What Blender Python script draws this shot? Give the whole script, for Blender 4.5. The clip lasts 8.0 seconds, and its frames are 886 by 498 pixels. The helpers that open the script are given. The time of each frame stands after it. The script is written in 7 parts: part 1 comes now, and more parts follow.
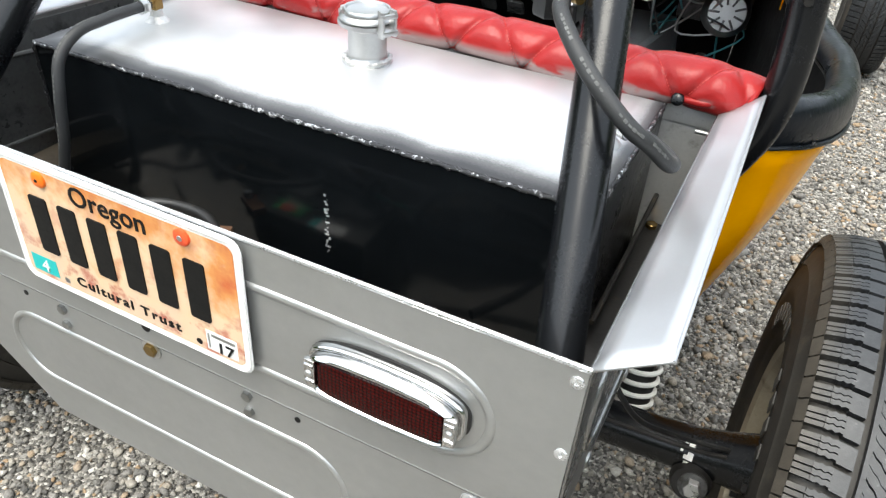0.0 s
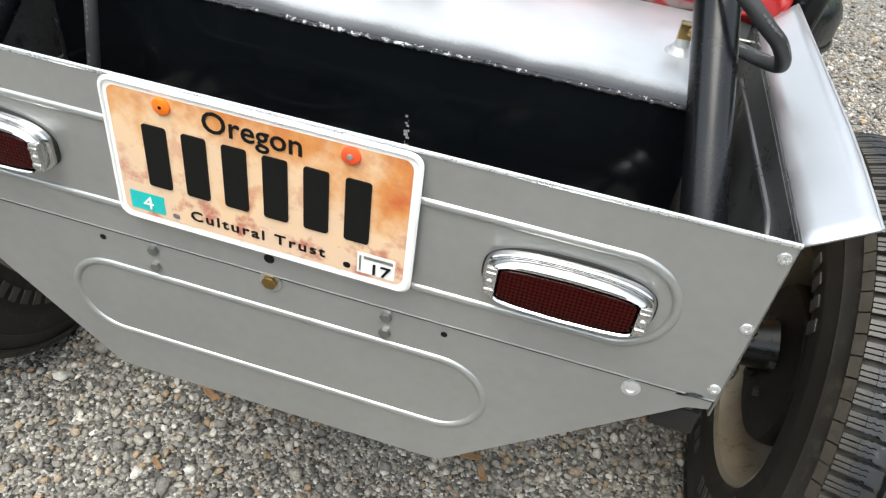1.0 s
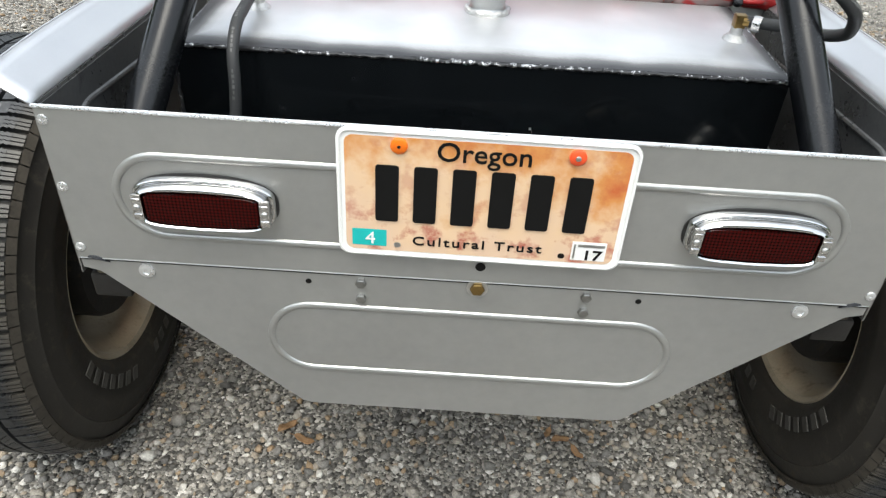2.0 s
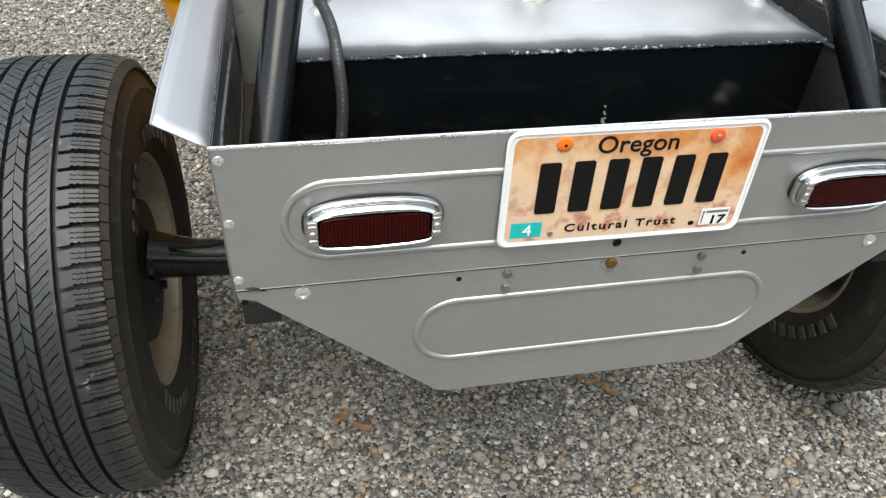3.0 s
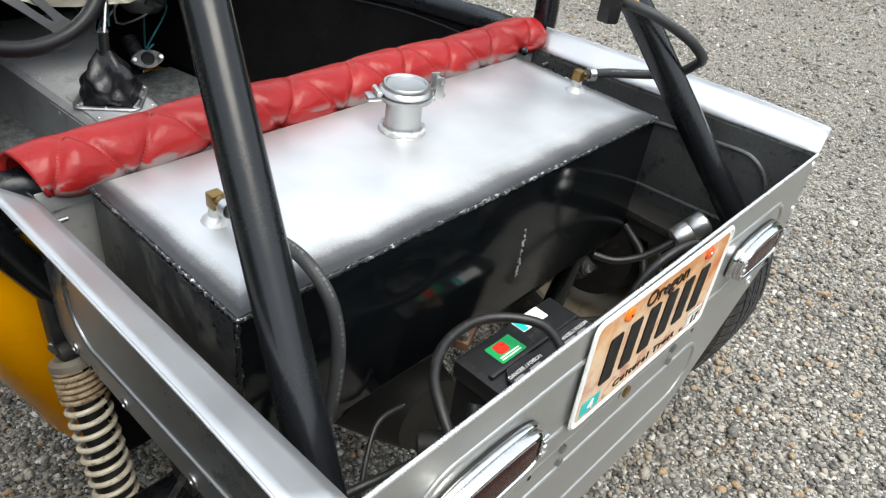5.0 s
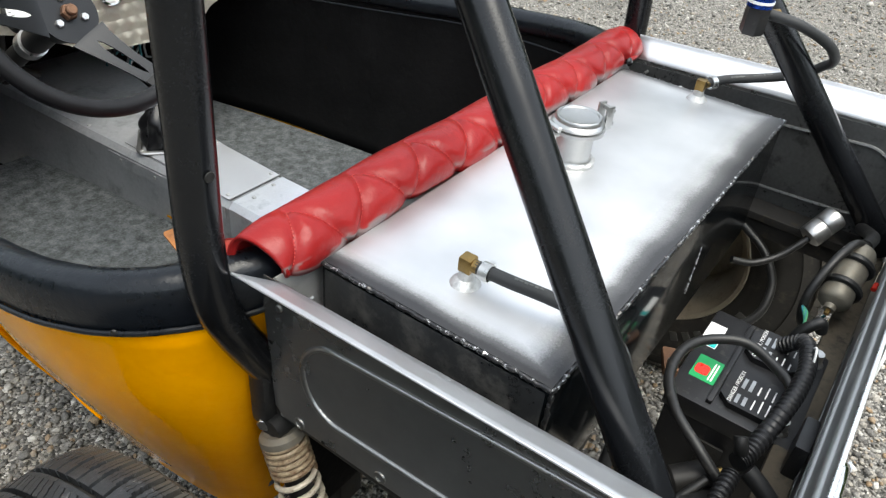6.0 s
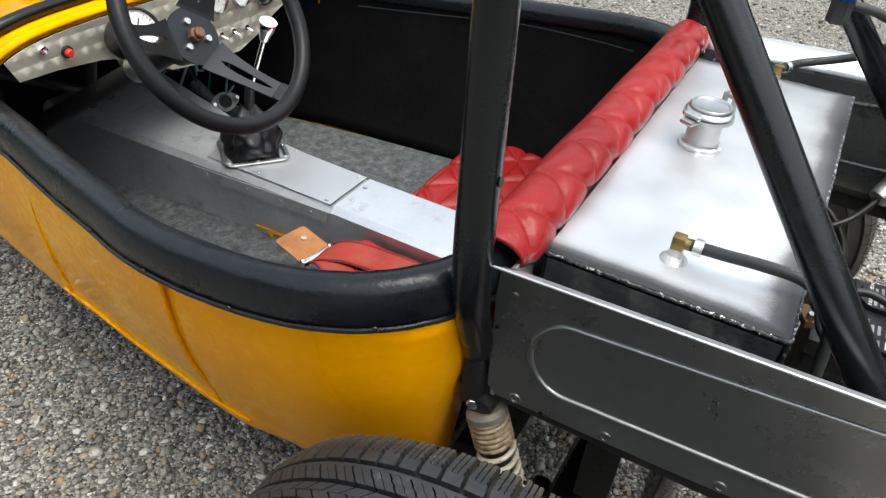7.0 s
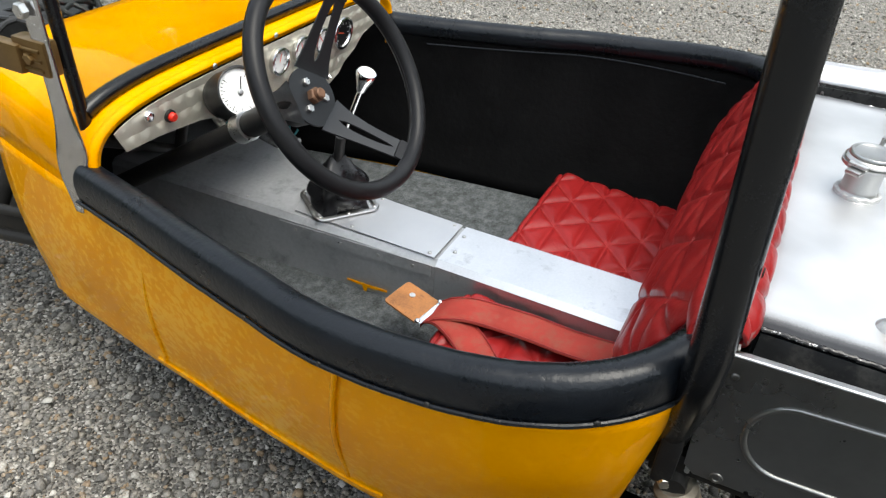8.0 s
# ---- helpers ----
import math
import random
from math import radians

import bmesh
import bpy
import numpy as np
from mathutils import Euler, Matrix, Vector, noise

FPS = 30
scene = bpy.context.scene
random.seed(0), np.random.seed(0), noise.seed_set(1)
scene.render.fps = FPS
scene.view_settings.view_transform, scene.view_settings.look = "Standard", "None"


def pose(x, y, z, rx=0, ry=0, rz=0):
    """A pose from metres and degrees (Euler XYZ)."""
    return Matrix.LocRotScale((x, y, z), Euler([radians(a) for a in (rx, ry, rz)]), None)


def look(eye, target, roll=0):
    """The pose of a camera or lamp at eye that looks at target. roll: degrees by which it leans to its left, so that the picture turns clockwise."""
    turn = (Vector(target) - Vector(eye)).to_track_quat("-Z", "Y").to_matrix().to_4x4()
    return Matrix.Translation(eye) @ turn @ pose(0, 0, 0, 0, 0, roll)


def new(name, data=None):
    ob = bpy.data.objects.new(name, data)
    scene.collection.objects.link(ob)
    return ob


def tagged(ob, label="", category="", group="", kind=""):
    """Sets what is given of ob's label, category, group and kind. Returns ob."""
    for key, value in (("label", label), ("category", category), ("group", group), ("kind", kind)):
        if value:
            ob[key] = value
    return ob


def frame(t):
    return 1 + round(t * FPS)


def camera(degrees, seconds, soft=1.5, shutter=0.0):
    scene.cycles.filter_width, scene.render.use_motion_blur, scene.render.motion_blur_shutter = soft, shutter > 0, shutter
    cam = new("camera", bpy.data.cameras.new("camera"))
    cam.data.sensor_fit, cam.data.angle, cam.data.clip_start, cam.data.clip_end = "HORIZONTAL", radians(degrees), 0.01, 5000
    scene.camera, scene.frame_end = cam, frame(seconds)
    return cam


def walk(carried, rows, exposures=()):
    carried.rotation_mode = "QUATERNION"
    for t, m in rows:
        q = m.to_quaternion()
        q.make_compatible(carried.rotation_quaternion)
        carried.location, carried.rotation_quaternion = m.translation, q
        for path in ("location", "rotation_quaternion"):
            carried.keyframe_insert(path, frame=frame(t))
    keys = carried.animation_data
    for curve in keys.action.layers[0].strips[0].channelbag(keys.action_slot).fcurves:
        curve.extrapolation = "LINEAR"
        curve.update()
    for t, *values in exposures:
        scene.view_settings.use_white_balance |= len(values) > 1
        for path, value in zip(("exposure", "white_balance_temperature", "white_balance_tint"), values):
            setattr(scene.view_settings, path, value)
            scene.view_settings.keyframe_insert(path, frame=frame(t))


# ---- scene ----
cam = camera(62.7, 8.0, 1.3)
PATH = [
    (0, (0.505, -0.371, 1.214), (-0.174, 1.101, 0.043), 3.9),
    (0.5, (0.386, -0.407, 1.185), (-0.119, 1.072, -0.063), 5.4),
    (1, (0.271, -0.495, 1.179), (-0.017, 1.023, -0.09), 8.2),
    (1.5, (0.117, -0.641, 1.161), (0.119, 0.955, -0.045), 9.0),
    (2, (-0.038, -0.646, 1.189), (-0.038, 0.968, 0.008), 3.6),
    (2.2, (-0.108, -0.65, 1.202), (-0.09, 0.948, -0.001), 2.3),
    (3.3, (-0.421, -0.609, 1.256), (0.076, 0.859, -0.008), 4.3),
    (3.5, (-0.442, -0.573, 1.268), (0.121, 0.879, 0.012), 3.7),
    (4, (-0.491, -0.42, 1.289), (0.212, 1.006, 0.075), 0.4),
    (4.2, (-0.516, -0.361, 1.298), (0.296, 1.009, 0.088), 3.3),
    (5.3, (-0.728, -0.149, 1.309), (0.609, 0.771, 0.14), 7.0),
    (5.5, (-0.762, -0.084, 1.313), (0.576, 0.808, 0.124), 5.9),
    (6, (-0.85, 0.073, 1.33), (0.506, 0.952, 0.152), 5.8),
    (6.5, (-0.969, 0.196, 1.341), (0.421, 1.012, 0.157), 6.2),
    (7, (-1.098, 0.31, 1.363), (0.34, 1.032, 0.176), 5.0),
    (7.5, (-1.139, 0.452, 1.365), (0.333, 1.149, 0.204), 6.4),
    (8, (-1.138, 0.591, 1.388), (0.337, 1.268, 0.22), 3.6),
]
walk(cam, [(t, look(eye, target, roll)) for t, eye, target, roll in PATH],
     [(0, 1.92, 6700, 6), (0.5, 1.82, 6700, 6), (1, 1.66, 6700, 6), (2, 1.54, 6700, 6), (3.5, 1.39, 6700, 6), (4.2, 1.54, 6700, 6), (5.5, 1.58, 6700, 6), (8, 1.48, 6700, 6)])

# ---- world and light ----
world = bpy.data.worlds.new("overcast_sky")
scene.world = world
world.use_nodes = True
wn = world.node_tree.nodes
sky = wn.new("ShaderNodeTexSky")
sky.sky_type, sky.sun_disc = "NISHITA", False
sky.sun_elevation, sky.sun_rotation = radians(70), radians(195)
sky.air_density, sky.dust_density, sky.ozone_density = 1.4, 1.6, 1.0
pale = wn.new("ShaderNodeHueSaturation")
pale.inputs["Saturation"].default_value = 0.42
world.node_tree.links.new(sky.outputs["Color"], pale.inputs["Color"])
world.node_tree.links.new(pale.outputs["Color"], wn["Background"].inputs["Color"])
wn["Background"].inputs["Strength"].default_value = 0.15
sun = new("sun", bpy.data.lights.new("sun", "SUN"))
sun.data.energy, sun.data.angle, sun.data.color = 1.25, radians(42), (1.0, 0.97, 0.92)
sun.matrix_world = look((-0.5, -1.0, 4.9), (0, 0.6, 0))


# ---- materials ----
def node_material(name):
    m = bpy.data.materials.new(name)
    m.use_nodes = True
    nodes, links = m.node_tree.nodes, m.node_tree.links
    return m, nodes, links, nodes["Principled BSDF"]


def noise_node(nodes, links, coord, scale, detail=4.0, rough=0.6):
    n = nodes.new("ShaderNodeTexNoise")
    n.inputs["Scale"].default_value, n.inputs["Detail"].default_value, n.inputs["Roughness"].default_value = scale, detail, rough
    links.new(coord, n.inputs["Vector"])
    return n.outputs["Fac"]


def ramp_node(nodes, links, fac, stops):
    r = nodes.new("ShaderNodeValToRGB")
    while len(r.color_ramp.elements) < len(stops):
        r.color_ramp.elements.new(0.5)
    for e, (p, c) in zip(r.color_ramp.elements, stops):
        e.position, e.color = p, (*c, 1.0) if len(c) == 3 else c
    links.new(fac, r.inputs["Fac"])
    return r.outputs["Color"]


def mix_node(nodes, links, fac, a, b, mode="MIX"):
    n = nodes.new("ShaderNodeMix")
    n.data_type, n.blend_type = "RGBA", mode
    for socket, value in ((n.inputs[0], fac), (n.inputs[6], a), (n.inputs[7], b)):
        if isinstance(value, bpy.types.NodeSocket):
            links.new(value, socket)
        elif isinstance(value, (int, float)):
            socket.default_value = value
        else:
            socket.default_value = (*value, 1.0)
    return n.outputs[2]


def math_node(nodes, links, op, *values, clamp=False):
    n = nodes.new("ShaderNodeMath")
    n.operation, n.use_clamp = op, clamp
    for socket, value in zip(n.inputs, values):
        if isinstance(value, bpy.types.NodeSocket):
            links.new(value, socket)
        else:
            socket.default_value = value
    return n.outputs[0]


def bump_node(nodes, links, height, strength, distance, before=None):
    b = nodes.new("ShaderNodeBump")
    b.inputs["Strength"].default_value, b.inputs["Distance"].default_value = strength, distance
    links.new(height, b.inputs["Height"])
    if before:
        links.new(before, b.inputs["Normal"])
    return b.outputs["Normal"]


def grey(v):
    return (v, v, v)


def surface(name, base, rough=0.5, metal=0.0, vary=0.15, scale=9.0, fine=180.0, bump=0.1, depth=0.0006, coat=0.0,
            dirt=None, dirt_amount=0.0, rough_vary=0.1, specular=0.4):
    """A material whose colour and gloss vary at two scales, with a fine relief and blotches of dirt."""
    m, nodes, links, bsdf = node_material(name)
    coord = nodes.new("ShaderNodeTexCoord").outputs["Object"]
    big = noise_node(nodes, links, coord, scale)
    small = noise_node(nodes, links, coord, fine, 3.0)
    both = math_node(nodes, links, "ADD", math_node(nodes, links, "MULTIPLY", big, 0.65), math_node(nodes, links, "MULTIPLY", small, 0.35))
    lo, hi = [c * (1 - vary) for c in base], [min(1.0, c * (1 + vary)) for c in base]
    colour = ramp_node(nodes, links, both, [(0.3, lo), (0.7, hi)])
    if dirt:
        spots = noise_node(nodes, links, coord, scale * 2.3, 6.0, 0.7)
        mask = ramp_node(nodes, links, spots, [(0.62 - 0.25 * dirt_amount, grey(0.0)), (0.78 - 0.15 * dirt_amount, grey(1.0))])
        colour = mix_node(nodes, links, mask, colour, dirt)
        dull = mix_node(nodes, links, mask, grey(rough), grey(min(1.0, rough + 0.35)))
    links.new(colour, bsdf.inputs["Base Color"])
    gloss = ramp_node(nodes, links, both, [(0.3, grey(max(0.02, rough - rough_vary))), (0.7, grey(min(1.0, rough + rough_vary)))])
    if dirt:
        gloss = mix_node(nodes, links, mask, gloss, dull)
    links.new(gloss, bsdf.inputs["Roughness"])
    bsdf.inputs["Metallic"].default_value = metal
    bsdf.inputs["Coat Weight"].default_value = coat
    bsdf.inputs["Coat Roughness"].default_value = 0.08
    bsdf.inputs["Specular IOR Level"].default_value = specular
    if bump:
        links.new(bump_node(nodes, links, small, bump, depth), bsdf.inputs["Normal"])
    return m


PANEL = surface("satin_grey_aluminium_paint", (0.385, 0.388, 0.379), 0.33, 0.68, 0.10, 5, 60, 0.0, rough_vary=0.04)
ALU = surface("bright_sheet_aluminium", (0.52, 0.53, 0.55), 0.42, 0.8, 0.06, 14, 400, 0.06, 0.0004)
ALU_EDGE = surface("bare_aluminium_edge", (0.74, 0.75, 0.76), 0.3, 0.8, 0.08, 30, 500, 0.05, 0.0003)
SIDE = surface("dull_grey_side_sheet", (0.275, 0.273, 0.267), 0.28, 0.85, 0.18, 4, 30, 0.0, rough_vary=0.04)
BULK = surface("grey_bulkhead_sheet", (0.46, 0.46, 0.445), 0.38, 0.5, 0.12, 8, 200, 0.06, 0.0005, dirt=(0.17, 0.155, 0.13), dirt_amount=0.25)
LEDGE = surface("brown_dirty_ledge", (0.055, 0.045, 0.033), 0.75, 0.0, 0.35, 22, 200, 0.5, 0.001, dirt=(0.03, 0.026, 0.02), dirt_amount=0.4, specular=0.2)
RAIL_DIRT = surface("mud_stained_rail", (0.085, 0.070, 0.050), 0.7, 0.1, 0.35, 16, 140, 0.4, 0.001, dirt=(0.035, 0.031, 0.026), dirt_amount=0.5, specular=0.25)
# Inner sheet: a darker grey than the outer SIDE sheet
SIDE_IN = surface("dark_grey_inner_sheet", (0.12, 0.121, 0.12), 0.32, 0.6, 0.3, 10, 160, 0.08, 0.0006, dirt=(0.03, 0.03, 0.03), dirt_amount=0.3)
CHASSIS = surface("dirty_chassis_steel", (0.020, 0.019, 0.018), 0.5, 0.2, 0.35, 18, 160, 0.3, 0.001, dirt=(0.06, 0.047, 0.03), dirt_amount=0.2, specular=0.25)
TUBE = surface("gloss_black_tube_paint", (0.005, 0.0055, 0.0065), 0.24, 0.0, 0.3, 16, 300, 0.03, 0.0004, specular=0.34)
VINYL = surface("black_padded_vinyl", (0.0045, 0.006, 0.0085), 0.31, 0.0, 0.25, 12, 95, 0.45, 0.002, specular=0.30)
LINING = surface("black_cockpit_lining", (0.0045, 0.0045, 0.0046), 0.6, 0.0, 0.4, 9, 60, 0.4, 0.003, dirt=(0.009, 0.0092, 0.009), dirt_amount=0.15, specular=0.05)
CARPET = surface("grey_felt_carpet", (0.088, 0.095, 0.097), 0.95, 0.0, 0.75, 40, 210, 1.0, 0.005, dirt=(0.045, 0.049, 0.051), dirt_amount=0.5, specular=0.1)
TUNNEL = surface("brushed_tunnel_aluminium", (0.64, 0.65, 0.67), 0.36, 0.9, 0.12, 6, 200, 0.05, 0.0004, dirt=(0.42, 0.43, 0.45), dirt_amount=0.15)
# Darker copy of TUNNEL: shade under the dash is put into its colour
TUNNEL_SHADED = surface("shaded_tunnel_aluminium", (0.42, 0.43, 0.44), 0.38, 0.6, 0.22, 5, 120, 0.03, 0.0004, dirt=(0.26, 0.265, 0.27), dirt_amount=0.3)
POLISHED = surface("polished_cast_post", (0.56, 0.56, 0.57), 0.2, 1.0, 0.12, 18, 260, 0.15, 0.0006)
CHROME = surface("chrome", (0.86, 0.86, 0.87), 0.09, 1.0, 0.03, 20, 200, 0.0)
CHROME_OLD = surface("pitted_chrome", (0.60, 0.60, 0.60), 0.14, 1.0, 0.15, 60, 300, 0.1, 0.0005)
CASTING = surface("cast_aluminium", (0.45, 0.45, 0.445), 0.34, 0.95, 0.08, 25, 240, 0.04, 0.0004, rough_vary=0.05)
WELD = surface("dull_aluminium_weld", (0.50, 0.50, 0.49), 0.45, 0.7, 0.3, 60, 200, 0.8, 0.002)
BRASS = surface("brass", (0.25, 0.165, 0.06), 0.35, 0.95, 0.25, 40, 300, 0.1, 0.0004)
BRONZE = surface("bronzed_bracket", (0.20, 0.125, 0.05), 0.38, 0.85, 0.2, 25, 300, 0.15, 0.0005)
STEEL = surface("zinc_plated_steel", (0.55, 0.55, 0.54), 0.32, 0.95, 0.2, 60, 400, 0.1, 0.0003)
RIVET = surface("dull_rivet_alloy", (0.27, 0.27, 0.26), 0.35, 0.9, 0.2, 60, 400, 0.1, 0.0003)
RUST = surface("rusty_steel", (0.16, 0.085, 0.05), 0.6, 0.4, 0.4, 60, 300, 0.4, 0.0006)
HOSE = surface("braided_rubber_hose", (0.026, 0.027, 0.028), 0.6, 0.0, 0.25, 20, 500, 0.5, 0.0007)
HOSE_PRINT = surface("worn_hose_print", (0.085, 0.087, 0.085), 0.6, 0.0, 0.5, 90, 300, 0.0)
RUBBER = surface("black_rubber", (0.012, 0.012, 0.012), 0.45, 0.0, 0.3, 30, 300, 0.2, 0.0005, dirt=(0.06, 0.056, 0.05), dirt_amount=0.2)
PLASTIC = surface("black_battery_plastic", (0.011, 0.011, 0.012), 0.42, 0.0, 0.3, 30, 400, 0.3, 0.0004, dirt=(0.06, 0.058, 0.052), dirt_amount=0.15)
SPRING = surface("cream_spring_paint", (0.50, 0.45, 0.36), 0.45, 0.1, 0.25, 40, 300, 0.2, 0.0005, dirt=(0.15, 0.085, 0.045), dirt_amount=0.35)
SPRING_TOP = surface("rust_stained_spring_paint", (0.33, 0.26, 0.17), 0.5, 0.1, 0.3, 40, 300, 0.2, 0.0005, dirt=(0.13, 0.07, 0.035), dirt_amount=0.9)
SPRING_W = surface("white_spring_paint", (0.72, 0.71, 0.67), 0.45, 0.0, 0.12, 40, 300, 0.1, 0.0004, dirt=(0.35, 0.28, 0.2), dirt_amount=0.05)
RIM_PAINT = surface("dusty_wheel_rim", (0.33, 0.29, 0.22), 0.42, 0.35, 0.2, 14, 200, 0.1, 0.0005, dirt=(0.20, 0.17, 0.125), dirt_amount=0.3)
LETTER = surface("scuffed_raised_lettering", (0.05, 0.047, 0.042), 0.6, 0.0, 0.3, 40, 200, 0.2, 0.0006)
LEATHER = surface("tan_leather", (0.30, 0.12, 0.035), 0.65, 0.0, 0.35, 26, 260, 0.4, 0.001, dirt=(0.12, 0.05, 0.02), dirt_amount=0.2)
BELT = surface("faded_red_webbing", (0.27, 0.035, 0.026), 0.75, 0.0, 0.3, 14, 700, 0.5, 0.0006, dirt=(0.24, 0.07, 0.05), dirt_amount=0.5, specular=0.15)
BELT_EDGE = surface("red_webbing_edge", (0.24, 0.018, 0.017), 0.6, 0.0, 0.2, 14, 500, 0.3, 0.0005)
BOOT = surface("black_leather_boot", (0.007, 0.007, 0.008), 0.3, 0.0, 0.3, 30, 300, 0.3, 0.0006)
WHEEL_BLACK = surface("satin_black_grip", (0.010, 0.010, 0.011), 0.36, 0.0, 0.2, 30, 500, 0.3, 0.0004, specular=0.18)
SPOKE = surface("black_anodised_spoke", (0.016, 0.017, 0.019), 0.38, 0.3, 0.15, 30, 500, 0.05, 0.0003)
WHITE = surface("white_enamel", (0.78, 0.78, 0.76), 0.4, 0.0, 0.04, 40, 300, 0.0)
DIAL = surface("white_dial", (0.82, 0.82, 0.80), 0.35, 0.0, 0.03, 60, 300, 0.0)
BLACK_INK = surface("black_ink", (0.006, 0.006, 0.006), 0.45, 0.0, 0.1, 60, 300, 0.0, specular=0.15)
RED_PLASTIC = surface("red_plastic", (0.65, 0.025, 0.012), 0.3, 0.0, 0.1, 60, 300, 0.0)
ORANGE = surface("orange_plastic", (0.80, 0.16, 0.01), 0.38, 0.0, 0.1, 60, 300, 0.0)
ORANGE_RED = surface("orange_red_plastic", (0.78, 0.085, 0.025), 0.38, 0.0, 0.1, 60, 300, 0.0)
TEAL = surface("teal_sticker", (0.01, 0.42, 0.40), 0.4, 0.0, 0.06, 60, 300, 0.0)
GREEN = surface("green_sticker", (0.01, 0.30, 0.09), 0.35, 0.0, 0.1, 60, 300, 0.0)
BLUE = surface("blue_anodised", (0.01, 0.05, 0.30), 0.25, 0.8, 0.1, 60, 300, 0.0)
WIRE_GREEN = surface("green_wire", (0.05, 0.22, 0.10), 0.45, 0.0, 0.15, 60, 300, 0.0)
WIRE_TEAL = surface("teal_wire", (0.03, 0.16, 0.18), 0.45, 0.0, 0.15, 60, 300, 0.0)
STITCH = surface("red_thread", (0.34, 0.04, 0.035), 0.7, 0.0, 0.1, 60, 300, 0.0)
THREAD = surface("worn_pale_thread", (0.27, 0.024, 0.021), 0.6, 0.0, 0.2, 40, 300, 0.0)
LEAF = surface("dry_leaf", (0.20, 0.115, 0.055), 0.75, 0.0, 0.4, 40, 300, 0.4, 0.001)
ENGINE = surface("grimy_engine_metal", (0.12, 0.12, 0.12), 0.45, 0.7, 0.4, 20, 150, 0.3, 0.001, dirt=(0.03, 0.028, 0.025), dirt_amount=0.6)
PUMP = surface("tan_pump_metal", (0.17, 0.155, 0.125), 0.5, 0.4, 0.2, 30, 250, 0.15, 0.0005, dirt=(0.2, 0.17, 0.12), dirt_amount=0.3)


def lens_material():
    m, nodes, links, bsdf = node_material("dark_red_lens")
    coord = nodes.new("ShaderNodeTexCoord").outputs["Object"]
    cell = nodes.new("ShaderNodeTexVoronoi")
    cell.inputs["Scale"].default_value, cell.inputs["Randomness"].default_value = 260.0, 0.0
    links.new(coord, cell.inputs["Vector"])
    links.new(ramp_node(nodes, links, cell.outputs["Distance"], [(0.0, (0.055, 0.0016, 0.0010)), (0.6, (0.007, 0.0005, 0.0004))]), bsdf.inputs["Base Color"])
    bsdf.inputs["Roughness"].default_value = 0.12
    bsdf.inputs["Specular IOR Level"].default_value = 0.12
    links.new(bump_node(nodes, links, cell.outputs["Distance"], 0.25, 0.001), bsdf.inputs["Normal"])
    return m


LENS = lens_material()


def glass_material():
    m, nodes, links, bsdf = node_material("clear_glass")
    bsdf.inputs["Transmission Weight"].default_value = 1.0
    bsdf.inputs["Roughness"].default_value = 0.01
    bsdf.inputs["IOR"].default_value = 1.45
    bsdf.inputs["Base Color"].default_value = (0.71, 0.75, 0.71, 1.0)
    return m


GLASS = glass_material()


def tank_top_material():
    """Bare sanded aluminium, with black paint dusted over its outer edges."""
    m, nodes, links, bsdf = node_material("sanded_tank_aluminium")
    coord = nodes.new("ShaderNodeTexCoord").outputs["Object"]
    xyz = nodes.new("ShaderNodeSeparateXYZ")
    links.new(coord, xyz.inputs[0])
    cloud = noise_node(nodes, links, coord, 9.0, 3.0, 0.5)
    grain = noise_node(nodes, links, coord, 420.0, 2.0, 0.7)
    side = math_node(nodes, links, "SUBTRACT", 0.390, math_node(nodes, links, "ABSOLUTE", xyz.outputs[0]))
    back = math_node(nodes, links, "ADD", xyz.outputs[1], 0.1395)
    front = math_node(nodes, links, "ADD", math_node(nodes, links, "SUBTRACT", 0.1525, xyz.outputs[1]), 0.060)
    edge = math_node(nodes, links, "MINIMUM", math_node(nodes, links, "MINIMUM", math_node(nodes, links, "MULTIPLY", side, 1.7), back), front)
    edge = math_node(nodes, links, "ADD", edge, math_node(nodes, links, "MULTIPLY", math_node(nodes, links, "SUBTRACT", cloud, 0.5), 0.03))
    edge = math_node(nodes, links, "ADD", edge, math_node(nodes, links, "MULTIPLY", math_node(nodes, links, "SUBTRACT", grain, 0.5), 0.012))
    bare = ramp_node(nodes, links, math_node(nodes, links, "MULTIPLY", edge, 10.0), [(0.08, grey(0.0)), (0.24, grey(0.12)), (0.36, grey(0.55)), (0.52, grey(0.9)), (0.70, grey(1.0))])
    metal = ramp_node(nodes, links, cloud, [(0.3, (0.56, 0.565, 0.57)), (0.7, (0.69, 0.692, 0.70))])
    links.new(mix_node(nodes, links, bare, (0.022, 0.022, 0.024), metal), bsdf.inputs["Base Color"])
    links.new(mix_node(nodes, links, bare, grey(0.1), grey(0.85)), bsdf.inputs["Metallic"])
    links.new(mix_node(nodes, links, cloud, grey(0.36), grey(0.50)), bsdf.inputs["Roughness"])
    links.new(bump_node(nodes, links, grain, 0.08, 0.0004), bsdf.inputs["Normal"])
    return m


TANK_TOP = tank_top_material()
TANK_BLACK = surface("gloss_black_tank_paint", (0.003, 0.0038, 0.0045), 0.13, 0.0, 0.3, 7, 140, 0.06, 0.0005, dirt=(0.007, 0.008, 0.009), dirt_amount=0.2, specular=0.22)
TANK_END = surface("dusty_scuffed_black_paint", (0.020, 0.021, 0.022), 0.32, 0.0, 0.5, 14, 110, 0.35, 0.001, dirt=(0.075, 0.073, 0.068), dirt_amount=0.55, specular=0.45)


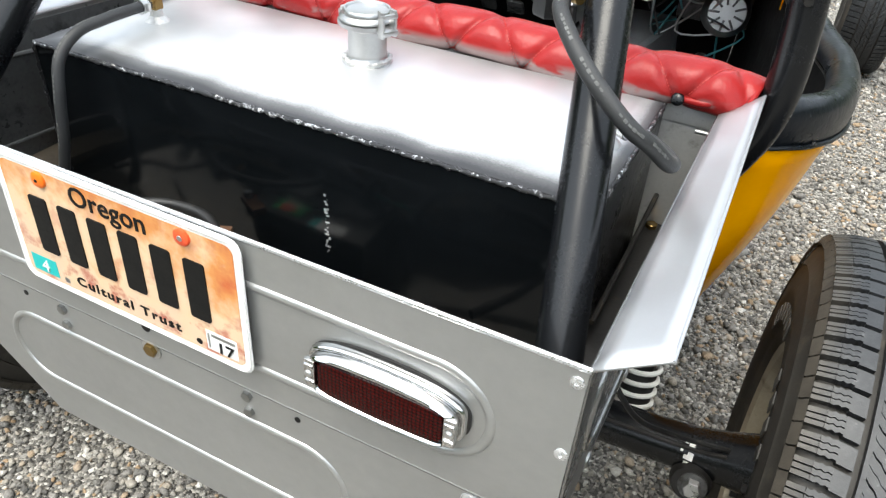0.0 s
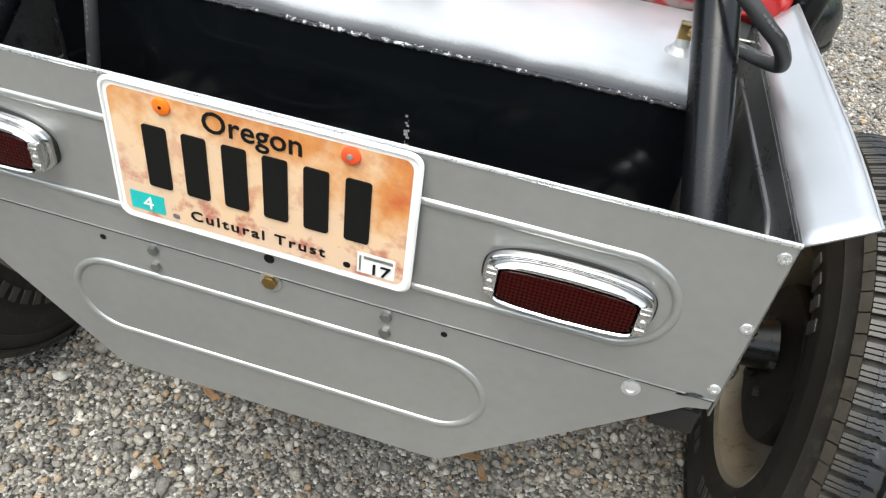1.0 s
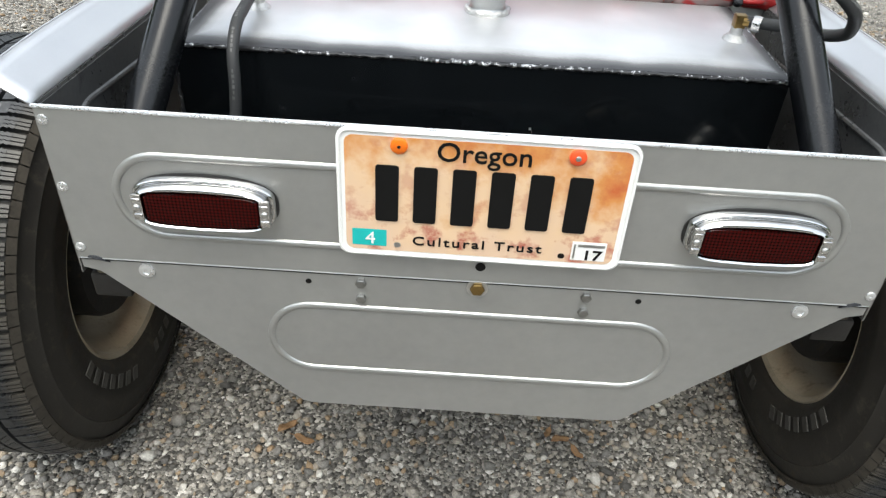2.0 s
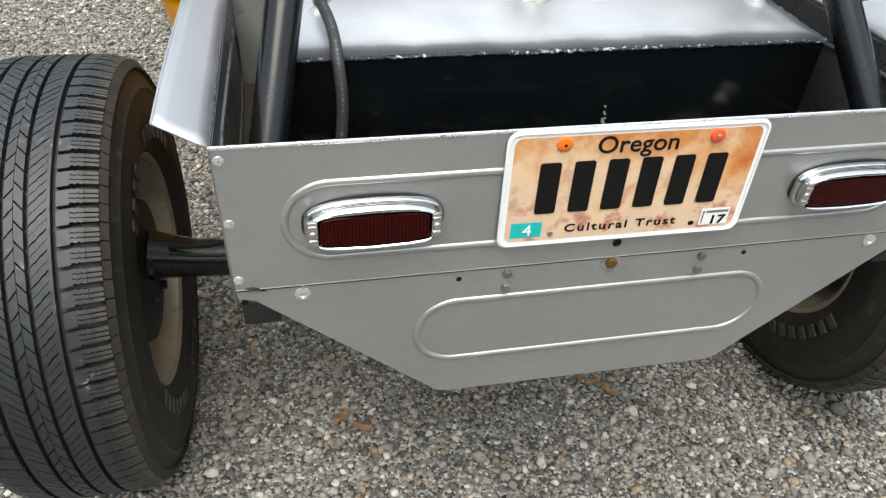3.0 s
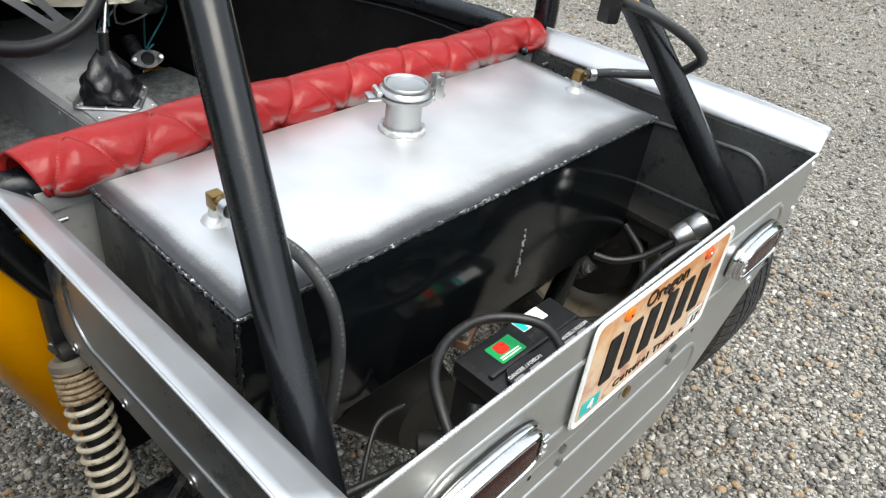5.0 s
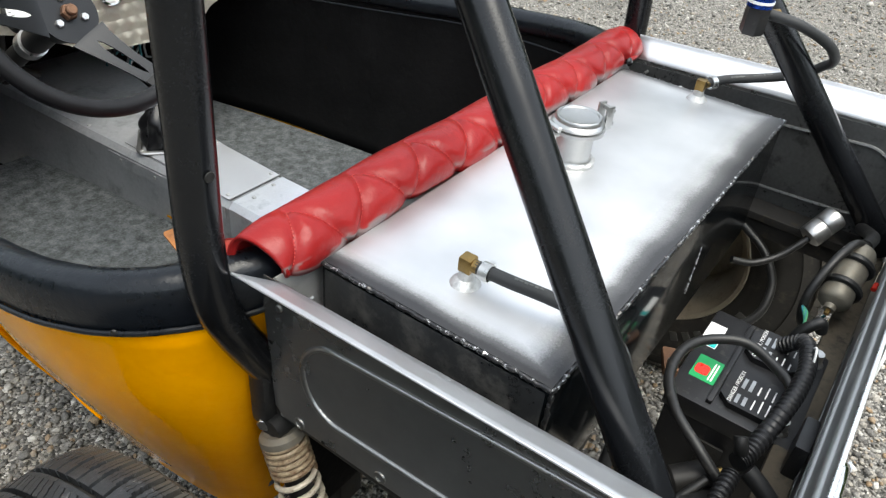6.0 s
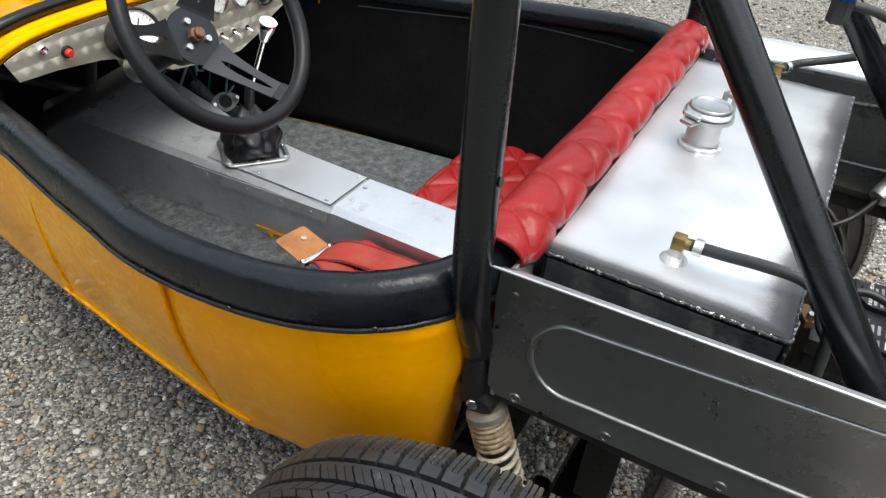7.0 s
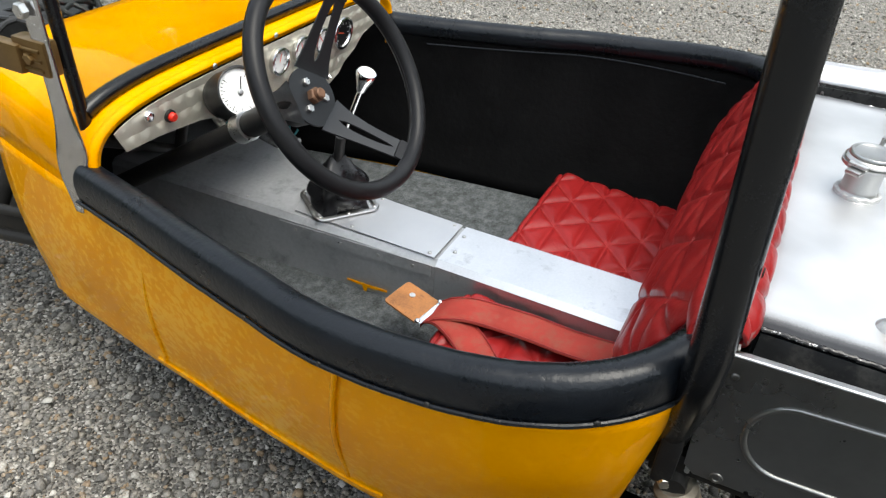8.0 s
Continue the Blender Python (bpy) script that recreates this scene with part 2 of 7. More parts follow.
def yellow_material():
    """Yellow body paint with the gravel's reflection painted in as pale flakes."""
    m, nodes, links, bsdf = node_material("yellow_paint_with_gravel_glints")
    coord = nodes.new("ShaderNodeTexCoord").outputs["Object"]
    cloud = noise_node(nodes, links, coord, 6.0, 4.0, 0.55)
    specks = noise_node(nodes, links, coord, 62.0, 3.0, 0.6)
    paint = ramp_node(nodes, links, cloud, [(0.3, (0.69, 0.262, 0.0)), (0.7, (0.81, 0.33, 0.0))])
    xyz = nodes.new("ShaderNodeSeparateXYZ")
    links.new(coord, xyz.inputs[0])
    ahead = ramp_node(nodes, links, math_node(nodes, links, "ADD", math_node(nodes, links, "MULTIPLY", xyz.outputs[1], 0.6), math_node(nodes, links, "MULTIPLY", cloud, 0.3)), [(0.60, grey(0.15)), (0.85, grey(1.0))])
    # Pale flakes masked by dusty: gravel reflections painted into the base colour
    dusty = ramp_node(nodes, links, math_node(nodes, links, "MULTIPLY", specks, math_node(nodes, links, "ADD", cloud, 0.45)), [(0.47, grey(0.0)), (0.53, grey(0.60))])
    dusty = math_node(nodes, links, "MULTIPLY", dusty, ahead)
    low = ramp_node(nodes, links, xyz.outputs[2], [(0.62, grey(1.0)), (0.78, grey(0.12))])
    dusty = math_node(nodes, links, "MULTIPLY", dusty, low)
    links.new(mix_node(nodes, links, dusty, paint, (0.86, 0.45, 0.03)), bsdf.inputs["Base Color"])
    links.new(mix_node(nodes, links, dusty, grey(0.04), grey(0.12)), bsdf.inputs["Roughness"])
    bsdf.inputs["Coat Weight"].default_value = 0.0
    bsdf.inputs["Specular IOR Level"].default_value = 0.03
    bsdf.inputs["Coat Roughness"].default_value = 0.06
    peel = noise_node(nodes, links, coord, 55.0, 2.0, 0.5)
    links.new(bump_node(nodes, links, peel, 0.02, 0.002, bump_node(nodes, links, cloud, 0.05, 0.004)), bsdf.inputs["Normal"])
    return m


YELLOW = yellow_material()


def red_material():
    """Red vinyl with leather grain; the wear shows grey in scuffed patches."""
    m, nodes, links, bsdf = node_material("red_quilted_vinyl")
    coord = nodes.new("ShaderNodeTexCoord").outputs["Object"]
    cloud = noise_node(nodes, links, coord, 7.0, 4.0, 0.55)
    grain = nodes.new("ShaderNodeTexVoronoi")
    grain.inputs["Scale"].default_value = 520.0
    links.new(coord, grain.inputs["Vector"])
    fold = noise_node(nodes, links, coord, 42.0, 3.0, 0.5)
    red = ramp_node(nodes, links, cloud, [(0.3, (0.175, 0.0075, 0.008)), (0.7, (0.255, 0.013, 0.013))])
    links.new(red, bsdf.inputs["Base Color"])
    links.new(mix_node(nodes, links, cloud, grey(0.26), grey(0.40)), bsdf.inputs["Roughness"])
    bsdf.inputs["Specular IOR Level"].default_value = 0.24
    first = bump_node(nodes, links, grain.outputs["Distance"], 0.12, 0.0006)
    links.new(bump_node(nodes, links, fold, 0.5, 0.005, first), bsdf.inputs["Normal"])
    return m, nodes, links, bsdf, red, coord


RED = red_material()[0]


def worn_red_material():
    m, nodes, links, bsdf, red, coord = red_material()
    m.name = "worn_red_vinyl"
    stretched = nodes.new("ShaderNodeMapping")
    stretched.inputs["Scale"].default_value = (8.0, 26.0, 26.0)
    links.new(coord, stretched.inputs["Vector"])
    worn = noise_node(nodes, links, stretched.outputs[0], 1.0, 3.0, 0.6)
    xyz = nodes.new("ShaderNodeSeparateXYZ")
    links.new(coord, xyz.inputs[0])
    band = math_node(nodes, links, "ABSOLUTE", math_node(nodes, links, "ADD", xyz.outputs[2], -0.014))
    near = ramp_node(nodes, links, math_node(nodes, links, "MULTIPLY", band, 20.0), [(0.10, grey(1.0)), (0.30, grey(0.0))])
    behind = ramp_node(nodes, links, math_node(nodes, links, "MULTIPLY", xyz.outputs[1], -10.0), [(0.62, grey(0.0)), (0.78, grey(1.0))])
    scuff = math_node(nodes, links, "MULTIPLY", math_node(nodes, links, "MULTIPLY", near, behind), ramp_node(nodes, links, worn, [(0.485, grey(0.0)), (0.53, grey(0.8))]))
    links.new(mix_node(nodes, links, scuff, red, (0.17, 0.16, 0.155)), bsdf.inputs["Base Color"])
    return m


RED_WORN = worn_red_material()


def engine_turned_material():
    """Polished sheet with overlapping rows of swirl marks."""
    m, nodes, links, bsdf = node_material("engine_turned_aluminium")
    coord = nodes.new("ShaderNodeTexCoord").outputs["Object"]
    xyz = nodes.new("ShaderNodeSeparateXYZ")
    links.new(coord, xyz.inputs[0])
    pitch = 0.031
    row = math_node(nodes, links, "FLOOR", math_node(nodes, links, "DIVIDE", xyz.outputs[2], pitch))
    shift = math_node(nodes, links, "MULTIPLY", math_node(nodes, links, "MODULO", row, 2.0), pitch / 2)
    u = math_node(nodes, links, "SUBTRACT", math_node(nodes, links, "FLOORED_MODULO", math_node(nodes, links, "ADD", xyz.outputs[0], shift), pitch), pitch / 2)
    v = math_node(nodes, links, "SUBTRACT", math_node(nodes, links, "FLOORED_MODULO", xyz.outputs[2], pitch), pitch / 2)
    angle = math_node(nodes, links, "ARCTAN2", v, u)
    glint = math_node(nodes, links, "ABSOLUTE", math_node(nodes, links, "SINE", math_node(nodes, links, "ADD", angle, 0.5)))
    radius = math_node(nodes, links, "SQRT", math_node(nodes, links, "ADD", math_node(nodes, links, "MULTIPLY", u, u), math_node(nodes, links, "MULTIPLY", v, v)))
    rings = math_node(nodes, links, "SINE", math_node(nodes, links, "MULTIPLY", radius, 5200.0))
    swirl = nodes.new("ShaderNodeCombineXYZ")
    links.new(math_node(nodes, links, "MULTIPLY", radius, 900.0), swirl.inputs[0])
    scratch = noise_node(nodes, links, swirl.outputs[0], 1.0, 2.0, 0.6)
    links.new(ramp_node(nodes, links, scratch, [(0.3, (0.52, 0.49, 0.40)), (0.7, (0.68, 0.65, 0.55))]), bsdf.inputs["Base Color"])
    bsdf.inputs["Metallic"].default_value = 0.55
    links.new(mix_node(nodes, links, glint, grey(0.30), grey(0.52)), bsdf.inputs["Roughness"])
    cone = math_node(nodes, links, "ADD", math_node(nodes, links, "MULTIPLY", radius, -3.2), math_node(nodes, links, "MULTIPLY", rings, 0.002))
    links.new(bump_node(nodes, links, cone, 1.0, 0.07), bsdf.inputs["Normal"])
    return m


TURNED = engine_turned_material()


def plate_material():
    """Mottled peach and orange sheeting with a darker band at the top."""
    m, nodes, links, bsdf = node_material("peach_orange_plate_face")
    coord = nodes.new("ShaderNodeTexCoord").outputs["Object"]
    xyz = nodes.new("ShaderNodeSeparateXYZ")
    links.new(coord, xyz.inputs[0])
    cloud = noise_node(nodes, links, coord, 12.0, 5.0, 0.6)
    spots = noise_node(nodes, links, coord, 34.0, 4.0, 0.65)
    level = math_node(nodes, links, "ADD", math_node(nodes, links, "MULTIPLY", xyz.outputs[2], 3.4), math_node(nodes, links, "MULTIPLY", cloud, 1.2))
    ground = ramp_node(nodes, links, math_node(nodes, links, "SUBTRACT", level, 0.34), [(0.05, (0.66, 0.47, 0.33)), (0.28, (0.70, 0.49, 0.31)), (0.48, (0.60, 0.26, 0.08)), (0.72, (0.46, 0.07, 0.02))])
    low = ramp_node(nodes, links, math_node(nodes, links, "MULTIPLY", xyz.outputs[2], -10.0), [(0.0, grey(0.35)), (0.55, grey(1.0))])
    blush = math_node(nodes, links, "MULTIPLY", low, ramp_node(nodes, links, spots, [(0.50, grey(0.0)), (0.64, grey(0.85))]))
    links.new(mix_node(nodes, links, blush, ground, (0.36, 0.055, 0.04)), bsdf.inputs["Base Color"])
    bsdf.inputs["Roughness"].default_value = 0.22
    return m


PLATE = plate_material()


def tyre_material():
    """Dusty black rubber, greyer where stones have scuffed it."""
    m, nodes, links, bsdf = node_material("dusty_tyre_rubber")
    coord = nodes.new("ShaderNodeTexCoord").outputs["Object"]
    cloud = noise_node(nodes, links, coord, 11.0, 5.0, 0.65)
    fine = noise_node(nodes, links, coord, 95.0, 5.0, 0.75)
    both = math_node(nodes, links, "ADD", math_node(nodes, links, "MULTIPLY", cloud, 0.4), math_node(nodes, links, "MULTIPLY", fine, 0.6))
    base = ramp_node(nodes, links, both, [(0.3, (0.010, 0.011, 0.0125)), (0.52, (0.017, 0.0185, 0.0205)), (0.60, (0.030, 0.0315, 0.0335)), (0.66, (0.17, 0.17, 0.165))])
    xyz = nodes.new("ShaderNodeSeparateXYZ")
    links.new(coord, xyz.inputs[0])
    inner = math_node(nodes, links, "ADD", math_node(nodes, links, "ABSOLUTE", xyz.outputs[0]), math_node(nodes, links, "MULTIPLY", cloud, 0.03))
    mud = ramp_node(nodes, links, math_node(nodes, links, "SUBTRACT", inner, 0.62), [(0.030, grey(0.8)), (0.048, grey(0.0))])
    base = mix_node(nodes, links, mud, base, (0.050, 0.044, 0.035))
    links.new(base, bsdf.inputs["Base Color"])
    bsdf.inputs["Roughness"].default_value = 0.5
    bsdf.inputs["Specular IOR Level"].default_value = 0.5
    links.new(bump_node(nodes, links, fine, 0.4, 0.0012), bsdf.inputs["Normal"])
    return m


TYRE = tyre_material()
SIDEWALL = surface("brown_dusted_sidewall", (0.021, 0.019, 0.016), 0.6, 0.0, 0.3, 12, 160, 0.25, 0.001, dirt=(0.07, 0.06, 0.046), dirt_amount=0.3, specular=0.35)

SHOULDER = surface("dried_mud_on_shoulder", (0.046, 0.040, 0.032), 0.75, 0.0, 0.35, 14, 180, 0.3, 0.001, dirt=(0.015, 0.0135, 0.0115), dirt_amount=0.35, specular=0.25)


def stone_material(name):
    """Crushed stone: every piece has its own grey, with some tan and white ones."""
    m, nodes, links, bsdf = node_material(name)
    coord = nodes.new("ShaderNodeTexCoord").outputs["Object"]
    own = nodes.new("ShaderNodeNewGeometry").outputs["Random Per Island"]
    fine = noise_node(nodes, links, coord, 240.0, 4.0, 0.65)
    patch = noise_node(nodes, links, coord, 1.3, 3.0, 0.5)
    tone = ramp_node(nodes, links, own, [(0.0, (0.065, 0.062, 0.056)), (0.22, (0.145, 0.138, 0.127)), (0.50, (0.225, 0.212, 0.190)), (0.70, (0.30, 0.275, 0.232)),
                                         (0.78, (0.28, 0.21, 0.14)), (0.84, (0.25, 0.175, 0.105)), (0.88, (0.32, 0.30, 0.265)), (1.0, (0.52, 0.50, 0.455))])
    speckle = ramp_node(nodes, links, fine, [(0.3, grey(0.80)), (0.7, grey(1.35))])
    tone = mix_node(nodes, links, 1.0, tone, speckle, "MULTIPLY")
    tone = mix_node(nodes, links, 1.0, tone, ramp_node(nodes, links, patch, [(0.35, grey(0.82)), (0.65, grey(1.08))]), "MULTIPLY")
    links.new(tone, bsdf.inputs["Base Color"])
    bsdf.inputs["Roughness"].default_value = 0.85
    bsdf.inputs["Specular IOR Level"].default_value = 0.3
    links.new(bump_node(nodes, links, fine, 0.8, 0.003), bsdf.inputs["Normal"])
    return m


STONE = stone_material("crushed_stone")


def ground_material():
    """Packed grit: cells of small stone in grey dust."""
    m, nodes, links, bsdf = node_material("packed_gravel_bed")
    coord = nodes.new("ShaderNodeTexCoord").outputs["Object"]
    cell = nodes.new("ShaderNodeTexVoronoi")
    cell.inputs["Scale"].default_value = 170.0
    links.new(coord, cell.inputs["Vector"])
    grit = nodes.new("ShaderNodeSeparateColor")
    links.new(cell.outputs["Color"], grit.inputs[0])
    fine = noise_node(nodes, links, coord, 300.0, 4.0, 0.7)
    patch = noise_node(nodes, links, coord, 0.8, 4.0, 0.55)
    tone = ramp_node(nodes, links, grit.outputs[0], [(0.0, (0.04, 0.038, 0.035)), (0.4, (0.135, 0.128, 0.115)), (0.8, (0.265, 0.25, 0.22)), (1.0, (0.46, 0.44, 0.40))])
    tone = mix_node(nodes, links, 1.0, tone, ramp_node(nodes, links, fine, [(0.3, grey(0.7)), (0.7, grey(1.15))]), "MULTIPLY")
    tone = mix_node(nodes, links, 1.0, tone, ramp_node(nodes, links, patch, [(0.3, grey(0.85)), (0.7, grey(1.12))]), "MULTIPLY")
    links.new(tone, bsdf.inputs["Base Color"])
    bsdf.inputs["Roughness"].default_value = 0.9
    bsdf.inputs["Specular IOR Level"].default_value = 0.2
    height = math_node(nodes, links, "SUBTRACT", 1.0, cell.outputs["Distance"])
    links.new(bump_node(nodes, links, height, 0.9, 0.005), bsdf.inputs["Normal"])
    return m


GROUND = ground_material()


# ---- mesh helpers ----
def thing(name, label, category, at=(0, 0, 0), group="", kind=""):
    ob = new(name)
    ob.location, ob.empty_display_size = at, 0.05
    return tagged(ob, label, category, group, kind)


def root_place(ob):
    while ob.parent:
        ob = ob.parent
    return ob.location


def part(name, bm, material, parent, label="", sharp=40):
    """Links a bmesh, drawn in the world's coordinates, as one mesh object under a thing or a part."""
    me = bpy.data.meshes.new(name)
    bmesh.ops.recalc_face_normals(bm, faces=bm.faces)
    if parent is not None:
        bmesh.ops.translate(bm, verts=bm.verts, vec=-root_place(parent))
    bm.to_mesh(me)
    bm.free()
    return mesh_part(name, me, material, parent, label, sharp)


def mesh_part(name, me, material, parent, label="", sharp=40):
    for m in material if isinstance(material, (list, tuple)) else (material,):
        me.materials.append(m)
    if sharp:
        me.polygons.foreach_set("use_smooth", [True] * len(me.polygons))
        me.set_sharp_from_angle(angle=radians(sharp))
    ob = new(name, me)
    ob.parent = parent
    return tagged(ob, label)


def frame_of(axis):
    """Two unit vectors across an axis."""
    a = Vector(axis).normalized()
    s = a.cross(Vector((0, 0, 1)) if abs(a.z) < 0.9 else Vector((1, 0, 0))).normalized()
    return a, s, a.cross(s).normalized()


def box(lo, hi, bevel=0.0, bm=None, segments=2):
    bm = bm or bmesh.new()
    lo, hi = Vector(lo), Vector(hi)
    made = bmesh.ops.create_cube(bm, size=1.0, matrix=Matrix.Translation((lo + hi) / 2) @ Matrix.Diagonal((*(hi - lo), 1)))["verts"]
    if bevel:
        edges = {e for v in made for e in v.link_edges}
        bmesh.ops.bevel(bm, geom=list(edges), offset=bevel, segments=segments, affect="EDGES", profile=0.6)
    return bm


def slanted_box(middle, size, m, bevel=0.0, bm=None):
    """A bevelled box turned by the 3 x 3 matrix m about its middle."""
    b = box([-s / 2 for s in size], [s / 2 for s in size], bevel)
    bmesh.ops.transform(b, matrix=Matrix.Translation(middle) @ m.to_4x4(), verts=b.verts)
    return join(bm, b) if bm else b


def join(bm, other):
    me = bpy.data.meshes.new("joined")
    other.to_mesh(me)
    other.free()
    bm.from_mesh(me)
    bpy.data.meshes.remove(me)
    return bm


def lathe(profile, origin, axis, seg=32, bm=None, closed=False):
    """Turns (radius, height) pairs round an axis."""
    bm = bm or bmesh.new()
    a, s, t = frame_of(axis)
    o = Vector(origin)
    rings = []
    for r, h in profile:
        if r < 1e-6:
            rings.append([bm.verts.new(o + a * h)])
        else:
            rings.append([bm.verts.new(o + a * h + (s * math.cos(k) + t * math.sin(k)) * r) for k in (2 * math.pi * i / seg for i in range(seg))])
    pairs = list(zip(rings, rings[1:]))
    if closed:
        pairs.append((rings[-1], rings[0]))
    for p, q in pairs:
        for i in range(seg):
            j = (i + 1) % seg
            if len(p) == 1 and len(q) == 1:
                continue
            if len(p) == 1:
                bm.faces.new((p[0], q[i], q[j]))
            elif len(q) == 1:
                bm.faces.new((p[i], p[j], q[0]))
            else:
                bm.faces.new((p[i], p[j], q[j], q[i]))
    return bm


def cylinder(p, q, r, seg=24, bevel=0.0, bm=None):
    d = (Vector(q) - Vector(p)).length
    b = min(bevel, d / 2, r)
    prof = [(0, 0), (r - b, 0), (r, b), (r, d - b), (r - b, d), (0, d)] if b else [(0, 0), (r, 0), (r, d), (0, d)]
    return lathe(prof, p, Vector(q) - Vector(p), seg, bm)


def smooth_line(points, steps=8, closed=False):
    """Points of a Catmull-Rom curve through the given ones."""
    p = [Vector(v) for v in points]
    n = len(p)
    out = []
    for i in range(n if closed else n - 1):
        a, b, c, d = (p[(i + k) % n] for k in (-1, 0, 1, 2)) if closed else (p[max(i - 1, 0)], p[i], p[i + 1], p[min(i + 2, n - 1)])
        for k in range(steps):
            t = k / steps
            out.append(0.5 * ((2 * b) + (c - a) * t + (2 * a - 5 * b + 4 * c - d) * t * t + (3 * b - 3 * c + d - a) * t ** 3))
    if not closed:
        out.append(p[-1].copy())
    return out


def tube(points, r, seg=12, closed=False, bm=None, caps=True, squash=1.0):
    """A tube along points; r is a radius or a function of the place's index."""
    bm = bm or bmesh.new()
    pts = [Vector(v) for v in points]
    n = len(pts)
    ways = []
    for i in range(n):
        a, b = (pts[(i - 1) % n], pts[(i + 1) % n]) if closed else (pts[max(i - 1, 0)], pts[min(i + 1, n - 1)])
        ways.append((b - a).normalized())
    _, s, _ = frame_of(ways[0])
    rings = []
    for i, (p, w) in enumerate(zip(pts, ways)):
        s = (s - w * s.dot(w)).normalized()
        t = w.cross(s)
        rr = r(i) if callable(r) else r
        rings.append([bm.verts.new(p + (s * math.cos(k) + t * math.sin(k) * squash) * rr) for k in (2 * math.pi * j / seg for j in range(seg))])
    for i in range(n if closed else n - 1):
        p, q = rings[i], rings[(i + 1) % n]
        for j in range(seg):
            k = (j + 1) % seg
            bm.faces.new((p[j], p[k], q[k], q[j]))
    if caps and not closed:
        bm.faces.new(rings[0][::-1])
        bm.faces.new(rings[-1])
    return bm


def slab(outline, place, depth, bm=None):
    """A flat plate: a 2D outline, mapped to space by place(u, v, d), for d from 0 to depth."""
    bm = bm or bmesh.new()
    a = [bm.verts.new(place(u, v, 0.0)) for u, v in outline]
    b = [bm.verts.new(place(u, v, depth)) for u, v in outline]
    bm.faces.new(a)
    bm.faces.new(b[::-1])
    for i in range(len(a)):
        j = (i + 1) % len(a)
        bm.faces.new((a[i], b[i], b[j], a[j]))
    return bm


def rounded(w, h, r, cx=0.0, cy=0.0, steps=6):
    """The outline of a rectangle with round corners."""
    pts = []
    for sx, sy, start in ((1, 1, 0), (-1, 1, 90), (-1, -1, 180), (1, -1, 270)):
        for k in range(steps + 1):
            a = radians(start + 90 * k / steps)
            pts.append((cx + sx * (w / 2 - r) + r * math.cos(a), cy + sy * (h / 2 - r) + r * math.sin(a)))
    return pts


def grid(fn, nu, nv, bm=None, wrap_u=False):
    """A sheet of nu by nv quads from fn(u, v), u and v from 0 to 1."""
    bm = bm or bmesh.new()
    rows = [[bm.verts.new(fn(i / nu, j / nv)) for j in range(nv + 1)] for i in range(nu + (0 if wrap_u else 1))]
    for i in range(nu):
        p, q = rows[i], rows[(i + 1) % len(rows)]
        for j in range(nv):
            bm.faces.new((p[j], q[j], q[j + 1], p[j + 1]))
    return bm


def thicken(ob, thickness, offset=-1.0):
    mod = ob.modifiers.new("thickness", "SOLIDIFY")
    mod.thickness, mod.offset = thickness, offset
    return ob


def dome(place, way, r, h, bm=None, seg=16):
    return lathe([(r, 0), (r * 0.97, h * 0.45), (r * 0.75, h * 0.85), (r * 0.4, h), (0, h)], place, way, seg, bm)


def nut(place, way, r, h, bm=None):
    return lathe([(0, 0), (r, 0), (r, h * 0.85), (r * 0.86, h), (0, h)], place, way, 6, bm)


def lettering(name, text, size, place, parent, material, depth=0.0004, align="CENTER", squeeze=1.0, bold=0.0, spacing=1.0):
    """Letters of the built-in font; place maps (u, v, d) to space."""
    curve = bpy.data.curves.new(name, "FONT")
    curve.body, curve.size, curve.extrude, curve.align_x = text, size, depth, align
    curve.resolution_u = 3
    curve.offset, curve.space_character = size * bold, spacing
    tmp = new(name, curve)
    me = bpy.data.meshes.new_from_object(tmp)
    bpy.data.objects.remove(tmp)
    bm = bmesh.new()
    bm.from_mesh(me)
    bpy.data.meshes.remove(me)
    if len(text) < 3 or size < 0.01:
        for v in bm.verts:
            v.co = place(v.co.x * squeeze, v.co.y, v.co.z + depth)
        return part(name, bm, material, parent, sharp=0)
    # one part for each letter: islands whose spans overlap belong together
    left, groups = set(bm.faces), []
    while left:
        stack, island = [left.pop()], []
        while stack:
            f = stack.pop()
            island.append(f)
            for e in f.edges:
                for g in e.link_faces:
                    if g in left:
                        left.remove(g)
                        stack.append(g)
        xs = [v.co.x for f in island for v in f.verts]
        groups.append([min(xs), max(xs), island])
    groups.sort(key=lambda g: g[0])
    letters = []
    for lo, hi, island in groups:
        if letters and lo < letters[-1][1] - 0.4 * (hi - lo):
            letters[-1][1] = max(hi, letters[-1][1])
            letters[-1][2] += island
        else:
            letters.append([lo, hi, list(island)])
    for lo, hi, island in letters:
        one, seen = bmesh.new(), {}
        for f in island:
            for v in f.verts:
                if v not in seen:
                    seen[v] = one.verts.new(place(v.co.x * squeeze, v.co.y, v.co.z + depth))
            one.faces.new([seen[v] for v in f.verts])
        last = part(name, one, material, parent, sharp=0)
    bm.free()
    return last


def seam_depth(u, v, lines, width):
    """How far a quilted skin sinks at (u, v): deepest on the nearest of the lines ((u0, v0), (u1, v1))."""
    best = 1e9
    for (a, b), (c, d) in lines:
        du, dv = c - a, d - b
        t = max(0.0, min(1.0, ((u - a) * du + (v - b) * dv) / (du * du + dv * dv)))
        best = min(best, math.hypot(u - a - t * du, v - b - t * dv))
    return math.exp(-best / width)


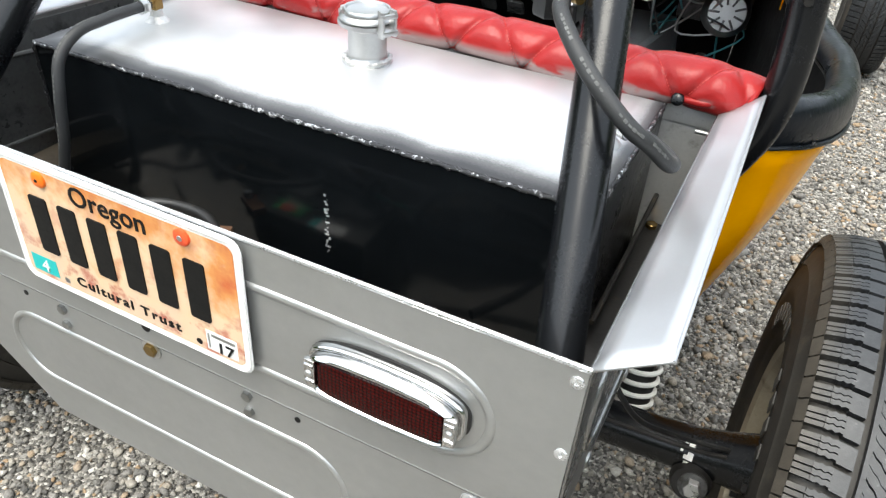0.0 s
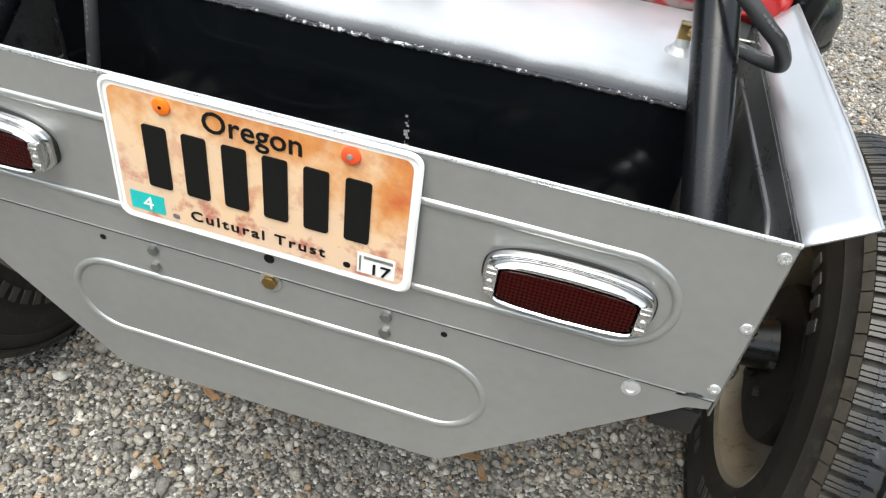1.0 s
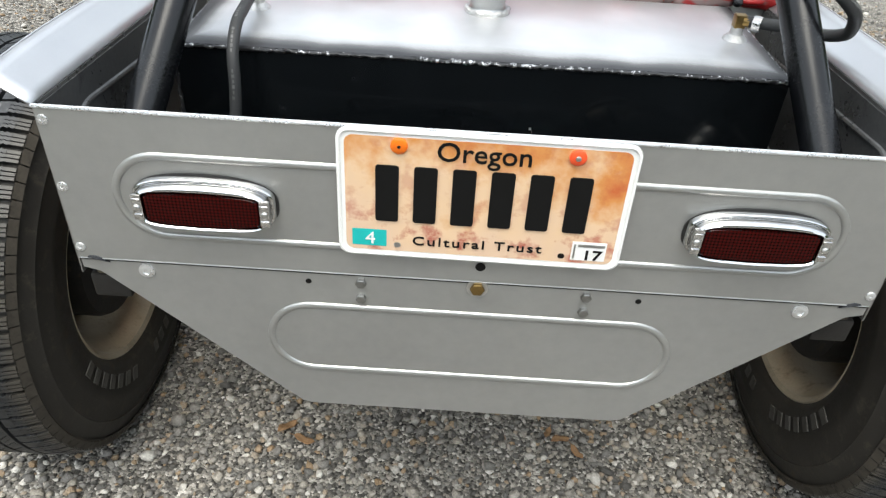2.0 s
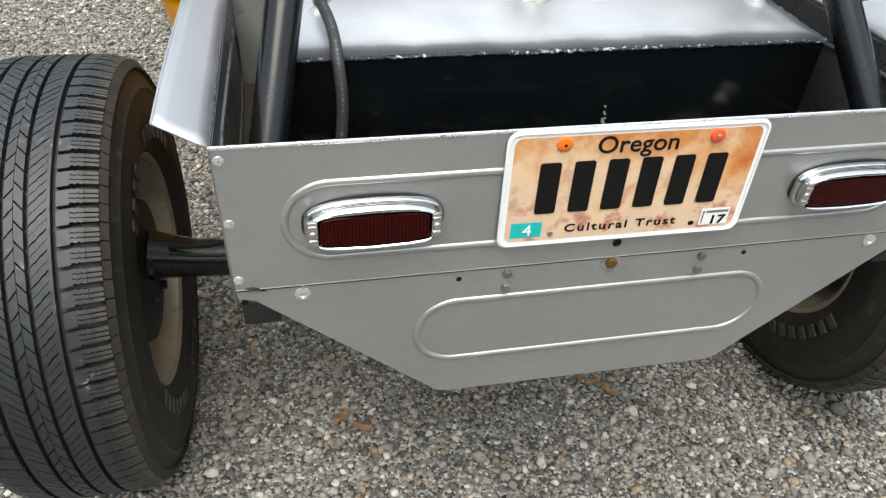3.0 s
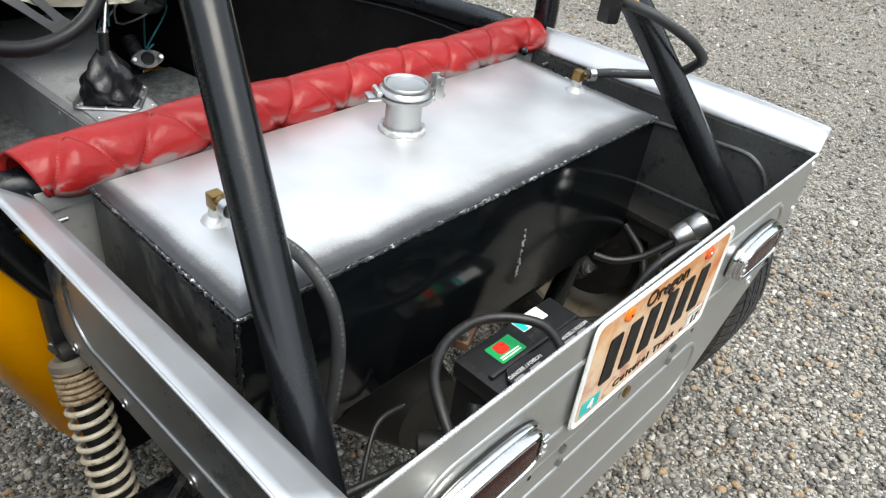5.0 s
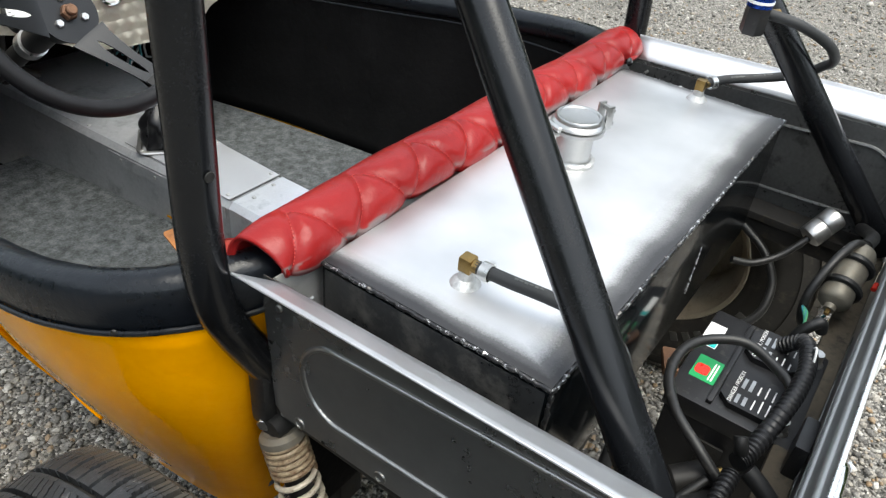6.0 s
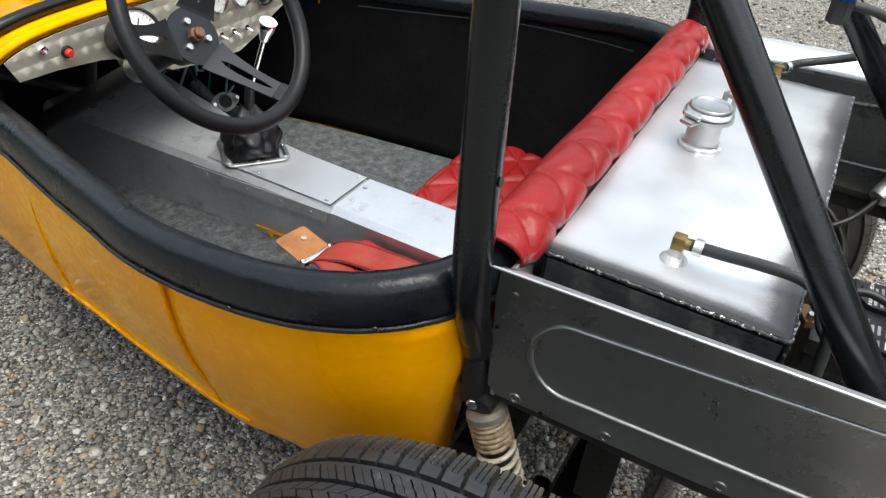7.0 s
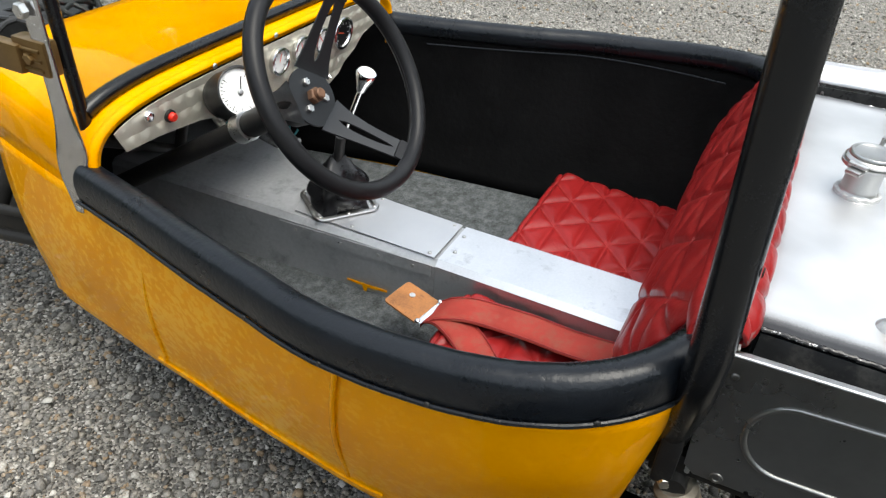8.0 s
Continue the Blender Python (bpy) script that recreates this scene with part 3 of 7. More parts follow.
# ---- ground ----
def build_ground():
    bm = bmesh.new()
    bmesh.ops.create_grid(bm, x_segments=2, y_segments=2, size=400.0)
    g = part("ground", bm, GROUND, None, sharp=0)
    tagged(g, "packed grey gravel ground with crushed stone", "ground", kind="structure")


def scatter_stones(name, label, lo, hi, count, size, seed):
    """Loose crushed stones as one mesh: each is an icosahedron, squeezed and turned."""
    rng = np.random.default_rng(seed)
    base = bmesh.new()
    bmesh.ops.create_icosphere(base, subdivisions=1, radius=1.0)
    shape = np.array([v.co[:] for v in base.verts])
    faces = np.array([[v.index for v in f.verts] for f in base.faces])
    base.free()
    place = rng.uniform(lo, hi, (count, 2))
    # thin out towards the edges of the stretch
    edge = np.minimum(place - np.array(lo), np.array(hi) - place).min(axis=1)
    place = place[edge > 0.6 * rng.uniform(0, 1, count) ** 1.5]
    n = len(place)
    radius = size * np.exp(rng.normal(0, 0.33, n))
    stretch = rng.uniform(0.6, 1.25, (n, 1, 3)) * np.array([1.0, 1.0, 0.62])
    lumps = rng.uniform(0.58, 1.22, (n, len(shape), 1))
    v = shape[None] * lumps * stretch * radius[:, None, None]
    tip = rng.uniform(-0.5, 0.5, n)
    c, s = np.cos(tip), np.sin(tip)
    v = np.stack([v[..., 0], v[..., 1] * c[:, None] - v[..., 2] * s[:, None], v[..., 1] * s[:, None] + v[..., 2] * c[:, None]], -1)
    turn = rng.uniform(0, 2 * np.pi, n)
    c, s = np.cos(turn), np.sin(turn)
    v = np.stack([v[..., 0] * c[:, None] - v[..., 1] * s[:, None], v[..., 0] * s[:, None] + v[..., 1] * c[:, None], v[..., 2]], -1)
    v[..., 0] += place[:, 0, None]
    v[..., 1] += place[:, 1, None]
    v[..., 2] += (radius * rng.uniform(-0.1, 0.65, n))[:, None]
    idx = (faces[None] + (np.arange(n) * len(shape))[:, None, None]).reshape(-1)
    me = bpy.data.meshes.new(name)
    me.vertices.add(n * len(shape))
    me.vertices.foreach_set("co", v.reshape(-1))
    me.loops.add(len(idx))
    me.loops.foreach_set("vertex_index", idx)
    me.polygons.add(len(idx) // 3)
    me.polygons.foreach_set("loop_start", np.arange(0, len(idx), 3))
    me.update(calc_edges=True)
    ob = mesh_part(name, me, STONE, None, sharp=0)
    tagged(ob, label, "gravel", kind="stuff")


build_ground()
scatter_stones("gravel", "loose crushed grey and tan gravel round the car", (-2.0, -1.0), (2.2, 3.4), 118000, 0.0067, 11)
scatter_stones("gravel", "loose crushed grey gravel beyond the car", (1.6, -1.9), (6.5, 5.9), 38000, 0.0078, 12)
scatter_stones("gravel", "loose crushed grey gravel beyond the car", (-3.5, 2.8), (2.2, 6.8), 23000, 0.0078, 13)
scatter_stones("gravel", "loose crushed grey gravel beside the car", (-3.5, -1.1), (-1.5, 3.4), 14000, 0.007, 14)


def dry_leaf(x, y, turn, size):
    lf = thing("dry_leaf", "curled dry brown leaf lying on the gravel", "leaf", (x, y, 0.012), group="fallen leaves")

    def skin(u, v):
        w = math.sin(math.pi * u) ** 0.8 * (0.42 + 0.1 * math.sin(9 * u))
        a, b = (u - 0.5) * size, (v - 0.5) * w * size
        return Vector((x + a * math.cos(turn) - b * math.sin(turn), y + a * math.sin(turn) + b * math.cos(turn),
                       0.014 + 0.25 * abs(v - 0.5) * w * size + 0.12 * size * math.sin(5 * u + turn)))

    thicken(part("blade", grid(skin, 8, 4), LEAF, lf), 0.0008)
    part("stalk", tube([skin(0.98, 0.5), skin(1.0, 0.5) + Vector((0.2 * size * math.cos(turn), 0.2 * size * math.sin(turn), 0))], 0.0007, 5), LEAF, lf)


def dry_twig(x, y, turn, size):
    tw = thing("dry_twig", "thin dry straw stalk lying on the gravel", "twig", (x, y, 0.01), group="dry stalks")
    d, e = Vector((math.cos(turn), math.sin(turn), 0)), Vector((-math.sin(turn), math.cos(turn), 0))
    o = Vector((x, y, 0.014))
    part("stalk", tube(smooth_line([o - d * size / 2, o + e * size * 0.06, o + d * size / 2 - e * size * 0.05], 5), lambda i: 0.0011 - 0.00004 * i, 5), LEAF, tw)
    part("side_stalk", tube([o + e * size * 0.05, o + d * size * 0.22 + e * size * 0.16 + Vector((0, 0, 0.004))], 0.0006, 5), LEAF, tw)


for lx, ly, lt, ls in ((-0.93, 1.20, 0.6, 0.10), (-0.86, 1.05, 1.9, 0.07), (-0.98, 0.98, 2.7, 0.06), (0.75, -0.1, 0.5, 0.07), (-0.2, 0.1, 2.2, 0.06)):
    dry_twig(lx, ly, lt, ls)
for k, (ly, lx) in enumerate(((0.50, -0.415), (0.47, -0.428), (0.41, -0.420), (0.33, -0.425), (0.52, -0.41))):
    flake = thing("dry_leaf", "small dry leaf scrap on the dirty ledge", "leaf", (lx, ly, 0.66), group="leaf scraps on the ledge")
    thicken(part("blade", grid(lambda u, v: Vector((lx + (u - 0.5) * 0.012 * math.cos(k) - (v - 0.5) * 0.008, ly + (u - 0.5) * 0.012 * math.sin(k) + (v - 0.5) * 0.007, 0.6625 + 0.003 * abs(math.sin(3 * u + k)))), 4, 3), LEAF, flake), 0.0006)
for lx, ly, lt, ls in ((0.225, 0.330, 0.4, 0.045), (0.255, 0.30, 2.1, 0.04), (0.20, 0.345, 1.2, 0.035), (-0.33, 0.32, 0.9, 0.05), (-0.30, 0.12, 2.6, 0.03),
                       (1.55, 0.02, 1.0, 0.05), (2.6, 1.9, 0.3, 0.07), (0.92, 0.75, 1.7, 0.04), (-0.29, 0.29, 2.9, 0.045)):
    dry_leaf(lx, ly, lt, ls)


# ---- added woods, out of view ----
def build_unseen_woods():
    """Unseen dark trees, added far round the yard to close it and darken reflections."""
    m, nodes, links, bsdf = node_material("added_foliage")
    coord = nodes.new("ShaderNodeTexCoord").outputs["Object"]
    clump = noise_node(nodes, links, coord, 0.9, 6.0, 0.7)
    links.new(ramp_node(nodes, links, clump, [(0.3, (0.018, 0.028, 0.010)), (0.55, (0.05, 0.075, 0.025)), (0.75, (0.10, 0.13, 0.05))]), bsdf.inputs["Base Color"])
    bsdf.inputs["Roughness"].default_value = 0.9
    bsdf.inputs["Specular IOR Level"].default_value = 0.1
    rng = random.Random(31)
    phase = [rng.uniform(0, 6.28) for _ in range(8)]

    def wall(u, v):
        a = 2 * math.pi * u
        crest = 8.0 + sum(1.1 / (k + 1) * math.sin((3 + 5 * k) * a + phase[k]) for k in range(6)) + rng.uniform(-0.5, 0.5)
        rad = 19.0 + 2.2 * v + 0.7 * math.sin(23 * a + 9 * v + phase[6]) + rng.uniform(-0.5, 0.5)
        return Vector((rad * math.cos(a), 1.0 + rad * math.sin(a), -0.2 + crest * v))

    w = part("backdrop", grid(wall, 300, 14, wrap_u=True), m, None, sharp=0)
    tagged(w, "unseen ring of dark green woods added round the gravel yard", "woods", kind="structure")


build_unseen_woods()

# ---- the roadster: shell, panels, frame ----
car = thing("roadster", "yellow home-built roadster with grey aluminium rear panels", "car", (0, 0, 0))
TOP = [(-0.40, 0.566, 0.785), (-0.45, 0.568, 0.782), (-0.505, 0.585, 0.780), (-0.555, 0.635, 0.775), (-0.590, 0.715, 0.766), (-0.607, 0.80, 0.761), (-0.610, 0.93, 0.757),
       (-0.600, 1.04, 0.752), (-0.568, 1.17, 0.742), (-0.538, 1.28, 0.735), (-0.503, 1.42, 0.727), (-0.474, 1.53, 0.722), (-0.432, 1.70, 0.71), (-0.362, 1.935, 0.69)]
SILL = [(-0.36, 0.640, 0.306), (-0.39, 0.640, 0.306), (-0.42, 0.648, 0.306), (-0.447, 0.690, 0.306), (-0.462, 0.760, 0.307), (-0.470, 0.84, 0.307), (-0.474, 0.95, 0.307),
        (-0.473, 1.05, 0.307), (-0.463, 1.18, 0.313), (-0.452, 1.30, 0.318), (-0.438, 1.42, 0.325), (-0.424, 1.53, 0.325), (-0.395, 1.70, 0.32), (-0.350, 1.915, 0.30)]


def mirror(points, side):
    return [(side * -x, y, z) for x, y, z in points]


def shell_half(side):
    top, sill = smooth_line(mirror(TOP, side), 5), smooth_line(mirror(SILL, side), 5)
    n = len(top) - 1

    def skin(u, v):
        i = round(u * n)
        if v <= 0.8:
            w = v / 0.8
            p = top[i].lerp(sill[i], w)
            p.x += side * 0.016 * math.sin(math.pi * min(1.0, w * 1.05)) - side * 0.02 * w * w * (1 - w)
            return p
        w = (v - 0.8) / 0.2
        drop = max(0.1, min(1.0, (sill[i].y - 0.80) / 0.2))
        return sill[i] + Vector((-side * 0.010 * w, 0, -0.034 * w * drop))

    ob = part("body_side", grid(skin, n, 20), YELLOW, car, "glossy yellow painted body side with gravel reflections painted in")
    thicken(ob, 0.003)
    part("sill_bead", tube(smooth_line(mirror([(-0.474, 0.98, 0.309), (-0.473, 1.05, 0.309), (-0.463, 1.18, 0.315), (-0.452, 1.30, 0.320), (-0.438, 1.42, 0.327), (-0.424, 1.53, 0.327)], side), 6), 0.0045, 8), YELLOW, ob)
    for a, b in (((-0.504, 1.40, 0.715), (-0.432, 1.505, 0.335)), ((-0.615, 0.97, 0.735), (-0.476, 1.05, 0.315))):
        a, b = Vector((side * -a[0], *a[1:])), Vector((side * -b[0], *b[1:]))
        line = [a.lerp(b, k / 10) + Vector((side * 0.0120 * math.sin(math.pi * min(1, k / 10 * 1.05)), 0.008 * math.sin(math.pi * k / 10), 0)) for k in range(11)]
        part("door_crease", tube([p - Vector((side * 0.0036, 0, 0)) for p in line], 0.0042, 20), YELLOW, ob)


def cowl_section(y):
    k = max(0.0, (y - 1.47) / 0.465)
    return 0.486 - 0.124 * k ** 1.15, 0.715 - 0.02 * k, 0.875 - 0.006 * k - 0.010 * k * k


def cowl_point(y, a, inset=0.0):
    hw, z0, zt = cowl_section(y)
    c, s = math.cos(a), math.sin(a)
    e = 2 / 5.0
    return Vector(((hw - inset) * math.copysign(abs(c) ** e, c), y, z0 + (zt - inset - z0) * abs(s) ** e))


def build_cowl():
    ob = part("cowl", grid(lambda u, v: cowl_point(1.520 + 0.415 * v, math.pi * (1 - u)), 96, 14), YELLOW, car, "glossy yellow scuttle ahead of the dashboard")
    thicken(ob, 0.003)
    def lip(u, v):
        p = cowl_point(1.522 - 0.011 * math.sin(math.pi * min(1.0, v * 1.25)) ** 0.8, math.pi * (1 - u), -0.001 + 0.022 * v)
        return p

    thicken(part("cowl_lip", grid(lip, 96, 12), YELLOW, ob, "rolled yellow lip round the dashboard"), 0.002)
    # Black liner added under the cowl to darken reflections in the tunnel
    part("added_cowl_liner", grid(lambda u, v: cowl_point(1.530 + 0.37 * v, math.pi * (1 - u), 0.010), 60, 6), LINING, car, "black sheet added under the scuttle to darken reflections")
    rim_line = [cowl_point(1.905, math.pi * (1 - k / 40), 0.006) for k in range(41)]
    part("firewall", slab([(p.x, p.z) for p in rim_line] + [(0.34, 0.30), (-0.34, 0.30)], lambda u, v, d: Vector((u, 1.905 + d, v)), 0.003), LINING, car, "matt black firewall", sharp=30)


RIM = [(-0.30, 0.580, 0.825), (-0.40, 0.580, 0.83), (-0.46, 0.595, 0.832), (-0.515, 0.63, 0.828), (-0.557, 0.69, 0.818), (-0.583, 0.78, 0.805), (-0.590, 0.90, 0.792),
       (-0.582, 1.02, 0.784), (-0.556, 1.13, 0.778), (-0.528, 1.25, 0.774), (-0.490, 1.40, 0.771), (-0.459, 1.545, 0.77)]
PAD = [(-0.017, -0.016), (-0.019, -0.003), (-0.014, 0.010), (-0.002, 0.019), (0.014, 0.021), (0.028, 0.012), (0.033, -0.006), (0.032, -0.030), (0.029, -0.046), (0.020, -0.046),
       (0.010, -0.030), (-0.008, -0.030)]


def sweep(points, section, bm=None):
    """A closed section of (outward, up) pairs along a level path; outward is to the path's left."""
    bm = bm or bmesh.new()
    rings = []
    n = len(points)
    for i, p in enumerate(points):
        w = points[min(i + 1, n - 1)] - points[max(i - 1, 0)]
        out = Vector((-w.y, w.x, 0)).normalized()
        rings.append([bm.verts.new(p + out * a + Vector((0, 0, b))) for a, b in section])
    for p, q in zip(rings, rings[1:]):
        for j in range(len(section)):
            k = (j + 1) % len(section)
            bm.faces.new((p[j], p[k], q[k], q[j]))
    bm.faces.new(rings[0])
    bm.faces.new(rings[-1][::-1])
    return bm


def rim_padding(side):
    rng = random.Random(5)
    path = smooth_line(mirror(RIM, side), 10)
    if side > 0:
        path = path[::-1]
        section = PAD
    else:
        section = PAD
    path = [p + Vector((0, 0, 0.0003 * math.sin(i * 0.9) + rng.uniform(-0.0002, 0.0002))) for i, p in enumerate(path)]
    pad = part("rim_padding", sweep(path, section), VINYL, car, "black padded vinyl cockpit rim", sharp=50)
    pad.modifiers.new("soft", "SUBSURF").levels = 1
    edge = []
    n = len(path)
    for i, p in enumerate(path):
        w = path[min(i + 1, n - 1)] - path[max(i - 1, 0)]
        out = Vector((-w.y, w.x, 0)).normalized()
        edge.append(p + out * 0.031 + Vector((0, 0, -0.045)))
    part("piping", tube(edge, 0.0035, 8), VINYL, pad)
    for f in (0.20, 0.34, 0.50, 0.61, 0.72, 0.83):
        i = round((1 - f if side > 0 else f) * (n - 1))
        out = edge[i] - path[i]
        part("tack", dome(edge[i] + out * 0.03 + Vector((0, 0, 0.004)), (out.x, out.y, 0.0), 0.0042, 0.0025), RUBBER, pad)


def inner_point(side, i, v, top, sill):
    p = top[i].lerp(sill[i], v)
    n = len(top) - 1
    w = top[min(i + 1, n)] - top[max(i - 1, 0)]
    inward = Vector((w.y, -w.x, 0)).normalized() * (1 if side < 0 else -1)
    p.x += side * 0.014 * math.sin(math.pi * v)
    return p + inward * 0.014


def build_lining(side):
    """The black skin inside the body, from the rim to the floor."""
    top, sill = smooth_line(mirror(TOP, side), 5), smooth_line(mirror(SILL, side), 5)
    n = len(top) - 1

    def wall(u, v):
        p = inner_point(side, round(u * n), v * 0.87, top, sill)
        p.z += 0.03 * (1 - v)
        return p

    lin = part("inner_lining", grid(wall, n, 12), LINING, car, "black cockpit side lining with a piped seam")
    thicken(lin, 0.003)
    part("lining_seam", tube([wall(i / n, 0.09) - Vector((side * 0.003, 0, 0)) for i in range(18, n - 14)], 0.0022, 6), VINYL, lin)


def build_rear_panel():
    def face(u, v, d):
        return Vector((u, d, v))

    upper = part("rear_panel", slab([(-0.4515, 0.859), (0.4515, 0.859), (0.450, 0.672), (-0.450, 0.672)], face, 0.002), PANEL, car, "satin grey rear panel with pressed beads", sharp=30)
    part("rolled_edge", tube([(-0.4525, 0.001, 0.859), (0.4525, 0.001, 0.859)], 0.0024, 8), ALU_EDGE, upper, "bare aluminium top edge")

    def race(cx, cz, hw, hh, y):
        pts = []
        for k in range(24):
            a = math.pi / 2 + math.pi * k / 23
            pts.append((cx - hw + hh + hh * math.cos(a), y, cz + hh * math.sin(a)))
        for k in range(24):
            a = -math.pi / 2 + math.pi * k / 23
            pts.append((cx + hw - hh + hh * math.cos(a), y, cz + hh * math.sin(a)))
        return pts

    part("pressed_bead", tube(race(-0.001, 0.761, 0.387, 0.050, 0.0022), 0.0052, 10, closed=True), PANEL, upper)
    lower = part("lower_panel", slab([(-0.450, 0.673), (0.450, 0.673), (0.449, 0.658), (0.430, 0.653), (0.208, 0.455), (0.195, 0.452), (-0.195, 0.452), (-0.208, 0.455), (-0.430, 0.653), (-0.449, 0.658)],
                                     lambda u, v, d: Vector((u, 0.0022 + d, v)), 0.002), PANEL, car, "satin grey lower rear panel with an oval bead", sharp=30)
    # Black line laid below the upper panel's edge, standing for its shadow
    part("edge_shadow_line", tube([(-0.449, 0.0016, 0.6706), (0.449, 0.0016, 0.6706)], 0.0011, 6), BLACK_INK, upper)
    part("cut_edge", tube([(-0.449, 0.0004, 0.6728), (0.449, 0.0004, 0.6728)], 0.0010, 6), PANEL, upper)
    part("pressed_bead", tube(race(0.001, 0.5695, 0.241, 0.0515, 0.0042), 0.0050, 10, closed=True), PANEL, lower)
    for s in (-1, 1):
        for x, z in ((0.4445, 0.845), (0.4445, 0.767), (0.4445, 0.688)):
            part("rivet", lathe([(0.0058, 0), (0.0054, 0.0014), (0.003, 0.0023), (0.0016, 0.0022), (0.0012, 0.0012), (0, 0.0012)], (s * x, 0.0, z), (0, -1, 0), 16), ALU_EDGE, upper)
        part("rivet", lathe([(0.0095, 0), (0.009, 0.002), (0.0042, 0.0032), (0.0038, 0.0016), (0, 0.0016)], (s * 0.376, 0.002, 0.658), (0, -1, 0), 20, None), ALU_EDGE, lower)
        for z in (0.6595, 0.6365):
            b = part("bolt", nut((s * 0.1295, 0.0022, z), (0, -1, 0), 0.0064, 0.0045), RIVET, lower)
        part("drilled_hole", lathe([(0, 0.0), (0.0034, 0.0), (0.0036, 0.0006), (0, 0.0006)], (s * 0.19, 0.0022, 0.6575), (0, -1, 0), 14), BLACK_INK, lower)
    c = part("centre_bolt", nut((0.004, 0.0022, 0.663), (0, -1, 0), 0.0085, 0.006), BRASS, lower, "tarnished brass bolt")
    part("washer", lathe([(0.0125, 0), (0.0125, 0.0016), (0, 0.0016)], (0.004, 0.002, 0.663), (0, -1, 0), 24), STEEL, c)
    part("drilled_hole", lathe([(0, 0.0), (0.0055, 0.0), (0.0058, 0.0008), (0, 0.0008)], (0.005, 0.0, 0.695), (0, -1, 0), 14), BLACK_INK, upper)


def build_side_panel(s):
    x = s * 0.453

    def face(u, v, d):
        return Vector((x - s * d, u, v))

    p = part("side_panel", slab([(0.002, 0.859), (0.526, 0.842), (0.553, 0.839), (0.556, 0.80), (0.549, 0.640), (0.535, 0.628), (0.30, 0.634), (0.002, 0.650)], face, 0.002), SIDE, car, "dull grey side panel with an oval pressed bead", sharp=30)
    part("inner_skin", slab([(0.004, 0.856), (0.550, 0.834), (0.546, 0.642), (0.30, 0.637), (0.004, 0.652)], lambda u, v, d: Vector((x - s * (0.0024 + d), u, v)), 0.001), SIDE_IN, p, "dark grey inner face")
    # flange turned outwards along the top edge
    def flange_z(ax, y):
        k = min(1.0, y / 0.20)
        rise = 0.024 + 0.009 * k * (2 - k) - 0.004 * y
        return 0.860 - 0.0345 * y + rise * (ax - 0.4525) / 0.047

    def flange_skin(u, v):
        inner_y, outer_y = 0.526 * u, 0.009 + 0.538 * u
        y1 = inner_y + (outer_y - inner_y) * v
        ax = 0.4525 + (0.048 - 0.004 * u) * v
        return Vector((s * ax, y1, flange_z(ax, y1)))

    thicken(part("flange", grid(flange_skin, 24, 4), ALU, p, "bright bare aluminium top flange", sharp=30), 0.0022, 0.0)
    part("flange_lip", tube([flange_skin(k / 24, 1.0) for k in range(25)], 0.0016, 8), ALU, p)

    def oval(off):
        pts = []
        for k in range(25):
            a = -math.pi / 2 + math.pi * k / 24
            pts.append((x + s * off, 0.447 + 0.052 * math.cos(a), 0.7325 + 0.0575 * math.sin(a)))
        for k in range(25):
            a = math.pi / 2 + math.pi * k / 24
            pts.append((x + s * off, 0.105 + 0.058 * math.cos(a), 0.755 + 0.0635 * math.sin(a)))
        return pts

    part("pressed_bead", tube(oval(-0.0005), 0.0042, 10, closed=True), SIDE, p)
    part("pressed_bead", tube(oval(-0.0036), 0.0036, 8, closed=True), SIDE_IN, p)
    for y, z in ((0.531, 0.805), (0.508, 0.637), (0.383, 0.642), (0.240, 0.647), (0.100, 0.655)):
        part("rivet", lathe([(0.0085, 0), (0.008, 0.002), (0.004, 0.003), (0.0036, 0.0014), (0, 0.0014)] if z < 0.7 else [(0.005, 0), (0.004, 0.002), (0, 0.0024)], (x, y, z), (s, 0, 0), 18), RIVET, p)
    for y, z in ((0.548, 0.745), (0.47, 0.632)):
        part("drilled_hole", lathe([(0, 0), (0.003, 0), (0.003, 0.0006), (0, 0.0006)], (x, y, z), (s, 0, 0), 12), BLACK_INK, p)
    part("stud", cylinder((x - s * 0.02, 0.50, 0.825), (x - s * 0.002, 0.50, 0.825), 0.003, 10), RIVET, p)


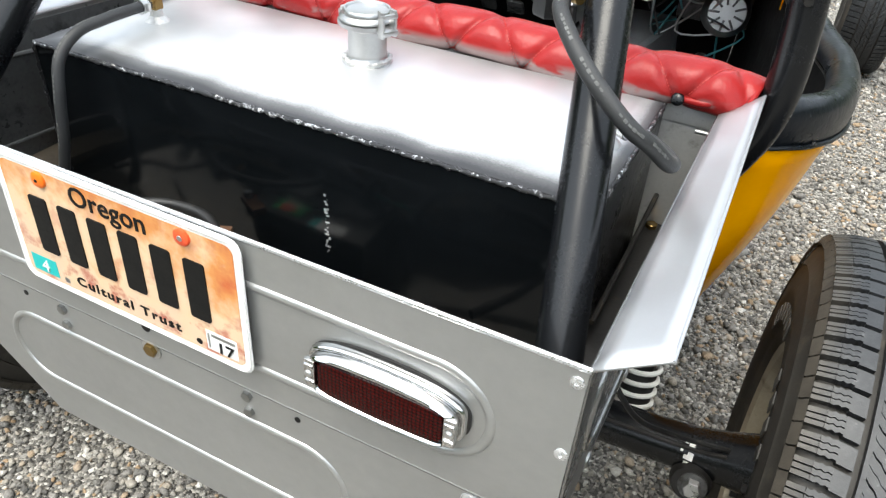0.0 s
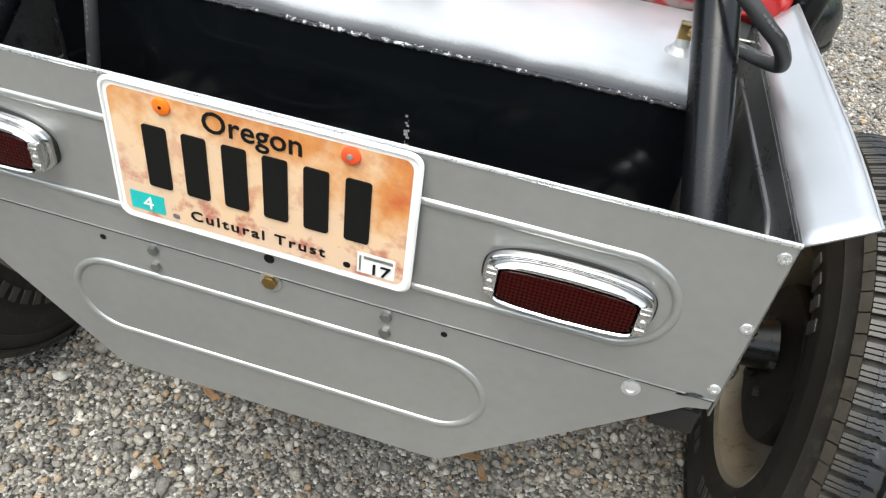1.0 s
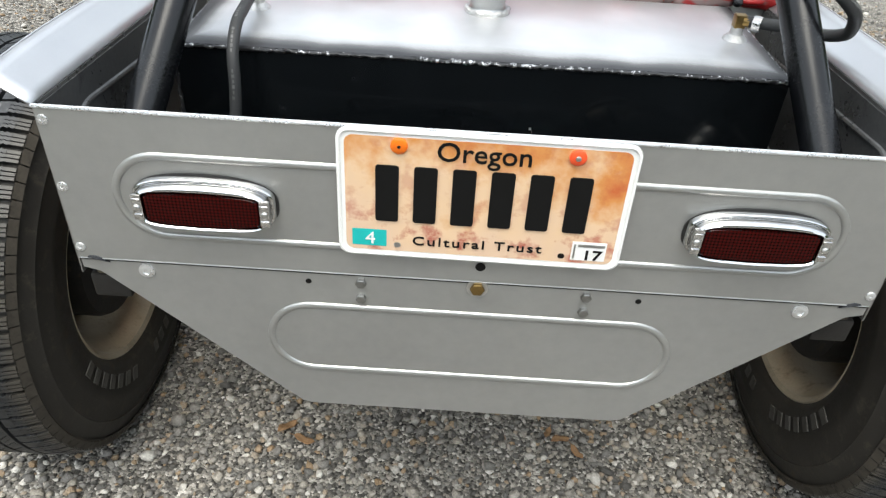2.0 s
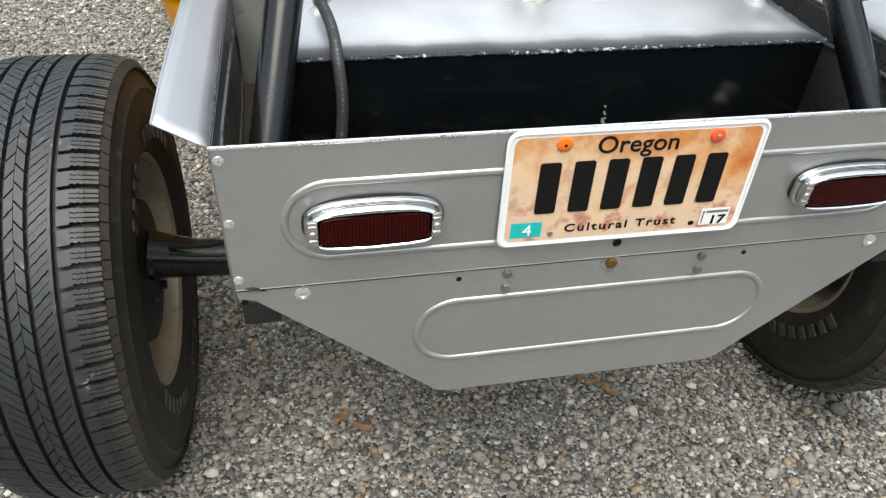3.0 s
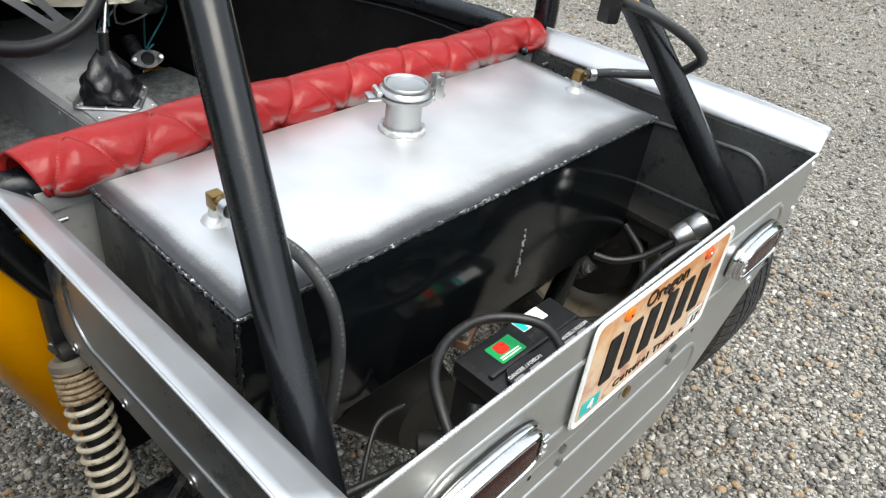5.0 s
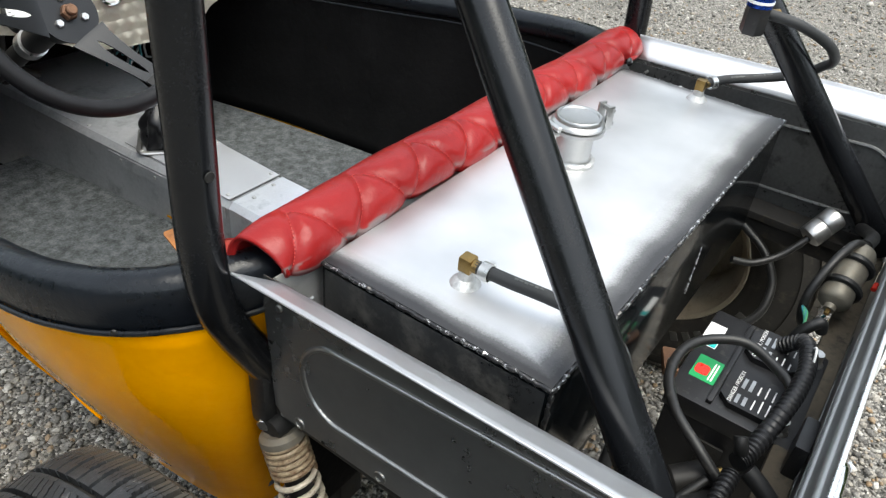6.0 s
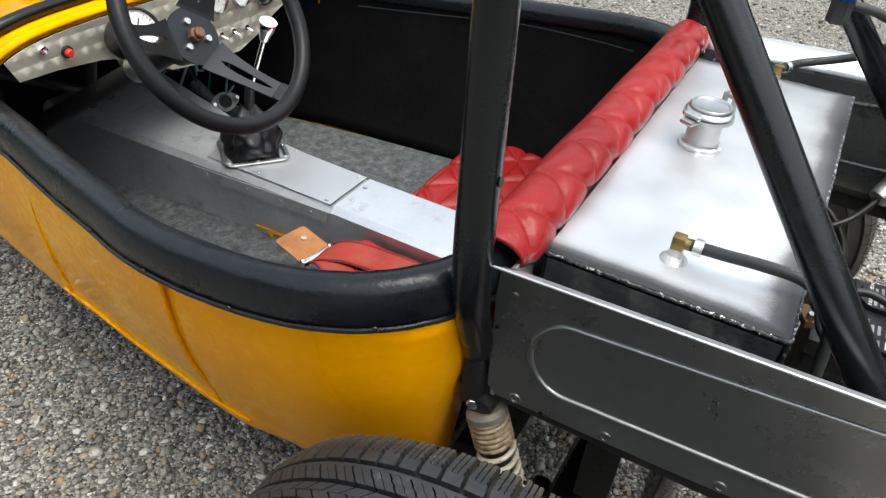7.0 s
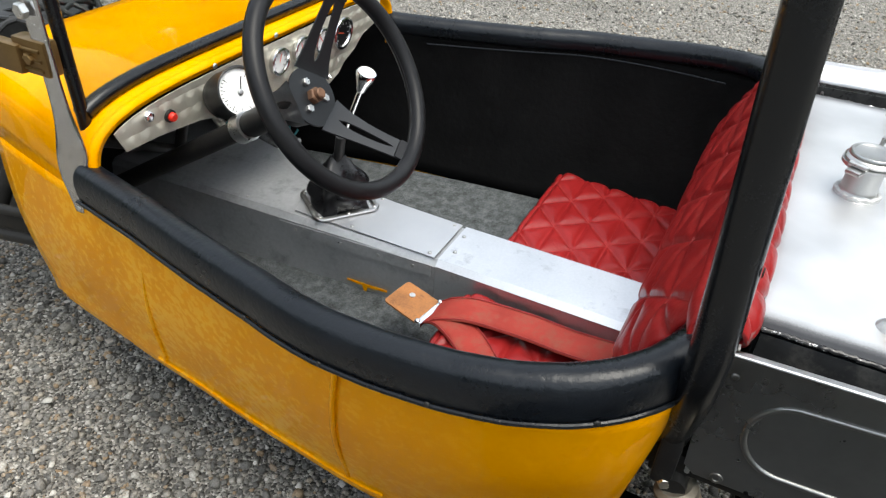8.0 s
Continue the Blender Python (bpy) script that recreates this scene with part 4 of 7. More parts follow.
def build_frame():
    for s in (-1, 1):
        part("chassis_rail", box((s * 0.425 - 0.022, 0.005, 0.612), (s * 0.425 + 0.022, 0.60, 0.645), 0.004), CHASSIS, car, "dirty black chassis rail")
        part("lower_rail", box((s * 0.30 - 0.025, 0.56, 0.27), (s * 0.30 + 0.025, 1.95, 0.33), 0.006), CHASSIS, car)
        part("strut", tube([(s * 0.40, 0.30, 0.62), (s * 0.33, 0.30, 0.42)], 0.02, 12), TUBE, car)
        part("strut", box((s * 0.395 - 0.006, 0.36, 0.44), (s * 0.395 + 0.006, 0.41, 0.62), 0.003), CHASSIS, car)
        hoop_foot = smooth_line([(s * 0.492, 0.583, 1.20), (s * 0.505, 0.573, 1.02), (s * 0.513, 0.567, 0.90), (s * 0.507, 0.566, 0.83), (s * 0.487, 0.568, 0.775), (s * 0.458, 0.572, 0.715), (s * 0.43, 0.574, 0.66)], 6)
        arch = smooth_line([(s * 0.492, 0.583, 1.20), (s * 0.483, 0.588, 1.30), (s * 0.455, 0.590, 1.355), (s * 0.40, 0.591, 1.385), (s * 0.30, 0.592, 1.395), (0, 0.592, 1.40)], 6)
        leg = part("roll_hoop", tube(hoop_foot[::-1] + arch[1:], 0.0225, 20), TUBE, car, "gloss black tubular roll hoop leg", sharp=60)
        for z, yy in ((0.985, 0.0), (0.875, 0.0)):
            part("hoop_hole", lathe([(0.0055, 0), (0.005, 0.0012), (0.003, 0.0012), (0, 0.0006)], (s * (0.508 if z > 0.9 else 0.513), 0.5475, z), (0, -1, 0), 12), CHASSIS, leg)
        b0, b1 = Vector((s * 0.398, 0.130, 0.80)), Vector((s * 0.323, 0.377, 1.10))
        d = (b1 - b0) / 0.30
        part("brace_tube", tube([b0 + d * h for h in (-0.14, -0.05, 0.1, 0.25, 0.4, 0.53, 0.57)], 0.0222, 20), TUBE, car, "gloss black tubular rear brace", sharp=60)
        part("damper_bracket", box((s * 0.442 - 0.022, 0.556, 0.597), (s * 0.442 + 0.014, 0.584, 0.690), 0.006), RUBBER, car)
    part("cross_rail", box((-0.44, 0.008, 0.622), (0.44, 0.044, 0.650), 0.004), RAIL_DIRT, car, "dirty brown rear cross rail")
    part("cross_rail", box((-0.44, 0.55, 0.590), (0.44, 0.59, 0.645), 0.004), CHASSIS, car)
    bulk = part("bulkhead", box((-0.45, 0.539, 0.62), (0.45, 0.5455, 0.835), 0.002), BULK, car, "grey sheet bulkhead behind the seat")
    # Black sheet added where the opening below the bulkhead is dark
    part("gap_sheet", box((-0.44, 0.5395, 0.37), (0.44, 0.5450, 0.618), 0.001), LINING, bulk, "black sheet added over the dark opening below the bulkhead")
    part("bulkhead_cap", box((-0.45, 0.5362, 0.815), (0.45, 0.5388, 0.842), 0.0008), BULK, bulk)
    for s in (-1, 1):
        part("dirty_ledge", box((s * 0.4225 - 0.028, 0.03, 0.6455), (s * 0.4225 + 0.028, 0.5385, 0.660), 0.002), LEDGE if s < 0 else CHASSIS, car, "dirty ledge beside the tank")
        part("ledge_bolt", nut((s * 0.409, 0.525, 0.66), (0, 0, 1), 0.0085, 0.006), BRASS, car)
        part("brake_rod", tube([(s * 0.404, 0.535, 0.705), (s * 0.403, 0.40, 0.690), (s * 0.402, 0.26, 0.682)], 0.0035, 8), CHASSIS, car)
    part("tank_strap", box((-0.36, 0.27, 0.585), (0.36, 0.31, 0.612), 0.003), CHASSIS, car)
    part("tank_strap", box((-0.36, 0.47, 0.585), (0.36, 0.51, 0.612), 0.003), CHASSIS, car)
    part("gearbox", lathe([(0, -0.16), (0.07, -0.16), (0.10, -0.08), (0.125, 0), (0.125, 0.05), (0.07, 0.16), (0, 0.16)], (0, 0.46, 0.36), (0, 1, 0), 20), CHASSIS, car, "grimy axle housing")
    for s in (-1, 1):
        part("axle_tube", tube([(s * 0.08, 0.42, 0.372), (s * 0.42, 0.42, 0.376), (s * 0.50, 0.42, 0.380), (s * 0.56, 0.42, 0.386), (s * 0.605, 0.42, 0.394), (s * 0.64, 0.42, 0.40)], lambda i: (0.031, 0.033, 0.033, 0.034, 0.039, 0.046)[i], 20), TUBE, car, "black rear axle tube flaring into the hub")
        arm = part("trailing_arm", tube(smooth_line([(s * 0.34, 0.47, 0.350), (s * 0.44, 0.45, 0.352), (s * 0.54, 0.44, 0.360), (s * 0.61, 0.43, 0.365)], 6), 0.016, 14), TUBE, car)
        part("weld_strip", tube([(s * 0.40, 0.396, 0.402), (s * 0.52, 0.396, 0.407), (s * 0.565, 0.394, 0.413), (s * 0.60, 0.392, 0.424)], 0.003, 8), CHASSIS, arm)
        if s > 0:
            bm = bmesh.new()
            for x, turn, w, l in ((0.547, 28, 0.005, 0.008), (0.555, 36, 0.009, 0.011), (0.556, 62, 0.008, 0.012), (0.550, 66, 0.005, 0.006), (0.553, 84, 0.007, 0.008), (0.543, 52, 0.004, 0.005)):
                m = Matrix.Rotation(radians(turn), 3, "X")
                slanted_box(Vector((x, 0.42, 0.385)) + m @ Vector((0, 0, 0.0342)), (w, l, 0.0016), m, 0.0004, bm)
            tagged(part("paint_chip", bm, SPRING_W, arm, "bright chips in the black paint"), kind="stuff")
            part("arm_bolt", nut((s * 0.571, 0.366, 0.372), (0, -1, 0.4), 0.013, 0.014), STEEL, arm)
            part("arm_washer", lathe([(0.020, 0), (0.020, 0.003), (0, 0.003)], (s * 0.571, 0.368, 0.371), (0, -1, 0.4), 20), ENGINE, arm)
            part("arm_eye", lathe([(0, -0.03), (0.025, -0.03), (0.029, -0.02), (0.029, 0.02), (0.025, 0.03), (0, 0.03)], (s * 0.567, 0.396, 0.360), (0, -1, 0.4), 20), CHASSIS, arm)
        part("brake_pipe", tube(smooth_line([(s * 0.42, 0.30, 0.60), (s * 0.47, 0.31, 0.52), (s * 0.52, 0.36, 0.46), (s * 0.60, 0.40, 0.43)], 6), 0.004, 8), RUBBER, car)


def build_floor():
    top, sill = smooth_line(TOP, 3), smooth_line(SILL, 3)
    edge = [top[i].lerp(sill[i], 0.84) for i in range(4, len(top) - 2)]
    left = [(p.x + 0.016, p.y) for p in edge]
    part("carpet", slab(left + [(-x, y) for x, y in left[::-1]], lambda u, v, d: Vector((u, v, 0.375 - d)), 0.02), CARPET, car, "worn grey felt floor carpet", sharp=30)
    # transmission tunnel: front taper and rear box
    bm = bmesh.new()

    def ring(y, xl, xr, z, spread):
        return [bm.verts.new(v) for v in ((xl - spread, y, 0.325), (xl - 0.004, y, z - 0.012), (xl + 0.008, y, z), (xr - 0.008, y, z), (xr + 0.004, y, z - 0.012), (xr + spread, y, 0.325))]

    rows = [ring(1.088, -0.073, 0.073, 0.508, 0.004), ring(1.27, -0.079, 0.078, 0.510, 0.004), ring(1.42, -0.088, 0.098, 0.511, 0.006), ring(1.55, -0.098, 0.118, 0.515, 0.010), ring(1.72, -0.115, 0.15, 0.525, 0.02), ring(1.90, -0.14, 0.18, 0.54, 0.03)]
    for p, q in zip(rows, rows[1:]):
        for j in range(5):
            bm.faces.new((p[j], q[j], q[j + 1], p[j + 1]))
    t = part("transmission_tunnel", bm, TUNNEL_SHADED, car, "brushed aluminium transmission tunnel with screwed cover", sharp=0)
    thicken(t, 0.002)
    bm = bmesh.new()
    rows = [ring(0.66, -0.076, 0.076, 0.512, 0.006), ring(1.092, -0.075, 0.075, 0.512, 0.006)]
    for j in range(5):
        bm.faces.new((rows[0][j], rows[1][j], rows[1][j + 1], rows[0][j + 1]))
    thicken(part("tunnel_box", bm, TUNNEL, t, sharp=0), 0.002)
    part("cover_plate", slab([(-0.070, 1.10), (0.066, 1.10), (0.070, 1.27), (0.082, 1.40), (0.02, 1.47), (-0.072, 1.44)], lambda u, v, d: Vector((u, v, 0.5125 + 0.004 * (v - 1.1) + d)), 0.0016), ALU, t, sharp=30)
    part("side_tab", slab([(1.10, 0.475), (1.46, 0.470), (1.46, 0.500), (1.10, 0.503)], lambda u, v, d: Vector((-0.083 - 0.05 * (u - 1.1) - d, u, v)), 0.0015), TUNNEL_SHADED, t, sharp=30)
    for x, y, z in ((-0.060, 1.115, 0.515), (0.056, 1.115, 0.515), (-0.062, 1.30, 0.516), (0.066, 1.30, 0.516), (0.03, 1.08, 0.513), (-0.03, 1.072, 0.513), (-0.081, 1.561, 0.515)):
        part("screw", dome((x, y, z), (0, 0, 1), 0.0045, 0.0022, seg=12), STEEL, t)
    for y in (1.14, 1.22, 1.31, 1.42):
        part("screw", dome((-0.0845 - 0.05 * (y - 1.1), y, 0.488), (-1, 0, 0.1), 0.0045, 0.002, seg=12), STEEL, t)
    part("paint_mark", slab([(1.20, 0.397), (1.30, 0.394), (1.30, 0.389), (1.262, 0.388), (1.255, 0.365), (1.248, 0.387), (1.20, 0.391)], lambda u, v, d: Vector((-0.0865 - 0.02 * (u - 1.3) - d, u, v)), 0.001), YELLOW, t)


for side in (-1, 1):
    shell_half(side)
    rim_padding(side)
    build_lining(side)
    build_side_panel(side)
build_cowl()
build_rear_panel()
build_frame()
build_floor()

# ---- wheels ----
AXLE_Y, AXLE_Z, TYRE_R, TYRE_W = 0.422, 0.366, 0.374, 0.234


def wheel(s, y, z, r, inner, name="wheel"):
    """A dusty all-terrain tyre on a steel rim; inner is the x of its inward sidewall."""
    rng = random.Random(3)
    w = TYRE_W
    mid = s * (inner + w / 2)
    o = Vector((mid, y, z))
    hub = part(name, lathe([(0, -0.07), (0.075, -0.07), (0.125, -0.062), (0.13, -0.05), (0.13, 0.0), (0.06, 0.02), (0.04, 0.05), (0, 0.05)], o - Vector((s * 0.02, 0, 0)), (s, 0, 0), 36), CHASSIS, car, "road wheel with dusty all-terrain tyre")
    lip = r * 0.53
    rim = [(lip + 0.012, -0.098), (lip + 0.006, -0.102), (lip - 0.002, -0.096), (lip - 0.006, -0.080), (lip - 0.022, -0.060), (lip - 0.030, 0.02), (lip - 0.026, 0.06), (lip - 0.05, 0.062), (0.075, 0.040), (0.07, 0.045),
           (lip - 0.048, 0.067), (lip - 0.02, 0.066), (lip - 0.004, 0.085), (lip + 0.006, 0.102), (lip + 0.012, 0.098), (lip - 0.018, 0.062), (lip - 0.022, 0.02), (lip - 0.014, -0.058), (lip + 0.002, -0.078)]
    part("rim", lathe(rim, o, (s, 0, 0), 64, closed=True), RIM_PAINT, hub, "dull tan-grey steel rim", sharp=35)
    for a in range(5):
        q = 2 * math.pi * a / 5
        part("wheel_bolt", nut(o + Vector((-s * 0.092, 0.055 * math.cos(q), 0.055 * math.sin(q))), (-s, 0, 0), 0.009, 0.010), CHASSIS, hub)
    h = w / 2
    prof = [(lip + 0.004, -0.094), (lip + 0.012, -0.104), (lip + 0.022, -h + 0.008), (lip + 0.030, -h + 0.006), (lip + 0.034, -h + 0.002), (r * 0.72, -h), (r * 0.735, -h - 0.0012), (r * 0.75, -h), (r * 0.84, -h + 0.004), (r * 0.845, -h + 0.002),
            (r * 0.855, -h + 0.005), (r * 0.925, -h + 0.014), (r * 0.955, -h + 0.022), (r - 0.015, -h + 0.036), (r - 0.012, -0.045), (r - 0.011, 0.0), (r - 0.012, 0.045), (r - 0.015, h - 0.036), (r * 0.955, h - 0.022),
            (r * 0.925, h - 0.014), (r * 0.85, h - 0.004), (r * 0.74, h), (lip + 0.034, h - 0.002), (lip + 0.012, 0.104), (lip + 0.004, 0.094)]
    tyre = part("tyre", lathe(prof, o, (s, 0, 0), 96, closed=True), SIDEWALL, hub, "dusty black all-terrain tyre", sharp=50)
    bm = bmesh.new()
    rows = 88
    step = 2 * math.pi / rows

    def crown(x):
        a = abs(x)
        return r - 0.0006 * (a / 0.05) ** 2 - (0.0075 * ((a - 0.055) / 0.045) ** 2 if a > 0.055 else 0.0)

    def tread_block(x0, x1, a0, a1, slant, wave, cuts, deep):
        """A block of rubber from x0 to x1 and a0 to a1 of a pitch, its two cross edges slanted and waved."""
        def edge(f, sign):
            pts = []
            for q in range(cuts + 1):
                t = q / cuts
                ang = (f + slant * t + (wave * (1 if q % 2 else -1) if 0 < q < cuts else 0.0)) * step
                pts.append((x0 + (x1 - x0) * t, ang))
            return pts
        ring = edge(a0, 1) + edge(a1, -1)[::-1]
        lift = rng.uniform(-0.0004, 0.0003)
        top, low = [], []
        for x, ang in ring:
            for rows_of, rr in ((top, crown(x) + lift), (low, crown(x) - deep)):
                rows_of.append(bm.verts.new(o + Vector((s * x, rr * math.cos(ang), rr * math.sin(ang)))))
        n = cuts + 1
        for q in range(cuts):
            bm.faces.new((top[q], top[q + 1], top[2 * n - 2 - q], top[2 * n - 1 - q]))
        for q in range(2 * n):
            k = (q + 1) % (2 * n)
            bm.faces.new((top[q], low[q], low[k], top[k]))

    for i in range(rows):
        for e in (-1, 1):
            ph = i + (0.0 if e < 0 else 0.37)
            # shoulder block: whole towards the groove, cut by two waved sipes at its outer end, turned down over the edge
            tread_block(e * 0.0660, e * 0.0505, ph, ph + 0.80, 0.08, 0.0, 3, 0.010)
            for a0, a1 in ((0.0, 0.22), (0.27, 0.47), (0.52, 0.72)):
                tread_block(e * 0.0830, e * 0.0660, ph + a0 - 0.03, ph + a1 - 0.03, 0.03, 0.03, 5, 0.010)
                tread_block(e * 0.1000, e * 0.0834, ph + a0 - 0.03, ph + a1 - 0.05, 0.02, 0.0, 1, 0.013)
            # second rib: slanted slits with a waved sipe between them
            tread_block(e * 0.0435, e * 0.0390, ph, ph + 1.0, 0.0, 0.0, 1, 0.010)
            for a0, a1 in ((0.0, 0.43), (0.47, 0.90)):
                tread_block(e * 0.0390, e * 0.0175, ph + a0, ph + a1, 0.85, 0.03, 5, 0.009)
            # centre rib: chevrons
            tread_block(e * 0.0115, e * 0.0004, ph, ph + 0.88, -0.5, 0.0, 3, 0.009)
    tagged(part("tread", bm, TYRE, hub, "worn grey tread blocks with sipes", sharp=20), kind="stuff")
    bm = bmesh.new()
    for i in range(rows):
        for e in (-1, 1):
            ang = (i + (0.0 if e < 0 else 0.5)) * 2 * math.pi / rows
            for q in (0.0, 0.49):
                pts = []
                for rad, x in ((r * 0.966, h - 0.0185), (r * 0.935, h - 0.010), (r * 0.925, h - 0.0125)):
                    pts.append([o + Vector((s * e * (x + 0.0015), rad * math.cos(a), rad * math.sin(a))) for a in (ang + q * 0.1, ang + q * 0.1 + 0.0435)])
                v = [[bm.verts.new(c) for c in row] for row in pts]
                bm.faces.new((v[0][0], v[0][1], v[1][1], v[1][0]))
                bm.faces.new((v[1][0], v[1][1], v[2][1], v[2][0]))
    tagged(part("shoulder_rib", bm, SHOULDER, hub, sharp=20), kind="stuff")
    bm = bmesh.new()
    for start, count in ((3.5, 7), (4.7, 4), (0.6, 7), (1.8, 4)):
        for i in range(count):
            a = start + i * 0.13
            m = Matrix.Rotation(a, 3, "X")
            slanted_box(o + Vector((-s * (h + 0.0005), 0, 0)) + m @ Vector((0, r * 0.655, 0)), (0.0022, 0.026, 0.018), m, 0.0006, bm)
    tagged(part("raised_lettering", bm, LETTER, hub), kind="stuff")
    return hub


wheel(-1, AXLE_Y, AXLE_Z, TYRE_R, 0.613)
wheel(1, AXLE_Y, AXLE_Z, TYRE_R, 0.613)
wheel(1, 3.50, 0.322, 0.33, 0.66)
wheel(-1, 3.50, 0.322, 0.33, 0.66)

# ---- fuel tank ----
def build_tank():
    t = thing("fuel_tank", "black fuel tank with bare sanded aluminium top", "fuel tank", (0, 0.3725, 0.612))
    x0, x1, y0, y1, z0, z1 = -0.395, 0.387, 0.233, 0.524, 0.612, 0.842
    part("tank_body", box((x0, y0, z0), (x1, y1, z1 - 0.003), 0.004), TANK_BLACK, t, sharp=30)
    for x in (x0 - 0.0012, x1 - 0.0008):
        part("end_plate", box((x, y0 + 0.006, z0 + 0.004), (x + 0.002, y1 - 0.006, z1 - 0.010), 0.0004), TANK_END, t, "dusty scuffed black end plate", sharp=30)
    part("top_plate", box((x0 + 0.001, y0 + 0.001, z1 - 0.004), (x1 - 0.001, y1 - 0.001, z1), 0.0016), TANK_TOP, t, "bare sanded aluminium top dusted with black paint", sharp=30)
    rng = random.Random(8)

    def weld(a, b, name="weld_bead"):
        a, b = Vector(a), Vector(b)
        n = int((b - a).length / 0.004)
        pts = [a.lerp(b, k / n) + Vector((rng.uniform(-1, 1), rng.uniform(-1, 1), rng.uniform(-1, 1))) * 0.0009 for k in range(n + 1)]
        part(name, tube(pts, lambda i: 0.0026 + 0.0004 * math.sin(i * 1.3) + rng.uniform(-0.0005, 0.0005), 8), TANK_WELD, t, "chipped black weld bead")

    weld((x0, y0, z1 - 0.003), (x1, y0, z1 - 0.003))
    weld((x0, y0, z1 - 0.003), (x0, y1, z1 - 0.003))
    weld((x1, y0, z1 - 0.003), (x1, y1, z1 - 0.003))
    weld((x0, y0, z0), (x0, y0, z1 - 0.006))
    # scratched paint on the rear face
    bm = bmesh.new()
    for k in range(22):
        z = 0.668 + 0.062 * k / 16 + rng.uniform(-0.002, 0.002)
        box((0.068 + rng.uniform(-0.003, 0.003), y0 - 0.0006, z), (0.0695 + rng.uniform(-0.002, 0.004), y0 + 0.001, z + rng.uniform(0.001, 0.004)), 0, bm)
    tagged(part("paint_scratch", bm, ALU_EDGE, t, "bare scratches in the paint", sharp=0), kind="stuff")
    # filler neck and cap
    c = Vector((0.005, 0.430, z1))
    part("filler_neck", lathe([(0.034, 0.0), (0.0295, 0.004), (0.0262, 0.008), (0.0256, 0.012), (0.0256, 0.044), (0.030, 0.047), (0.0385, 0.050), (0.0385, 0.055), (0.033, 0.056), (0, 0.056)], c, (0, 0, 1), 40), CASTING, t, "cast aluminium filler neck")
    ring = [c + Vector((0.0300 * math.cos(a) * (1 + 0.02 * math.sin(a * 9)), 0.0300 * math.sin(a) * (1 + 0.02 * math.cos(a * 7)), 0.003 + 0.001 * math.sin(a * 11))) for a in (2 * math.pi * k / 60 for k in range(60))]
    part("neck_weld", tube(ring, lambda i: 0.0040 + 0.0005 * math.sin(i * 1.9), 8, closed=True), WELD, t, "rough aluminium weld")
    cap = part("filler_cap", lathe([(0.033, 0.056), (0.0362, 0.057), (0.0368, 0.060), (0.0350, 0.0625), (0.0325, 0.0640), (0.0320, 0.0690), (0.0305, 0.0705), (0.0280, 0.0702), (0.0265, 0.0680), (0.020, 0.0672), (0, 0.0670)], c, (0, 0, 1), 48), CASTING, t, "hinged cast aluminium filler cap")
    for a in (radians(-25), radians(155)):
        d, e = Vector((math.cos(a), math.sin(a), 0)), Vector((-math.sin(a), math.cos(a), 0))
        p = c + d * 0.043 + Vector((0, 0, 0.052))
        m = Matrix((d, e, Vector((0, 0, 1)))).transposed()
        part("cap_lug", slanted_box(p, (0.026, 0.022, 0.007), m, 0.003), CASTING, cap)
    d, e = Vector((math.cos(radians(-25)), math.sin(radians(-25)), 0)), Vector((-math.sin(radians(-25)), math.cos(radians(-25)), 0))
    m = Matrix((d, e, Vector((0, 0, 1)))).transposed()
    for k in (-1, 1):
        part("latch_arm", slanted_box(c + d * 0.046 + e * 0.009 * k + Vector((0, 0, 0.062)), (0.012, 0.004, 0.034), m, 0.001), CASTING, cap)
    part("latch_bar", slanted_box(c + d * 0.050 + Vector((0, 0, 0.072)), (0.006, 0.024, 0.006), m, 0.0015), CASTING, cap)
    part("hinge_pin", cylinder(c + Vector((-0.037, 0.017, 0.060)) - e * 0.014, c + Vector((-0.037, 0.017, 0.060)) + e * 0.014, 0.004, 12, 0.001), STEEL, cap)
    for x, y, way in ((-0.321, 0.383, (0, -1, 0)), (0.354, 0.373, (0.87, -0.5, 0))):
        w = Vector(way)
        b = Vector((x, y, z1))
        f = part("hose_fitting", lathe([(0.0175, 0.0), (0.0162, 0.0022), (0.0135, 0.0040), (0.0118, 0.0066), (0.0095, 0.008), (0.0085, 0.014), (0.0085, 0.018), (0, 0.018)], b, (0, 0, 1), 24), WELD, t, "welded outlet boss")
        part("brass_elbow", box(b + Vector((-0.0078, -0.0078, 0.017)), b + Vector((0.0078, 0.0078, 0.0355)), 0.002), BRASS, f, "brass elbow")
        part("elbow_tail", lathe([(0.0075, 0.006), (0.0075, 0.014), (0.006, 0.015), (0.006, 0.03), (0, 0.03)], b + Vector((0, 0, 0.027)), w, 16), BRASS, f)
        part("hose_clamp", lathe([(0.0092, 0.018), (0.0105, 0.018), (0.0105, 0.029), (0.0092, 0.029)], b + Vector((0, 0, 0.027)), w, 24, closed=True), STEEL, f, "steel hose clamp")
        s, u = frame_of(w)[1:]
        part("clamp_screw", cylinder(b + Vector((0, 0, 0.027)) + w * 0.0235 - s * 0.012 + u * 0.004, b + Vector((0, 0, 0.027)) + w * 0.0235 - s * 0.012 - u * 0.006, 0.0035, 8), STEEL, f)


